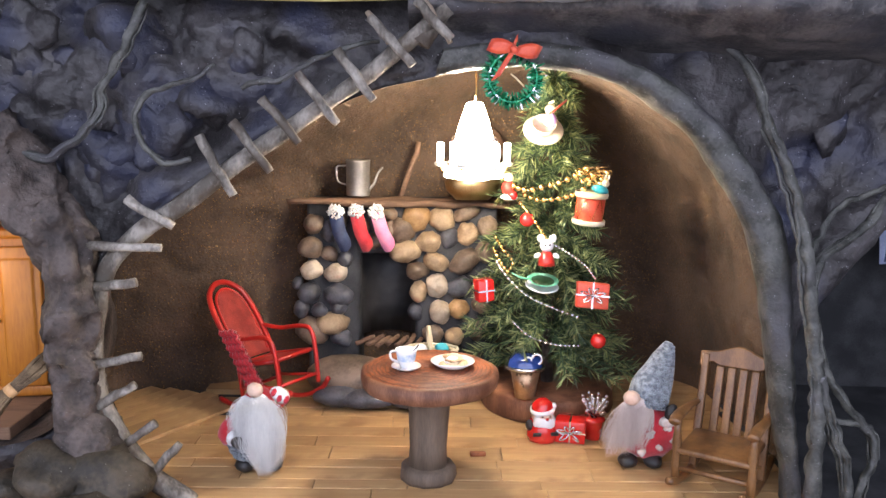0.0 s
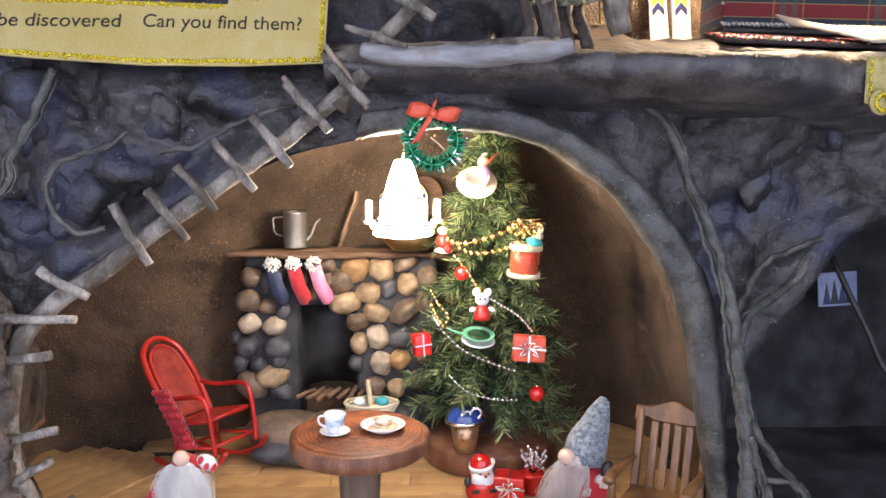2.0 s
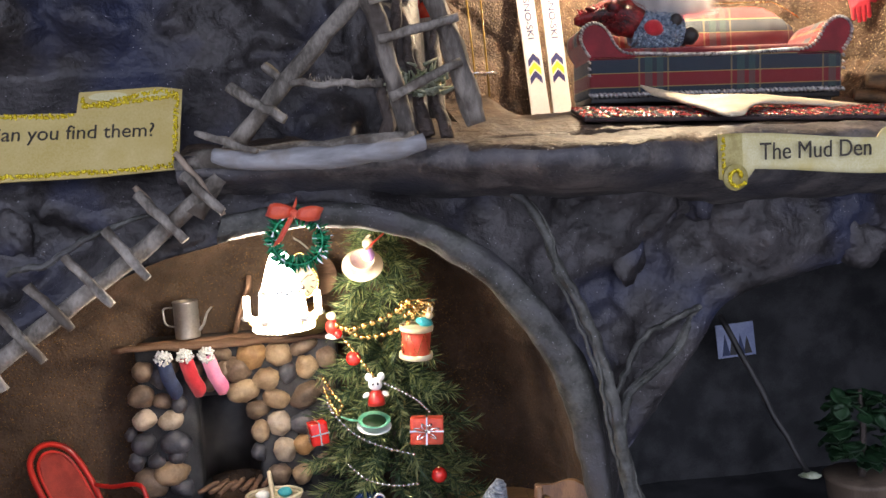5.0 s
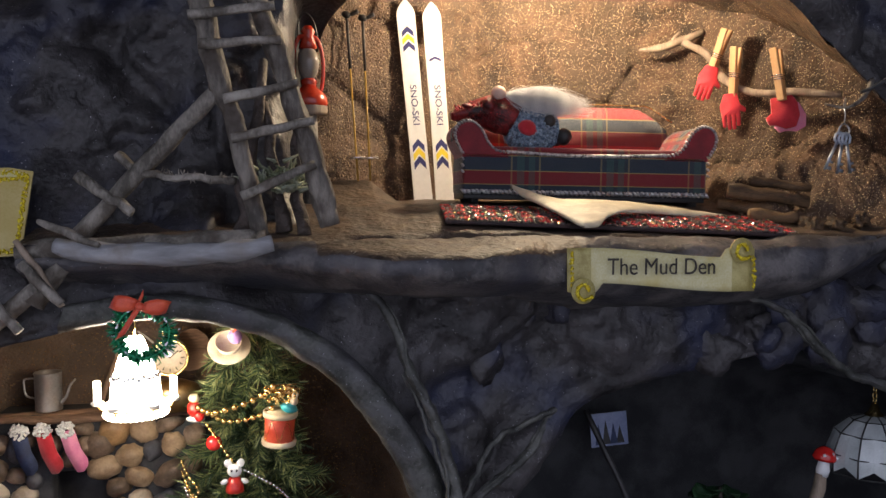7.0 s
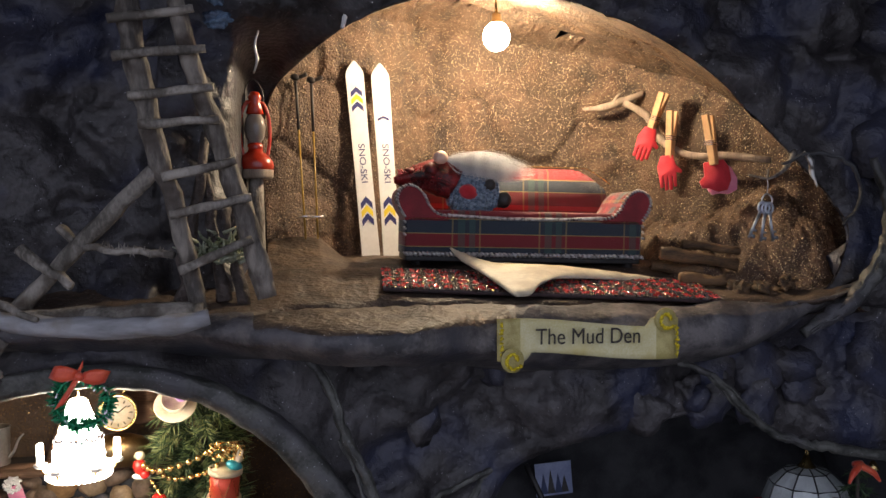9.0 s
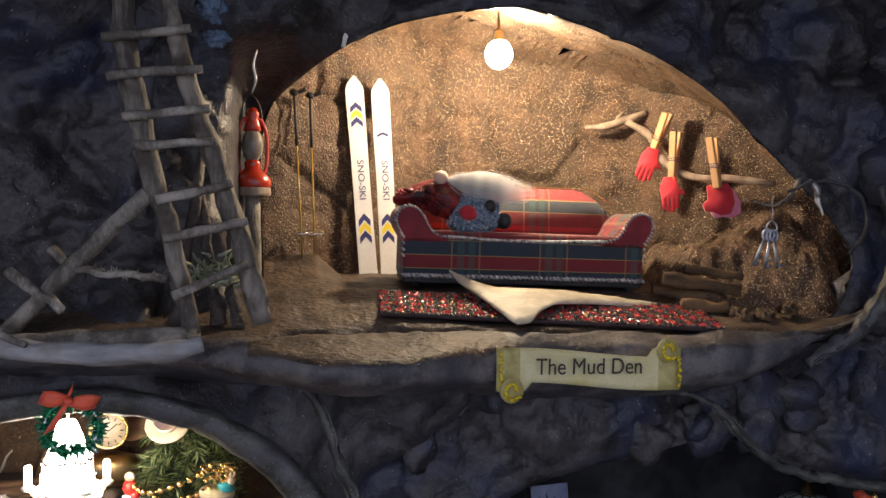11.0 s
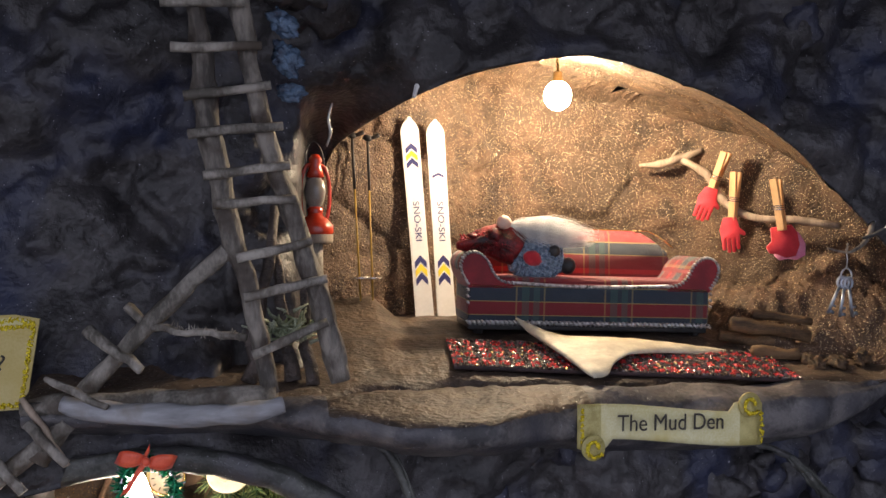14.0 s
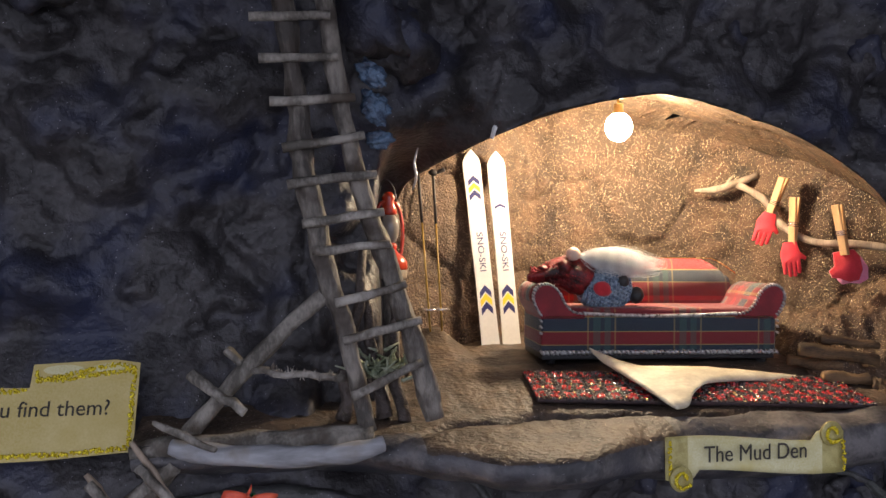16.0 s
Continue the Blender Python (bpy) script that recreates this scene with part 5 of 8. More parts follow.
    for x, y, z, r, shade in ((-0.080, 0.788, 0.022, (0.044, 0.028, 0.022), 2), (-0.032, 0.785, 0.022, (0.045, 0.032, 0.023), 2), (0.022, 0.795, 0.022, (0.036, 0.026, 0.022), 3), (-0.086, 0.766, 0.011, (0.028, 0.016, 0.011), 3), (-0.060, 0.764, 0.010, (0.034, 0.018, 0.010), 3), (-0.020, 0.762, 0.010, (0.026, 0.016, 0.010), 3)):
        bm = mesh()
        add_blob(bm, r, (x, y, z), (0, 0, rng.uniform(-15, 15)), 0.10, 1.0, rng.uniform(0, 90), 3)
        part("hearth_stone", bm, M["stone"][shade], fp, "flat dark hearth stone", world_space=True)
    for i in range(7):
        part("kindling", add_tube(mesh(), twig_points((-0.078 + 0.01 * i, 0.812 - 0.003 * (i % 3), 0.048), (-0.060 + 0.008 * i, 0.826, 0.052 + 0.002 * (i % 2)), 0.1, 4, i), 0.0025, 6, rough=0.4, seed=i), M["mantel"], fp, "reddish-brown bark kindling", world_space=True)
    bm = mesh()
    add_tube(bm, twig_points((-0.145, 0.818, 0.189), (0.070, 0.816, 0.188), 0.012, 14, 2), (0.0035, 0.0055, 0.006, 0.005, 0.004), 10, rough=0.5, squash=0.7)
    add_tube(bm, twig_points((-0.125, 0.834, 0.1885), (0.072, 0.833, 0.1885), 0.012, 14, 5), (0.005, 0.007, 0.007, 0.005), 10, rough=0.5, squash=0.6)
    part("mantel_shelf", bm, M["mantel"], fp, "rough split-twig mantel shelf", world_space=True)
    bm = mesh()
    add_tube(bm, twig_points((-0.036, 0.840, 0.190), (-0.018, 0.846, 0.245), 0.04, 6, 7), 0.0025, 8, rough=0.4)
    whole("stick", bm, M["mantel"], "dark stick leaning on the cave wall above the mantel", "stick", scale=1.0)


fireplace()


def stocking(x, z, mat, tilt, label):
    ob = thing("christmas_stocking", (x, 0.806, z), label, "stocking", "stockings on the mantel", turn=(0, tilt, 0))
    outline = [(-0.66, 0), (0.62, 0), (0.80, -1.9), (1.15, -2.9), (1.10, -3.45), (0.62, -3.95), (0.05, -3.9), (-0.20, -3.2), (-0.52, -2.0)]
    bm = mesh()
    add_prism(bm, outline, 0.2)
    bmesh.ops.bevel(bm, geom=list(bm.edges), offset=0.05, segments=2, affect="EDGES")
    part("sock", bm, M[mat], ob)
    bm = mesh()
    rng = random.Random(int(abs(x) * 1e4))
    for i in range(120):
        d = Vector((rng.gauss(0, 1), rng.gauss(0, 1), rng.gauss(0, 1))).normalized() * rng.uniform(0.5, 0.82)
        add_blob(bm, (0.13, 0.13, 0.13), (d.x, d.y * 0.6 - 0.1, d.z * 0.9 + 0.1), rough=0.6, freq=2.5, seed=i, detail=1)
    part("cuff", bm, M["white_fuzz"], ob, "white fuzzy cuff")


stocking(-0.097, 0.180, "navy", -7, "dark blue felt stocking with a white fuzzy cuff")
stocking(-0.077, 0.180, "red_cloth", -9, "red felt stocking with a white fuzzy cuff")
stocking(-0.057, 0.180, "pink_cloth", -11, "pink felt stocking with a white fuzzy cuff")


def tin_jug():
    ob = thing("watering_can", (-0.077, 0.828, 0.1945), "small dull tin watering can on the mantel", "watering can", turn=(0, 0, -10))
    part("body", add_lathe(mesh(), [(0, 0), (1.12, 0), (1.16, 0.1), (1.16, 3.3), (1.22, 3.4), (1.16, 3.5), (1.05, 3.4), (1.02, 0.3), (0, 0.3)]), M["tin"], ob)
    part("handle", add_tube(mesh(), curve_points([(-1.1, 0, 2.9), (-2.1, 0, 2.8), (-2.2, 0, 2.2), (-2.0, 0, 1.3), (-1.1, 0, 1.0)], 5), 0.09, 6), M["tin"], ob)
    part("spout", add_tube(mesh(), curve_points([(1.1, 0, 0.6), (1.6, 0, 1.2), (2.0, 0, 2.2), (2.5, 0, 2.8)], 5), (0.16, 0.08), 8), M["tin"], ob)


tin_jug()


def mantel_clock():
    ob = thing("alarm_clock", (0.034, 0.800, 0.1945), "round brass and gold clock standing on the mantel", "clock", turn=(0, 0, 4))
    bm = mesh()
    add_lathe(bm, [(0, -0.5), (1.45, -0.5), (1.62, -0.3), (1.66, 0.3), (1.5, 0.55), (1.35, 0.4), (0, 0.4)], (0, 0, 4.9), (90, 0, 0), 32)
    part("case", bm, M["brass"], ob)
    part("rim", add_tube(mesh(), [(1.56 * math.cos(a / 16 * math.pi), -0.5, 4.9 + 1.56 * math.sin(a / 16 * math.pi)) for a in range(32)], 0.15, 8, closed=True), M["gold"], ob, "gold rim")
    dial = part("dial", add_lathe(mesh(), [(0, 0), (1.4, 0), (1.4, 0.06), (0, 0.06)], (0, -0.44, 4.9), (90, 0, 0), 32), M["ivory"], ob, "cream dial")
    for i in range(12):
        a = i * math.pi / 6
        part("hour_mark", add_box(mesh(), (0.09, 0.05, 0.3), (1.1 * math.sin(a), -0.53, 4.9 + 1.1 * math.cos(a)), (0, math.degrees(a), 0)), M["ink"], dial)
    for turn, long in ((-60, 0.7), (50, 0.95)):
        a = math.radians(turn)
        part("clock_arm", add_box(mesh(), (0.09, 0.05, long), (math.sin(a) * long / 2, -0.58, 4.9 + math.cos(a) * long / 2), (0, turn, 0)), M["ink"], dial)
    part("base", add_lathe(mesh(), [(0, 0), (1.6, 0), (2.5, 0.9), (2.7, 1.7), (2.3, 2.4), (1.2, 2.8), (0, 2.9)], n=32, squash=(1, 0.55)), M["brass"], ob, "rounded brass base")
    part("loop", add_tube(mesh(), [(0.55 * math.cos(a / 8 * math.pi), 0, 6.95 + 0.55 * math.sin(a / 8 * math.pi)) for a in range(16)], 0.1, 6, closed=True), M["gold"], ob, "gold loop")


mantel_clock()


def wood_disc():
    bm = mesh()
    add_lathe(bm, [(0, -0.15), (1.75, -0.15), (1.85, 0), (1.75, 0.15), (0, 0.18)], n=36, squash=(1, 1.05))
    for v in bm.verts:
        v.co *= 1 + 0.05 * noise.noise(v.co * 0.8)
    whole("wood_disc", bm, M["mantel"], "dull brown round wooden disc leaning behind the clock", "disc", (0.048, 0.838, 0.2425), (78, 0, -6))


wood_disc()



def basket():
    ob = thing("basket", (-0.003, 0.772, 0.043), "tiny pale basket with a tall handle on the hearth", "basket")
    bm = mesh()
    for k in range(5):
        r = 1.5 + 0.12 * k
        add_tube(bm, [(r * 1.25 * math.cos(a / 12 * math.pi), r * 0.8 * math.sin(a / 12 * math.pi), 0.15 + 0.28 * k + 0.04 * math.sin(a * 2.1)) for a in range(24)], 0.16, 6, closed=True)
    add_lathe(bm, [(0, 0.02), (1.75, 0.02), (1.75, 0.14), (0, 0.14)], squash=(1, 0.7))
    part("bowl", bm, M["cream"], ob)
    part("handle", add_tube(mesh(), curve_points([(-0.2, 1.1, 0.9), (-0.35, 0.9, 2.4), (-0.3, 0, 3.4), (-0.1, -0.8, 2.4), (0, -1.1, 0.9)], 6), 0.2, 6, squash=0.5), M["cream"], ob)
    part("parcel", add_blob(mesh(), (0.7, 0.6, 0.45), (1.0, 0, 1.4), rough=0.2), M["teal"], ob, "teal wrapped parcel")
    part("parcel", add_blob(mesh(), (0.7, 0.6, 0.4), (-1.0, 0, 1.3), rough=0.2), M["white_fuzz"], ob, "white parcel")


basket()


# ---- table ----
def round_table():
    ob = thing("round_table", (-0.004, 0.610, 0.0), "round pedestal table cut from a log slice", "table")
    bm = mesh()
    add_lathe(bm, [(0, 7.35), (4.9, 7.35), (5.1, 7.5), (5.2, 8.0), (5.12, 8.5), (4.9, 8.62), (0, 8.66)], n=64)
    for v in bm.verts:
        a = math.atan2(v.co.y, v.co.x)
        k = 1 + 0.012 * math.sin(3 * a + 1) + 0.008 * math.sin(7 * a)
        v.co.x, v.co.y = v.co.x * k, v.co.y * k
    part("rim", bm, M["table_bark"], ob)
    bm = mesh()
    rings = [0.0] + [0.35 + 0.16 * i for i in range(28)]
    prof = [(4.9, 8.60)] + [(r, 8.72 + (0.06 if i % 2 else -0.05) + 0.02 * math.sin(i * 1.7)) for i, r in reversed(list(enumerate(rings)))]
    add_lathe(bm, prof, n=64)
    for v in bm.verts:
        v.co.z += 0.05 * noise.noise(v.co * 2.2)
        a = math.atan2(v.co.y, v.co.x)
        k = 1 + 0.02 * math.sin(2 * a) * (1 - v.co.xy.length / 5)
        v.co.x, v.co.y = v.co.x * k, v.co.y * k
    part("tabletop", bm, M["growth_rings"], ob, "reddish tabletop with growth rings")
    bm = mesh()
    add_lathe(bm, [(0, 0.9), (1.5, 0.9), (1.42, 2.5), (1.5, 4.5), (1.6, 6.4), (1.72, 7.3), (0, 7.38)], n=28)
    for v in bm.verts:
        k = 1 + 0.05 * noise.noise(Vector((v.co.x * 0.7, v.co.y * 0.7, v.co.z * 0.25)))
        v.co.x, v.co.y = v.co.x * k, v.co.y * k
    part("pedestal", bm, M["pedestal"], ob)
    bm = mesh()
    add_lathe(bm, [(0, 0), (2.1, 0), (2.2, 0.3), (2.15, 0.9), (1.95, 1.15), (0, 1.2)], n=11)
    part("foot", bm, M["pedestal"], ob)


round_table()


def cup_and_saucer():
    ob = thing("saucer", (-0.021, 0.604, 0.0872), "little white china saucer on the table", "saucer")
    part("dish", add_lathe(mesh(), [(0, 0), (0.6, 0), (0.7, 0.08), (1.12, 0.3), (1.1, 0.34), (0.6, 0.14), (0, 0.12)]), M["china"], ob)
    cup = thing("teacup", (-0.021, 0.604, 0.0885), "little white china teacup with blue decoration", "cup")
    part("bowl", add_lathe(mesh(), [(0, 0.0), (0.42, 0.0), (0.45, 0.12), (0.62, 0.5), (0.72, 1.1), (0.84, 1.45), (0.78, 1.45), (0.62, 1.0), (0.4, 0.25), (0, 0.2)]), M["china"], cup)
    part("band", add_lathe(mesh(), [(0.665, 0.6), (0.755, 1.15)], n=24), M["china_blue"], cup, "blue painted band")
    part("handle", add_tube(mesh(), curve_points([(-0.7, 0, 1.3), (-1.15, 0, 1.2), (-1.1, 0, 0.7), (-0.6, 0, 0.45)], 5), 0.09, 6), M["china"], cup)
    part("spoon", add_tube(mesh(), [(0.1, 0, 0.6), (0.9, 0.1, 1.75)], 0.06, 6), M["silver"], cup, "tiny silver spoon")


cup_and_saucer()


def cookie_plate():
    ob = thing("plate", (0.0135, 0.611, 0.0873), "small white china plate", "plate")
    part("dish", add_lathe(mesh(), [(0, 0), (0.9, 0), (1.1, 0.12), (1.68, 0.5), (1.64, 0.55), (1.0, 0.22), (0, 0.2)], n=32), M["china"], ob)
    rng = random.Random(5)
    for i in range(12):
        a, r = rng.uniform(0, 6.28), rng.uniform(0, 1.0)
        bm = mesh()
        pts = 10 if i % 2 else 16
        add_lathe(bm, [(0, 0), (0.5, 0), (0.54, 0.07), (0.48, 0.14), (0, 0.15)], (r * math.cos(a), r * math.sin(a), 0.24 + 0.06 * i / 2), (rng.uniform(-14, 14), rng.uniform(-14, 14), 0), pts)
        whole("cookie", bm, M[("cookie", "cream", "cookie", "white_fuzz")[i % 4]], "tiny iced cookie on the plate", "cookie", (0.0135, 0.611, 0.0873), group="cookies on the plate")


cookie_plate()


# ---- chairs ----
def wicker_rocker():
    ob = thing("rocking_chair", (-0.141, 0.756, 0.004), "glossy red wicker rocking chair with a tall rounded back", "chair", turn=(0, -14, -33))
    ob.scale = (1.06, 1.06, 1.09)
    # faces +x; back frame an arch leaning to -x
    def back(u, v):
        """u across -1..1, v up 0..1"""
        return Vector((-1.9 - 2.9 * v, 2.3 * u, 4.3 + 6.9 * v))
    frame_line = [back(-0.85, 0), back(-0.98, 0.3), back(-1.0, 0.6), back(-0.85, 0.85), back(-0.45, 0.98), back(0, 1.02), back(0.45, 0.98), back(0.85, 0.85), back(1.0, 0.6), back(0.98, 0.3), back(0.85, 0)]
    part("back_frame", add_tube(mesh(), curve_points(frame_line, 5), 0.26, 10), M["red_paint"], ob)
    inner = [back(0.72 * x, z) for x, z in ((-0.95, 0.08), (-1.05, 0.45), (-0.85, 0.8), (0, 0.93), (0.85, 0.8), (1.05, 0.45), (0.95, 0.08))]
    part("inner_frame", add_tube(mesh(), curve_points(inner, 5), 0.13, 8), M["red_paint"], ob)
    grid = []
    for j in range(15):
        v = 0.04 + 0.88 * j / 14
        half = 0.74 * min(1, math.sqrt(max(0.05, (0.97 - v) * 3.2)))
        grid.append([back(half * (i / 12 * 2 - 1), v) + Vector((0.08 * ((i + j) % 2), 0, 0)) for i in range(13)])
    part("backrest", add_sheet(mesh(), grid, thick=0.12), M["red_weave"], ob, "woven red backrest")
    grid = [[Vector((-2.0 + 4.2 * i / 12, -2.2 + 4.4 * j / 10, 4.2 + 0.06 * ((i + j) % 2))) for i in range(13)] for j in range(11)]
    part("seat", add_sheet(mesh(), grid, thick=0.25), M["red_weave"], ob, "woven red seat")
    part("seat_frame", add_tube(mesh(), [(-2.1, -2.3, 4.2), (2.3, -2.3, 4.2), (2.3, 2.3, 4.2), (-2.1, 2.3, 4.2)], 0.2, 8, closed=True), M["red_paint"], ob)
    for s in (-1, 1):
        part("armrest", add_tube(mesh(), curve_points([(-2.9, 2.3 * s, 6.9), (-1.0, 2.5 * s, 6.4), (1.6, 2.55 * s, 6.3), (2.7, 2.5 * s, 5.7), (2.7, 2.45 * s, 3.5), (2.4, 2.4 * s, 1.3)], 6), 0.2, 8), M["red_paint"], ob)
        part("leg", add_tube(mesh(), [(-2.0, 2.3 * s, 4.3), (-2.2, 2.35 * s, 0.9)], 0.2, 8), M["red_paint"], ob)
        part("rocker_rail", add_tube(mesh(), curve_points([(-5.0, 2.4 * s, 1.5), (-3.0, 2.4 * s, 0.7), (0.2, 2.4 * s, 0.25), (2.6, 2.4 * s, 0.75), (3.7, 2.4 * s, 1.6)], 6), 0.22, 8), M["red_paint"], ob)
        part("stretcher", add_tube(mesh(), [(-2.1, 2.35 * s, 2.3), (2.5, 2.4 * s, 2.0)], 0.14, 8), M["red_paint"], ob)
    for x in (-2.15, 2.5):
        part("stretcher", add_tube(mesh(), [(x, -2.35, 2.1), (x, 2.35, 2.1)], 0.16, 8), M["red_paint"], ob)
    grid = []
    for j in range(49):
        v = j / 6
        grid.append([Vector((-2.55 + 0.075 * i + 0.26 * v, -2.75 - 0.30 * abs(math.sin(i * math.pi / 5)) * abs(math.sin(j * math.pi / 6)) - 0.12 * math.sin(i / 24 * math.pi), 7.2 - 0.62 * v + 0.05 * math.sin(i * 0.7))) for i in range(25)])
    bm = add_sheet(mesh(), grid, thick=0.25)
    whole("knitted_scarf", bm, M["red_cloth"], "chunky red knitted scarf hanging over the rocking chair's arm", "scarf", (-0.142, 0.753, 0.004), (0, -14, -33), scale=0.0112)


wicker_rocker()


def wooden_rocker():
    ob = thing("rocking_chair", (0.2165, 0.600, 0.0), "honey-brown wooden rocking chair with a slatted back", "chair", turn=(0, 0, -34))
    ob.scale = (1.0, 1.02, 0.94)
    # faces -y
    W = M["honey_wood"]
    bm = mesh()
    add_box(bm, (5.4, 4.6, 0.5), (0, -0.2, 3.3), (3, 0, 0), bevel=0.18)
    part("seat", bm, W, ob)
    top = mesh()
    outline = [(-3.0, 0)] + [(-3.0 + 6.0 * i / 16, 1.15 + 0.75 * math.sin(math.pi * i / 16) ** 1.5 + 0.12 * math.cos(i * math.pi / 4)) for i in range(17)] + [(3.0, 0), (2.5, 0.25), (2.0, 0.5), (1.5, 0.25), (-1.5, 0.25), (-2.0, 0.5), (-2.5, 0.25)]
    add_prism(top, outline, 0.5, pose(0, 3.3, 8.6, -12))
    bmesh.ops.bevel(top, geom=[e for e in top.edges], offset=0.08, segments=1, affect="EDGES")
    part("top_rail", top, W, ob, smooth=False)
    for x in (-1.35, -0.45, 0.45, 1.35):
        part("back_slat", add_box(mesh(), (0.62, 0.28, 5.6), (x, 2.6, 6.1), (-13, 0, 0), bevel=0.08), W, ob)
    for s in (-1, 1):
        part("back_post", add_box(mesh(), (0.6, 0.55, 9.6), (2.55 * s, 2.45, 5.0), (-12, 0, 0), bevel=0.12), W, ob)
        part("arm_post", add_lathe(mesh(), [(0, 0.8), (0.3, 0.8), (0.34, 2.0), (0.28, 3.0), (0.36, 3.8), (0.27, 4.8), (0.3, 5.6), (0, 5.6)], (2.75 * s, -2.2, 0), n=12), W, ob)
        bm = mesh()
        add_tube(bm, curve_points([(2.75 * s, 2.5, 5.8), (2.9 * s, 0.5, 5.85), (2.85 * s, -1.8, 5.9), (2.8 * s, -2.9, 5.65)], 5), (0.3, 0.38, 0.5, 0.45), 10, squash=0.65)
        part("armrest", bm, W, ob)
        part("rocker_rail", add_tube(mesh(), curve_points([(2.6 * s, 4.8, 1.3), (2.6 * s, 2.6, 0.6), (2.6 * s, 0, 0.32), (2.6 * s, -2.4, 0.65), (2.6 * s, -4.0, 1.3)], 5), 0.32, 8), W, ob)
    for y, z in ((-2.2, 1.7), (1.6, 1.6)):
        part("stretcher", add_tube(mesh(), [(-2.6, y, z), (2.6, y, z)], 0.22, 8), W, ob)


wooden_rocker()


# ---- gnome dolls and figurines: one plain mesh each ----
def strands(bm, roots, tips, n, r, mat, seed, sag=0.3, wild=0.25):
    rng = random.Random(seed)
    for _ in range(n):
        u = rng.random()
        a, b = Vector(rng.choice(roots)), Vector(rng.choice(tips))
        c = Vector(rng.choice(tips))
        b = b.lerp(c, rng.random())
        j = Vector([rng.uniform(-1, 1) * wild for _ in range(3)])
        mid = a.lerp(b, 0.5) + j + Vector((0, -sag, 0))
        add_tube(bm, curve_points([a, mid, b + j * 0.5], 3), (r, r, r * 0.3), 4, mat, cap=False)


def gnome_front():
    bm = mesh()
    add_blob(bm, (1.75, 1.5, 1.9), (-0.2, 0.3, 2.5), rough=0.1, seed=3, mat=1)
    add_blob(bm, (0.95, 0.9, 1.2), (-1.9, 0.2, 3.1), (0, 25, 0), 0.1, seed=5, mat=2)
    for i in range(7):
        for k in range(26):
            a = 2 * math.pi * (k + 0.5 * (i % 2)) / 26
            z = 1.2 + 0.42 * i
            r = math.sqrt(max(0.1, 1 - ((z - 2.5) / 2.0) ** 2))
            add_blob(bm, (0.2, 0.17, 0.2), (-0.3 + 1.75 * r * math.cos(a), 0.2 + 1.55 * r * math.sin(a), z), rough=0.2, seed=k, mat=1, detail=1)
    add_blob(bm, (0.45, 0.4, 0.62), (-1.55, -1.15, 3.0), (0, 10, 0), 0.15, seed=6, mat=0)
    add_blob(bm, (0.8, 0.5, 0.5), (-0.8, -1.75, 2.85), (0, 15, 0), 0.1, seed=7, mat=3)
    for x in (-0.7, 1.3):
        add_blob(bm, (0.85, 1.1, 0.6), (x, -0.2, 0.58), rough=0.1, seed=x, mat=3)
    add_blob(bm, (0.62, 0.55, 0.6), (0.15, -0.6, 6.6), rough=0.08, seed=2, mat=4)
    add_blob(bm, (1.3, 1.2, 1.5), (0.2, 1.0, 4.9), rough=0.1, seed=31, mat=2)
    add_blob(bm, (0.85, 0.5, 0.6), (2.0, -0.3, 6.1), (0, 35, 0), 0.2, seed=9, mat=0)
    for x, z in ((1.55, 6.4), (2.0, 5.95), (2.5, 5.8)):
        add_blob(bm, (0.24, 0.25, 0.4), (x, -0.68, z), (0, 25, 0), 0.1, seed=x, mat=2, detail=1)
    add_blob(bm, (1.2, 0.5, 2.2), (0.4, -0.5, 4.1), rough=0.25, seed=12, mat=0)
    strands(bm, [(-0.6, -0.9, 6.3), (0.1, -1.1, 6.1), (0.9, -0.9, 6.2), (1.3, -0.7, 5.8), (-0.9, -0.8, 5.7)], [(-1.3, -1.2, 3.9), (-0.5, -1.6, 3.3), (0.5, -1.9, 1.5), (1.2, -1.7, 0.7), (1.9, -1.3, 1.5), (0.9, -1.8, 0.7), (2.1, -1.0, 3.0), (1.6, -1.5, 1.0)], 3400, 0.012, 0, 3, wild=0.9)
    whole("gnome_doll", bm, [M["beard"], M["grey_knit"], M["red_cloth"], M["black"], M["skin"]], "gnome doll with a long white beard and black boots", "doll", (-0.138, 0.622, 0.0), (0, 0, 4))


gnome_front()


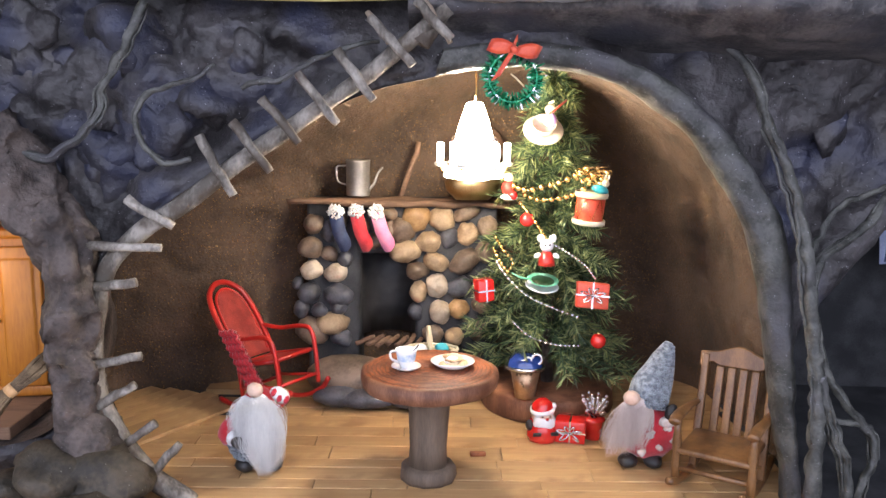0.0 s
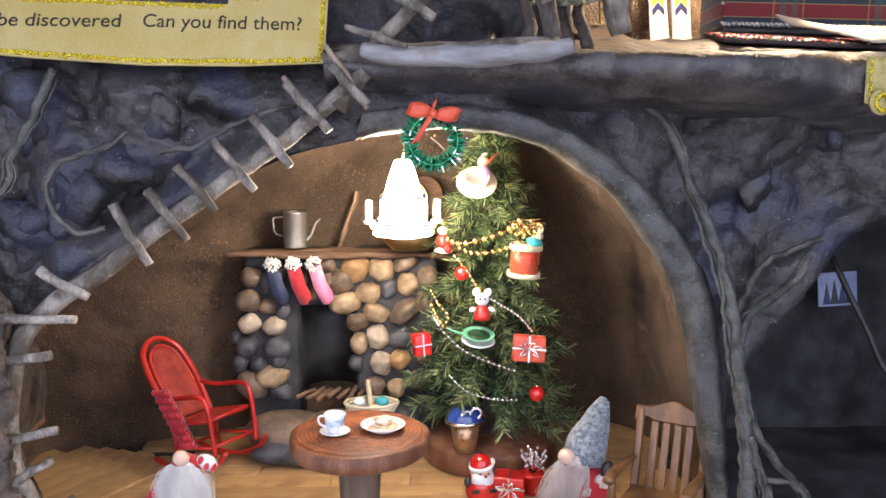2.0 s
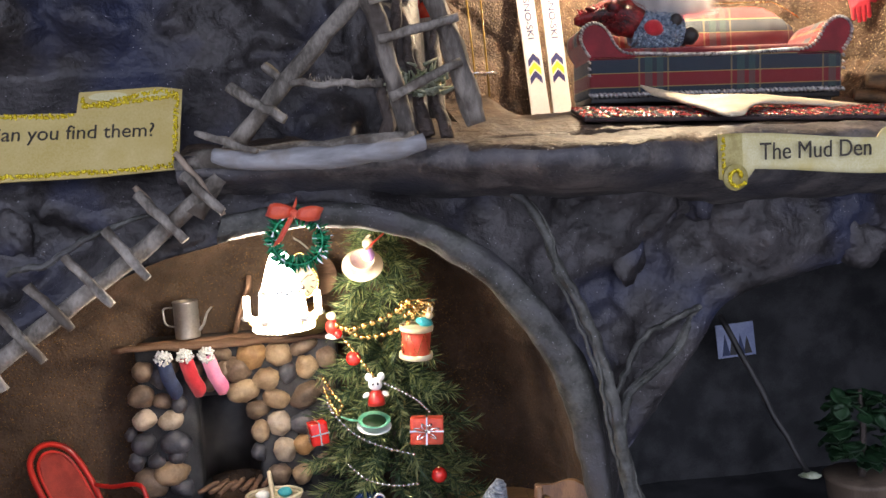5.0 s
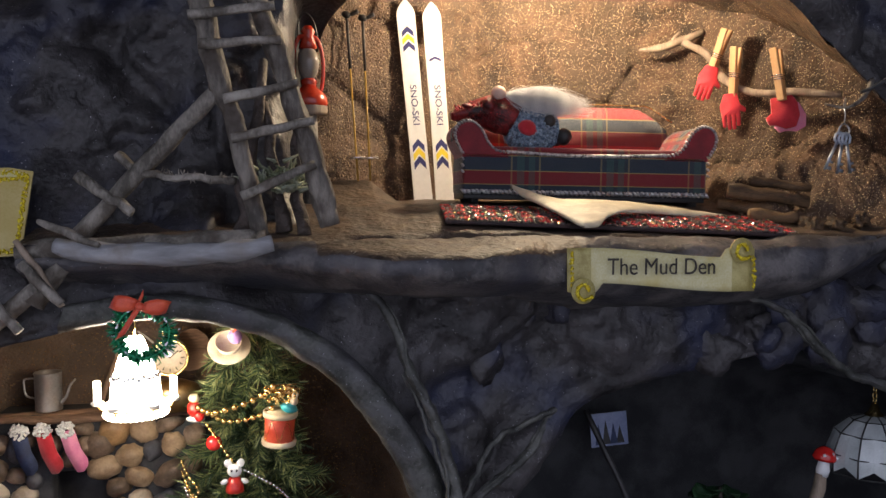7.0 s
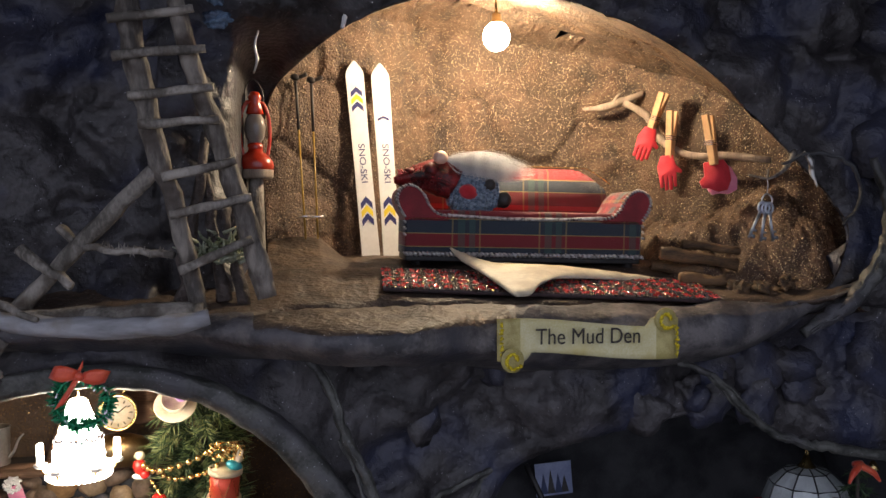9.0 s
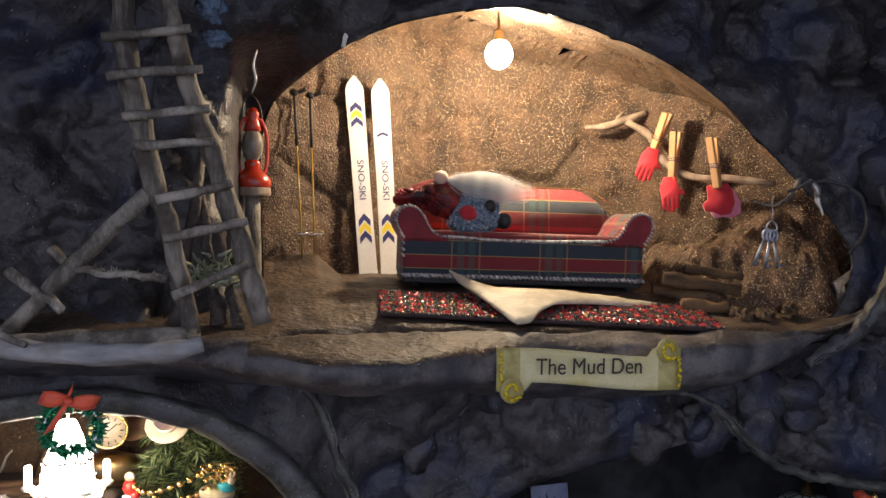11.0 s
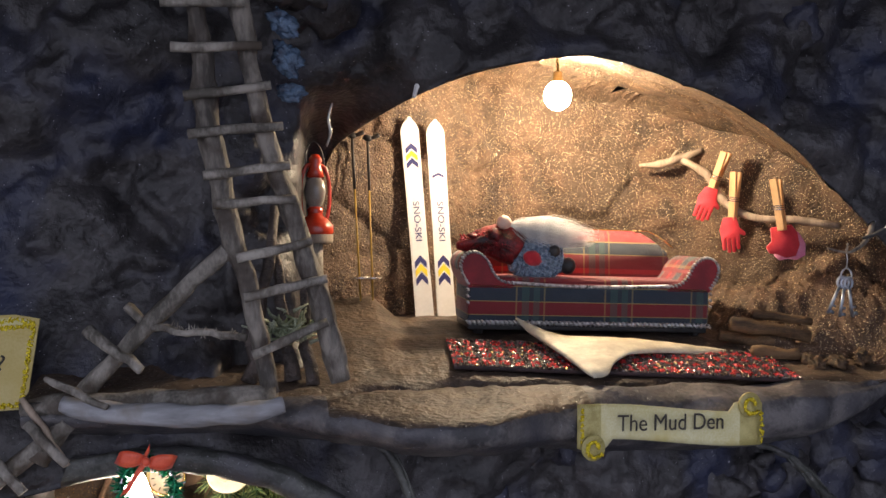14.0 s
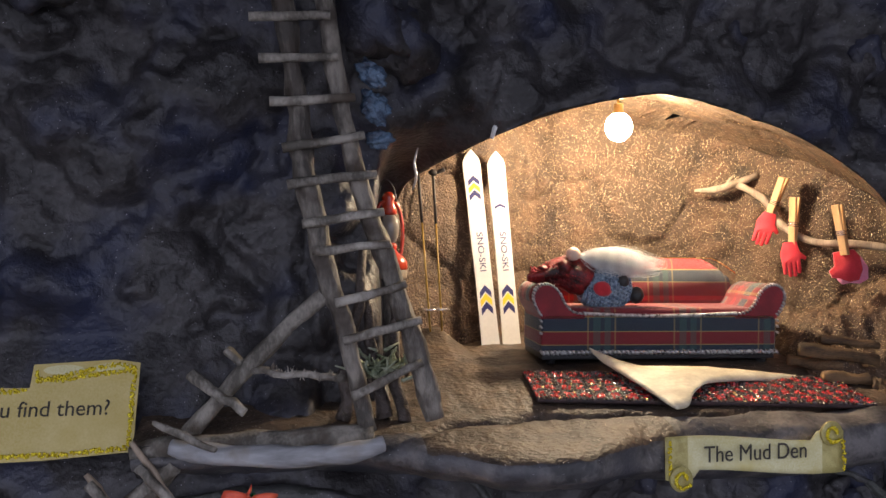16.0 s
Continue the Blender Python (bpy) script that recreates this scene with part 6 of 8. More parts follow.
def gnome_by_tree():
    bm = mesh()
    add_blob(bm, (2.4, 1.7, 2.25), (1.15, 0.1, 2.65), rough=0.08, seed=3, mat=2)
    rng = random.Random(6)
    for x, z in ((0.3, 1.5), (1.6, 1.9), (2.7, 2.4), (-0.6, 2.5), (2.2, 3.4), (0.9, 3.0)):
        for k in range(4):
            add_blob(bm, (0.24, 0.12, 0.24), (x + rng.uniform(-0.2, 0.2), -1.60 + 0.14 * (x - 0.9) ** 2, z + rng.uniform(-0.2, 0.2)), rough=0.2, seed=k, mat=0, detail=1)
    for x in (-0.6, 1.4):
        add_blob(bm, (0.8, 1.0, 0.55), (x, -0.6, 0.53), rough=0.1, seed=x, mat=3)
    hat = [(-1.5, 6.1), (-0.9, 7.4), (0.0, 8.5), (0.9, 9.4), (1.8, 10.0)]
    add_tube(bm, curve_points([(0.8, 0, 5.2), (1.0, 0, 6.4), (1.5, 0, 7.6), (2.0, 0.1, 8.9), (2.4, 0.1, 10.0)], 6), (1.4, 1.35, 1.08, 0.75, 0.3), 18, 1, rough=0.15)
    for j in range(20):
        u = j / 19
        r = 1.50 - 0.40 * u - 0.76 * u * u
        for k in range(34):
            a = 2 * math.pi * (k + 0.5 * (j % 2)) / 34
            add_blob(bm, (0.15, 0.15, 0.16), (0.85 + 1.5 * u + r * math.cos(a), r * math.sin(a), 5.2 + 4.5 * u - 0.25 * r * math.cos(a)), rough=0.3, seed=k, mat=1, detail=1)
    add_blob(bm, (0.65, 0.6, 0.6), (-0.75, -1.6, 6.0), rough=0.06, seed=2, mat=4)
    add_blob(bm, (1.0, 0.45, 0.9), (-0.2, -1.25, 5.0), (0, 30, 0), 0.25, seed=12, mat=0)
    strands(bm, [(-1.2, -1.5, 5.8), (-0.6, -1.8, 5.4), (0.3, -1.7, 5.5), (1.0, -1.4, 5.2)], [(-2.7, -1.8, 2.2), (-2.4, -2.0, 1.6), (-1.9, -2.1, 2.6), (-1.2, -2.1, 1.9), (0.2, -1.9, 2.0), (-2.9, -1.6, 2.9)], 900, 0.011, 0, 4, wild=0.6)
    add_blob(bm, (0.72, 0.5, 0.45), (2.2, -1.35, 4.0), rough=0.1, seed=22, mat=0)
    add_blob(bm, (0.48, 0.45, 0.75), (2.4, -1.45, 4.8), (0, 18, 0), rough=0.1, seed=23, mat=3)
    whole("gnome_doll", bm, [M["beard_pink"], M["grey_knit"], M["red_cloth"], M["black"], M["skin"]], "gnome doll in a grey knitted hat and spotted red coat", "doll", (0.160, 0.640, 0.0), (0, 0, 0))


gnome_by_tree()


def santa():
    bm = mesh()
    add_lathe(bm, [(0, 0), (1.25, 0.02), (1.35, 0.4), (1.3, 1.1), (1.05, 1.8), (0, 1.9)], n=20, mat=2)
    add_blob(bm, (1.0, 0.9, 0.85), (0, -0.1, 2.1), rough=0.05, mat=4)
    add_blob(bm, (1.08, 0.75, 1.0), (0.05, -0.5, 1.65), rough=0.12, seed=4, mat=0)
    add_lathe(bm, [(0, 0), (1.05, 0), (1.1, 0.2), (1.05, 0.4), (0, 0.42)], (0, 0, 2.45), (6, -8, 0), 20, mat=0)
    add_lathe(bm, [(0.95, 0.35), (0.85, 0.8), (0.45, 1.15), (0, 1.25)], (0, 0, 2.45), (6, -8, 0), 20, mat=2)
    add_blob(bm, (0.62, 0.3, 0.34), (0.08, -0.85, 2.25), rough=0.05, mat=4)
    add_blob(bm, (0.3,) * 3, (0.85, -0.2, 3.0), rough=0.1, mat=0)
    add_blob(bm, (0.16,) * 3, (0.1, -1.2, 2.15), rough=0.0, mat=2, detail=1)
    for x in (-0.3, 0.35):
        add_blob(bm, (0.09,) * 3, (x, -1.1, 2.35), rough=0.0, mat=3, detail=1)
    add_blob(bm, (0.35, 0.4, 0.5), (-1.2, -0.3, 1.4), rough=0.1, mat=3)
    add_box(bm, (2.2, 0.1, 0.3), (0, -1.2, 0.85), mat=3)
    whole("santa_figurine", bm, [M["china"], M["china"], M["red_gloss"], M["black"], M["skin"]], "small glazed red and white Christmas figurine on the floor", "figurine", (0.093, 0.690, 0.0), (0, 0, 8))


santa()


def gift(name_label, place, turn, size, ribbon="silver", mat="red_gloss", group="gifts", bow=True):
    ob = thing("gift_box", place, name_label, "gift box", group, turn=turn)
    w, d, h = size
    part("box", add_box(mesh(), size, (0, 0, h / 2), bevel=0.12), M[mat], ob)
    part("ribbon", add_box(mesh(), (0.13, d + 0.08, h + 0.06), (0, 0, h / 2)), M[ribbon], ob, "silver ribbon", smooth=False)
    part("ribbon", add_box(mesh(), (w + 0.08, d + 0.08, 0.13), (0, 0, h * 0.5)), M[ribbon], ob, "silver ribbon", smooth=False)
    if bow:
        f = -d / 2 - 0.1
        for a, r in ((15, 1.0), (165, 1.0), (215, 0.9), (-35, 0.9), (60, 0.7), (120, 0.7)):
            c, e = math.cos(math.radians(a)), math.sin(math.radians(a))
            part("bow_loop", add_tube(mesh(), curve_points([(0, f, h / 2), (0.6 * r * c - 0.15 * e, f - 0.3, h / 2 + 0.6 * r * e + 0.15 * c), (1.1 * r * c, f - 0.25, h / 2 + 1.1 * r * e), (0.5 * r * c + 0.15 * e, f - 0.1, h / 2 + 0.5 * r * e - 0.15 * c)], 4), 0.06, 5), M[ribbon], ob, "silver cord loop")
    return ob


gift("small red foil gift with a silver bow on the floor", (0.1175, 0.690, 0.0), (0, 0, -14), (2.6, 2.2, 1.9), "silver")


def sprig_pot():
    ob = thing("plant_pot", (0.137, 0.693, 0.0), "tiny red pot holding a silvery sprig", "pot")
    part("pot", add_lathe(mesh(), [(0, 0), (0.7, 0), (0.95, 1.6), (1.05, 1.7), (0.95, 1.9), (0, 1.8)]), M["red_gloss"], ob)
    bm = mesh()
    rng = random.Random(3)
    for i in range(26):
        a = rng.uniform(0, 6.28)
        r, h = rng.uniform(0.3, 1.2), rng.uniform(0.8, 2.2)
        add_tube(bm, [(0, 0, 1.7), (r * math.cos(a), r * math.sin(a), 1.7 + h)], 0.05, 4)
        add_blob(bm, (0.16,) * 3, (r * math.cos(a), r * math.sin(a), 1.7 + h), detail=1)
    part("sprig", bm, M["silver"], ob, "frosted silver sprig")


sprig_pot()

bm = mesh()
add_box(bm, (1.3, 0.5, 0.35), (0, 0, 0.18), (0, 4, 0), bevel=0.08)
whole("wood_chip", bm, M["table_top"], "loose reddish bark chip on the floor", "chip", (0.036, 0.652, 0.0), (0, 0, 12))


# ---- Christmas tree and what hangs on it ----
TREE = (0.108, 0.782)


def tree_radius(z):
    """Spread in metres at a height in metres."""
    return max(0.012, 0.082 * (1 - (z - 0.035) / 0.30) ** 0.85) if z > 0.035 else 0.06


def christmas_tree():
    ob = thing("christmas_tree", (TREE[0], TREE[1], 0.0), "artificial green Christmas tree standing on a sawn log", "Christmas tree")
    bm = mesh()
    add_lathe(bm, [(0, 0), (6.1, 0), (6.3, 0.3), (6.3, 1.9), (6.1, 2.2), (0, 2.25)], n=40)
    for v in bm.verts:
        k = 1 + 0.02 * noise.noise(v.co * 0.6)
        v.co.x, v.co.y = v.co.x * k, v.co.y * k
    part("log_base", bm, M["table_bark"], ob, "sawn log slice base")
    part("trunk", add_tube(mesh(), [(0, 0, 2.2), (0.1, 0, 12), (0, 0.1, 22), (0, 0, 31.5)], (0.6, 0.45, 0.3, 0.12), 10), M["bark"], ob)
    rng = random.Random(21)
    for layer in range(17):
        z = 4.2 + layer * 1.62
        reach = tree_radius(z / 100) * 100
        count = max(5, int(15 - layer * 0.6))
        for i in range(count):
            a = 2 * math.pi * (i + rng.uniform(-0.25, 0.25)) / count + layer * 0.7
            if math.sin(a) > 0.55 or (layer < 3 and -2.6 < math.atan2(math.sin(a), math.cos(a)) < -1.5 and layer < 2):
                continue
            r = reach * rng.uniform(0.55, 1.18)
            droop = rng.uniform(-0.25, 0.12) * r
            ax = [Vector((0, 0, z + 0.6)), Vector((0.5 * r * math.cos(a), 0.5 * r * math.sin(a), z + 0.7 + droop * 0.2)), Vector((r * math.cos(a), r * math.sin(a), z + droop))]
            line = curve_points(ax, 7)
            bm = mesh()
            add_tube(bm, line, (0.12, 0.06), 5, 0)
            for k, p in enumerate(line):
                if k < 2:
                    continue
                d = (line[min(k + 1, len(line) - 1)] - line[k - 1]).normalized()
                side = d.cross(Vector((0, 0, 1))).normalized()
                upv = side.cross(d)
                for q in range(13):
                    b = rng.uniform(0, 6.28)
                    out = (side * math.cos(b) + upv * math.sin(b)) * rng.uniform(0.75, 1.25) + d * rng.uniform(0.6, 1.3)
                    s = p + d * rng.uniform(-0.4, 0.4)
                    e = s + out * rng.uniform(0.75, 1.2)
                    w = out.cross(Vector((rng.uniform(-1, 1), rng.uniform(-1, 1), rng.uniform(-1, 1)))).normalized() * 0.05
                    m1 = s.lerp(e, 0.6)
                    vs = [bm.verts.new(c) for c in (s - w * 0.6, s + w * 0.6, m1 + w, e, m1 - w)]
                    f = bm.faces.new(vs)
                    # paler needles increase towards the tip, its lit look put into the colour
                    f.material_index = 1 if rng.random() < 0.16 + 0.03 * k else 0
            part("branch", bm, [M["needle"], M["needle_pale"]], ob, smooth=False)
    return ob


christmas_tree()


def strand(points, r, mat, label, seed=0):
    """A bead garland."""
    ob = thing("bead_garland", points[0], label, "garland", "garlands on the tree")
    line = curve_points(points, 10)
    part("thread", add_tube(mesh(), line, 0.0003, 4), M[mat], ob, world_space=True)
    total, last = 0, line[0]
    ball = finish(add_blob(mesh(), (r, r, r), rough=0.0, detail=2), "bead", M[mat])
    for p in line:
        total += (p - last).length
        last = p
        if total > r * 2.15:
            total = 0
            bead = new("bead", ball)
            bead.parent = ob
            bead.matrix_basis = pose(*(p - Vector(points[0])))


strand([(0.062, 0.728, 0.216), (0.076, 0.714, 0.212), (0.094, 0.710, 0.216), (0.112, 0.712, 0.222), (0.128, 0.716, 0.232)], 0.0027, "gold", "gold bead garland draped on the tree")
strand([(0.050, 0.728, 0.172), (0.058, 0.716, 0.160), (0.066, 0.710, 0.150), (0.060, 0.712, 0.140)], 0.0016, "gold", "gold bead garland draped on the tree")
strand([(0.066, 0.716, 0.098), (0.082, 0.706, 0.086), (0.104, 0.702, 0.080), (0.124, 0.706, 0.078)], 0.0013, "silver", "silver bead garland draped on the tree")
strand([(0.072, 0.735, 0.208), (0.088, 0.720, 0.203), (0.108, 0.714, 0.206), (0.125, 0.716, 0.213), (0.140, 0.722, 0.230)], 0.0024, "gold", "gold bead garland draped on the tree")
strand([(0.070, 0.728, 0.202), (0.082, 0.716, 0.188), (0.090, 0.712, 0.176), (0.096, 0.711, 0.168)], 0.0018, "gold", "gold bead garland draped on the tree")
strand([(0.100, 0.711, 0.166), (0.114, 0.710, 0.158), (0.128, 0.712, 0.148), (0.138, 0.716, 0.136)], 0.0014, "silver", "silver bead garland draped on the tree")
strand([(0.052, 0.730, 0.150), (0.060, 0.718, 0.138), (0.078, 0.708, 0.122), (0.100, 0.704, 0.112), (0.122, 0.705, 0.104)], 0.0014, "silver", "silver bead garland draped on the tree")
strand([(0.050, 0.735, 0.160), (0.056, 0.726, 0.148), (0.062, 0.718, 0.140)], 0.0019, "gold", "gold bead garland draped on the tree")


def bead_tuft():
    """A bunched end of the gold garland."""
    ob = thing("bead_garland", (0.133, 0.718, 0.222), "bunched gold beads and wire at the garland's end", "garland", "garlands on the tree")
    rng = random.Random(17)
    for k in range(4):
        a = [Vector((rng.uniform(-1.4, 1.4), rng.uniform(-0.7, 0.4), rng.uniform(-0.5, 1.0))) for _ in range(5)]
        part("thread", add_tube(mesh(), curve_points(a, 5), 0.05, 5), M["gold"], ob)
    ball = finish(add_blob(mesh(), (0.0021, 0.0021, 0.0021), rough=0.0, detail=2), "bead", M["gold"])
    for k in range(26):
        bead = new("bead", ball)
        bead.parent = ob
        bead.matrix_basis = pose(rng.uniform(-0.014, 0.013), rng.uniform(-0.007, 0.003), rng.uniform(-0.005, 0.009))


bead_tuft()


def bauble(place, r):
    ob = thing("bauble", place, "glossy red ball ornament hanging on the tree", "ornament", "red balls on the tree")
    part("ball", add_blob(mesh(), (r, r, r), rough=0.0, detail=3), M["red_gloss"], ob, scale=1.0)
    part("cap", add_lathe(mesh(), [(0.0016, r * 0.95), (0.0016, r * 1.2), (0, r * 1.2)], n=10), M["gold"], ob, "gold cap", scale=1.0)


bauble((0.078, 0.719, 0.186), 0.0064)
bauble((0.143, 0.716, 0.080), 0.0068)
bauble((0.066, 0.728, 0.206), 0.0042)

gift("red foil gift ornament with a silver bow on the tree", (0.134, 0.708, 0.1115), (-8, 3, -6), (2.75, 1.6, 2.2), "silver", "drum_red", "gift ornaments")
gift("red foil gift ornament hanging on the tree", (0.0435, 0.735, 0.111), (0, -4, 20), (1.5, 1.4, 1.95), "silver", "red_gloss", "gift ornaments", False)


def drum():
    ob = thing("drum_ornament", (0.130, 0.716, 0.1835), "toy red drum ornament with cream rims", "ornament", turn=(4, 4, 0))
    part("shell", add_lathe(mesh(), [(0, 0.1), (1.22, 0.1), (1.22, 2.6), (0, 2.6)], n=28), M["drum_red"], ob)
    for z in (0.0, 2.35):
        part("hoop", add_lathe(mesh(), [(1.2, z), (1.4, z), (1.42, z + 0.2), (1.4, z + 0.4), (1.2, z + 0.4)], n=28), M["cream"], ob, "cream hoop")
    part("drum_skin", add_lathe(mesh(), [(0, 2.66), (1.2, 2.66), (1.2, 2.72), (0, 2.74)], n=28), M["cream"], ob)
    part("cord", add_tube(mesh(), [(1.24 * math.cos(a * 0.524), 1.24 * math.sin(a * 0.524), 0.4 if a % 2 else 2.35) for a in range(12)], 0.05, 5, closed=True), M["gold"], ob, "gold cord")
    bm = mesh()
    add_blob(bm, (0.75, 0.6, 0.42), (0.7, 0, 3.0), (0, 12, 0), rough=0.15, mat=0)
    add_blob(bm, (0.34, 0.32, 0.34), (1.05, 0, 3.55), rough=0.05, mat=1)
    for x in (0.95, 1.25):
        add_blob(bm, (0.12, 0.1, 0.38), (x, 0, 4.0), (0, 12, 0), rough=0.05, mat=1, detail=1)
    whole("rabbit_figurine", bm, [M["teal"], M["ivory"]], "tiny pale figurine in a teal coat on the drum", "figurine", (0.130, 0.716, 0.1835), (4, 4, 0))


drum()


def cup_ornament():
    ob = thing("teacup_ornament", (0.091, 0.735, 0.259), "white teacup ornament tilted near the tree's tip", "ornament", turn=(46, -8, 8))
    part("saucer", add_lathe(mesh(), [(0, 0), (1.0, 0), (1.3, 0.15), (1.75, 0.45), (1.7, 0.52), (1.0, 0.2), (0, 0.2)], n=28), M["ivory"], ob)
    part("cup", add_lathe(mesh(), [(0, 0.2), (0.6, 0.2), (0.95, 0.7), (1.1, 1.3), (1.02, 1.3), (0.8, 0.7), (0, 0.5)], n=24), M["ivory"], ob)
    bm = mesh()
    add_blob(bm, (0.6, 0.6, 0.7), (0.6, 0.3, 1.3), rough=0.1, mat=0)
    add_blob(bm, (0.5, 0.5, 0.5), (0.8, 1.1, 1.7), rough=0.05, mat=1)
    add_blob(bm, (0.15, 0.15, 0.6), (1.0, 1.7, 1.9), (30, 20, 0), rough=0.05, mat=1, detail=1)
    add_tube(bm, [(0.4, 0.3, 2.0), (2.3, 1.6, 2.0)], 0.11, 6, 2)
    whole("mouse_figurine", bm, [M["plum"], M["ivory"], M["ribbon"]], "tiny white figurine in purple sitting in the teacup", "figurine", (0.091, 0.735, 0.259), (46, -8, 8))


cup_ornament()


def small_figures():
    bm = mesh()
    add_lathe(bm, [(0, 0), (0.75, 0), (0.7, 0.4), (0.45, 1.1), (0, 1.3)], n=16, mat=0)
    add_blob(bm, (0.62, 0.5, 0.58), (0, 0, 1.7), rough=0.05, mat=1)
    for s in (-1, 1):
        add_blob(bm, (0.33, 0.14, 0.38), (0.5 * s, 0, 2.3), (0, 20 * s, 0), rough=0.05, mat=1)
        add_blob(bm, (0.35, 0.25, 0.22), (0.8 * s, -0.1, 0.85), (0, 30 * s, 0), rough=0.1, mat=1)
        add_blob(bm, (0.09, 0.08, 0.13), (0.2 * s, -0.46, 1.8), rough=0, mat=2, detail=1)
    whole("mouse_ornament", bm, [M["red_paint"], M["china"], M["black"]], "small white figure in a red coat hanging on the tree", "ornament", (0.0945, 0.710, 0.148))
    ob = thing("saucer_ornament", (0.091, 0.708, 0.128), "white and green dish ornament on the tree", "ornament", turn=(14, 4, 0))
    ob.scale = (0.88, 0.88, 0.88)
    part("dish", add_lathe(mesh(), [(0, 0), (1.2, 0), (1.65, 0.3), (1.6, 0.38), (1.1, 0.15), (0, 0.15)], n=28), M["china"], ob)
    part("dish", add_lathe(mesh(), [(0, 0.7), (1.0, 0.65), (1.55, 0.95), (1.5, 1.02), (1.0, 0.8), (0, 0.8)], n=28), M["green_paint"], ob, "green upper dish")
    part("well", add_lathe(mesh(), [(0, 0.83), (1.12, 0.86), (1.1, 0.9), (0, 0.88)], n=28), M["leaf"], ob, "dark glossy middle of the dish")
    part("handle", add_tube(mesh(), curve_points([(-1.3, 0, 0.9), (-2.2, -0.2, 1.1), (-3.1, -0.2, 1.5)], 4), (0.12, 0.2, 0.12), 6, squash=0.5), M["green_paint"], ob)
    bm = mesh()
    add_blob(bm, (0.6, 0.6, 0.7), (0, 0, 0), rough=0.1, mat=0)
    add_blob(bm, (0.45, 0.45, 0.4), (0, 0, 0.9), rough=0.1, mat=1)
    add_blob(bm, (0.8, 0.5, 0.3), (0.1, 0, -0.8), rough=0.1, mat=2)
    whole("doll_ornament", bm, [M["red_paint"], M["cream"], M["china"]], "small red and white doll ornament on the tree", "ornament", (0.062, 0.730, 0.212))
    pot = thing("bucket_ornament", (0.082, 0.7325, 0.0225), "small copper bucket standing on the log base", "bucket", turn=(-4, 0, 0))
    part("pail", add_lathe(mesh(), [(0, 0), (0.9, 0), (1.35, 2.6), (1.27, 2.6), (0.85, 0.2), (0, 0.2)], n=24), M["terracotta"], pot)
    part("rim", add_lathe(mesh(), [(1.3, 2.5), (1.75, 2.6), (1.85, 2.8), (1.75, 2.95), (1.3, 2.8)], n=28), M["silver"], pot, "silver rim")
    part("lid", add_lathe(mesh(), [(1.65, 2.9), (1.5, 3.5), (1.0, 4.0), (0, 4.2)], n=28), M["blue_gloss"], pot, "glossy dark blue domed lid")
    part("ring", add_tube(mesh(), [(0.9 + 0.45 * math.cos(a * 0.4), -1.0, 3.7 + 0.45 * math.sin(a * 0.4)) for a in range(16)], 0.16, 8, closed=True), M["silver"], pot, "silver ring")
    part("badge", add_tube(mesh(), [(0.1 + 0.28 * math.cos(a * 0.4), -1.25, 3.7 + 0.22 * math.sin(a * 0.4)) for a in range(16)], 0.09, 6, closed=True), M["china"], pot, "white ring mark")


small_figures()


def wreath():
    ob = thing("wreath", (0.0505, 0.579, 0.2815), "green tinsel wreath with a red bow at the arch", "wreath")
    bm = mesh()
    rng = random.Random(9)
    add_tube(bm, [(1.62 * math.cos(a / 16 * math.pi), 0, 1.8 + 1.62 * math.sin(a / 16 * math.pi)) for a in range(32)], 0.12, 6, closed=True)
    for i in range(1050):
        a, b = rng.uniform(0, 6.283), rng.uniform(0, 6.283)
        c = Vector((1.62 * math.cos(a), 0, 1.8 + 1.62 * math.sin(a)))
        d = Vector((math.cos(a) * math.cos(b), math.sin(b), math.sin(a) * math.cos(b))) * rng.uniform(0.3, 0.72)
        w = Vector((-math.sin(a), 0, math.cos(a))) * 0.05
        vs = [bm.verts.new(p) for p in (c - w, c + w, c + d + w * 0.6, c + d - w * 0.6)]
        bm.faces.new(vs)
    for f in bm.faces:
        f.material_index = 1 if rng.random() < 0.09 and len(f.verts) == 4 else 0
    tagged(part("tinsel_ring", bm, [M["tinsel"], M["silver"]], ob, smooth=False), kind="stuff")
    bow = mesh()
    for s in (-1, 1):
        add_sheet(bow, [[Vector((s * x + 0.18 * z, -0.6 - 0.25 * math.sin(x * 1.8), 3.6 + z * (0.2 + 0.3 * math.sin(x * 1.5)) + (0.18 if s < 0 else -0.10) * x)) for z in (-1, -0.3, 0.3, 1)] for x in (0.1, 0.5, 0.9, 1.3, 1.7)], thick=0.05)
    add_sheet(bow, [[Vector((-0.1 - 0.28 * k + 0.3 * z, -0.7 - 0.06 * k, 3.5 - 0.45 * k + 0.18 * z)) for z in (-1, 0, 1)] for k in range(5)], thick=0.05)
    add_sheet(bow, [[Vector((-0.15 + 0.18 * k, -0.6, 3.7 + 0.35 * k + 0.22 * z)) for z in (-1, 0, 1)] for k in range(3)], thick=0.05)
    add_blob(bow, (0.3, 0.25, 0.3), (0, -0.72, 3.55), rough=0.1)
    part("bow", bow, M["ribbon"], ob, "red ribbon bow")
    part("bow_wire", add_tube(mesh(), curve_points([(-0.2, -0.7, 2.0), (0.2, -0.6, 1.7), (0.7, -0.5, 1.2)], 4), 0.06, 5), M["cream"], ob, "pale wire")


wreath()


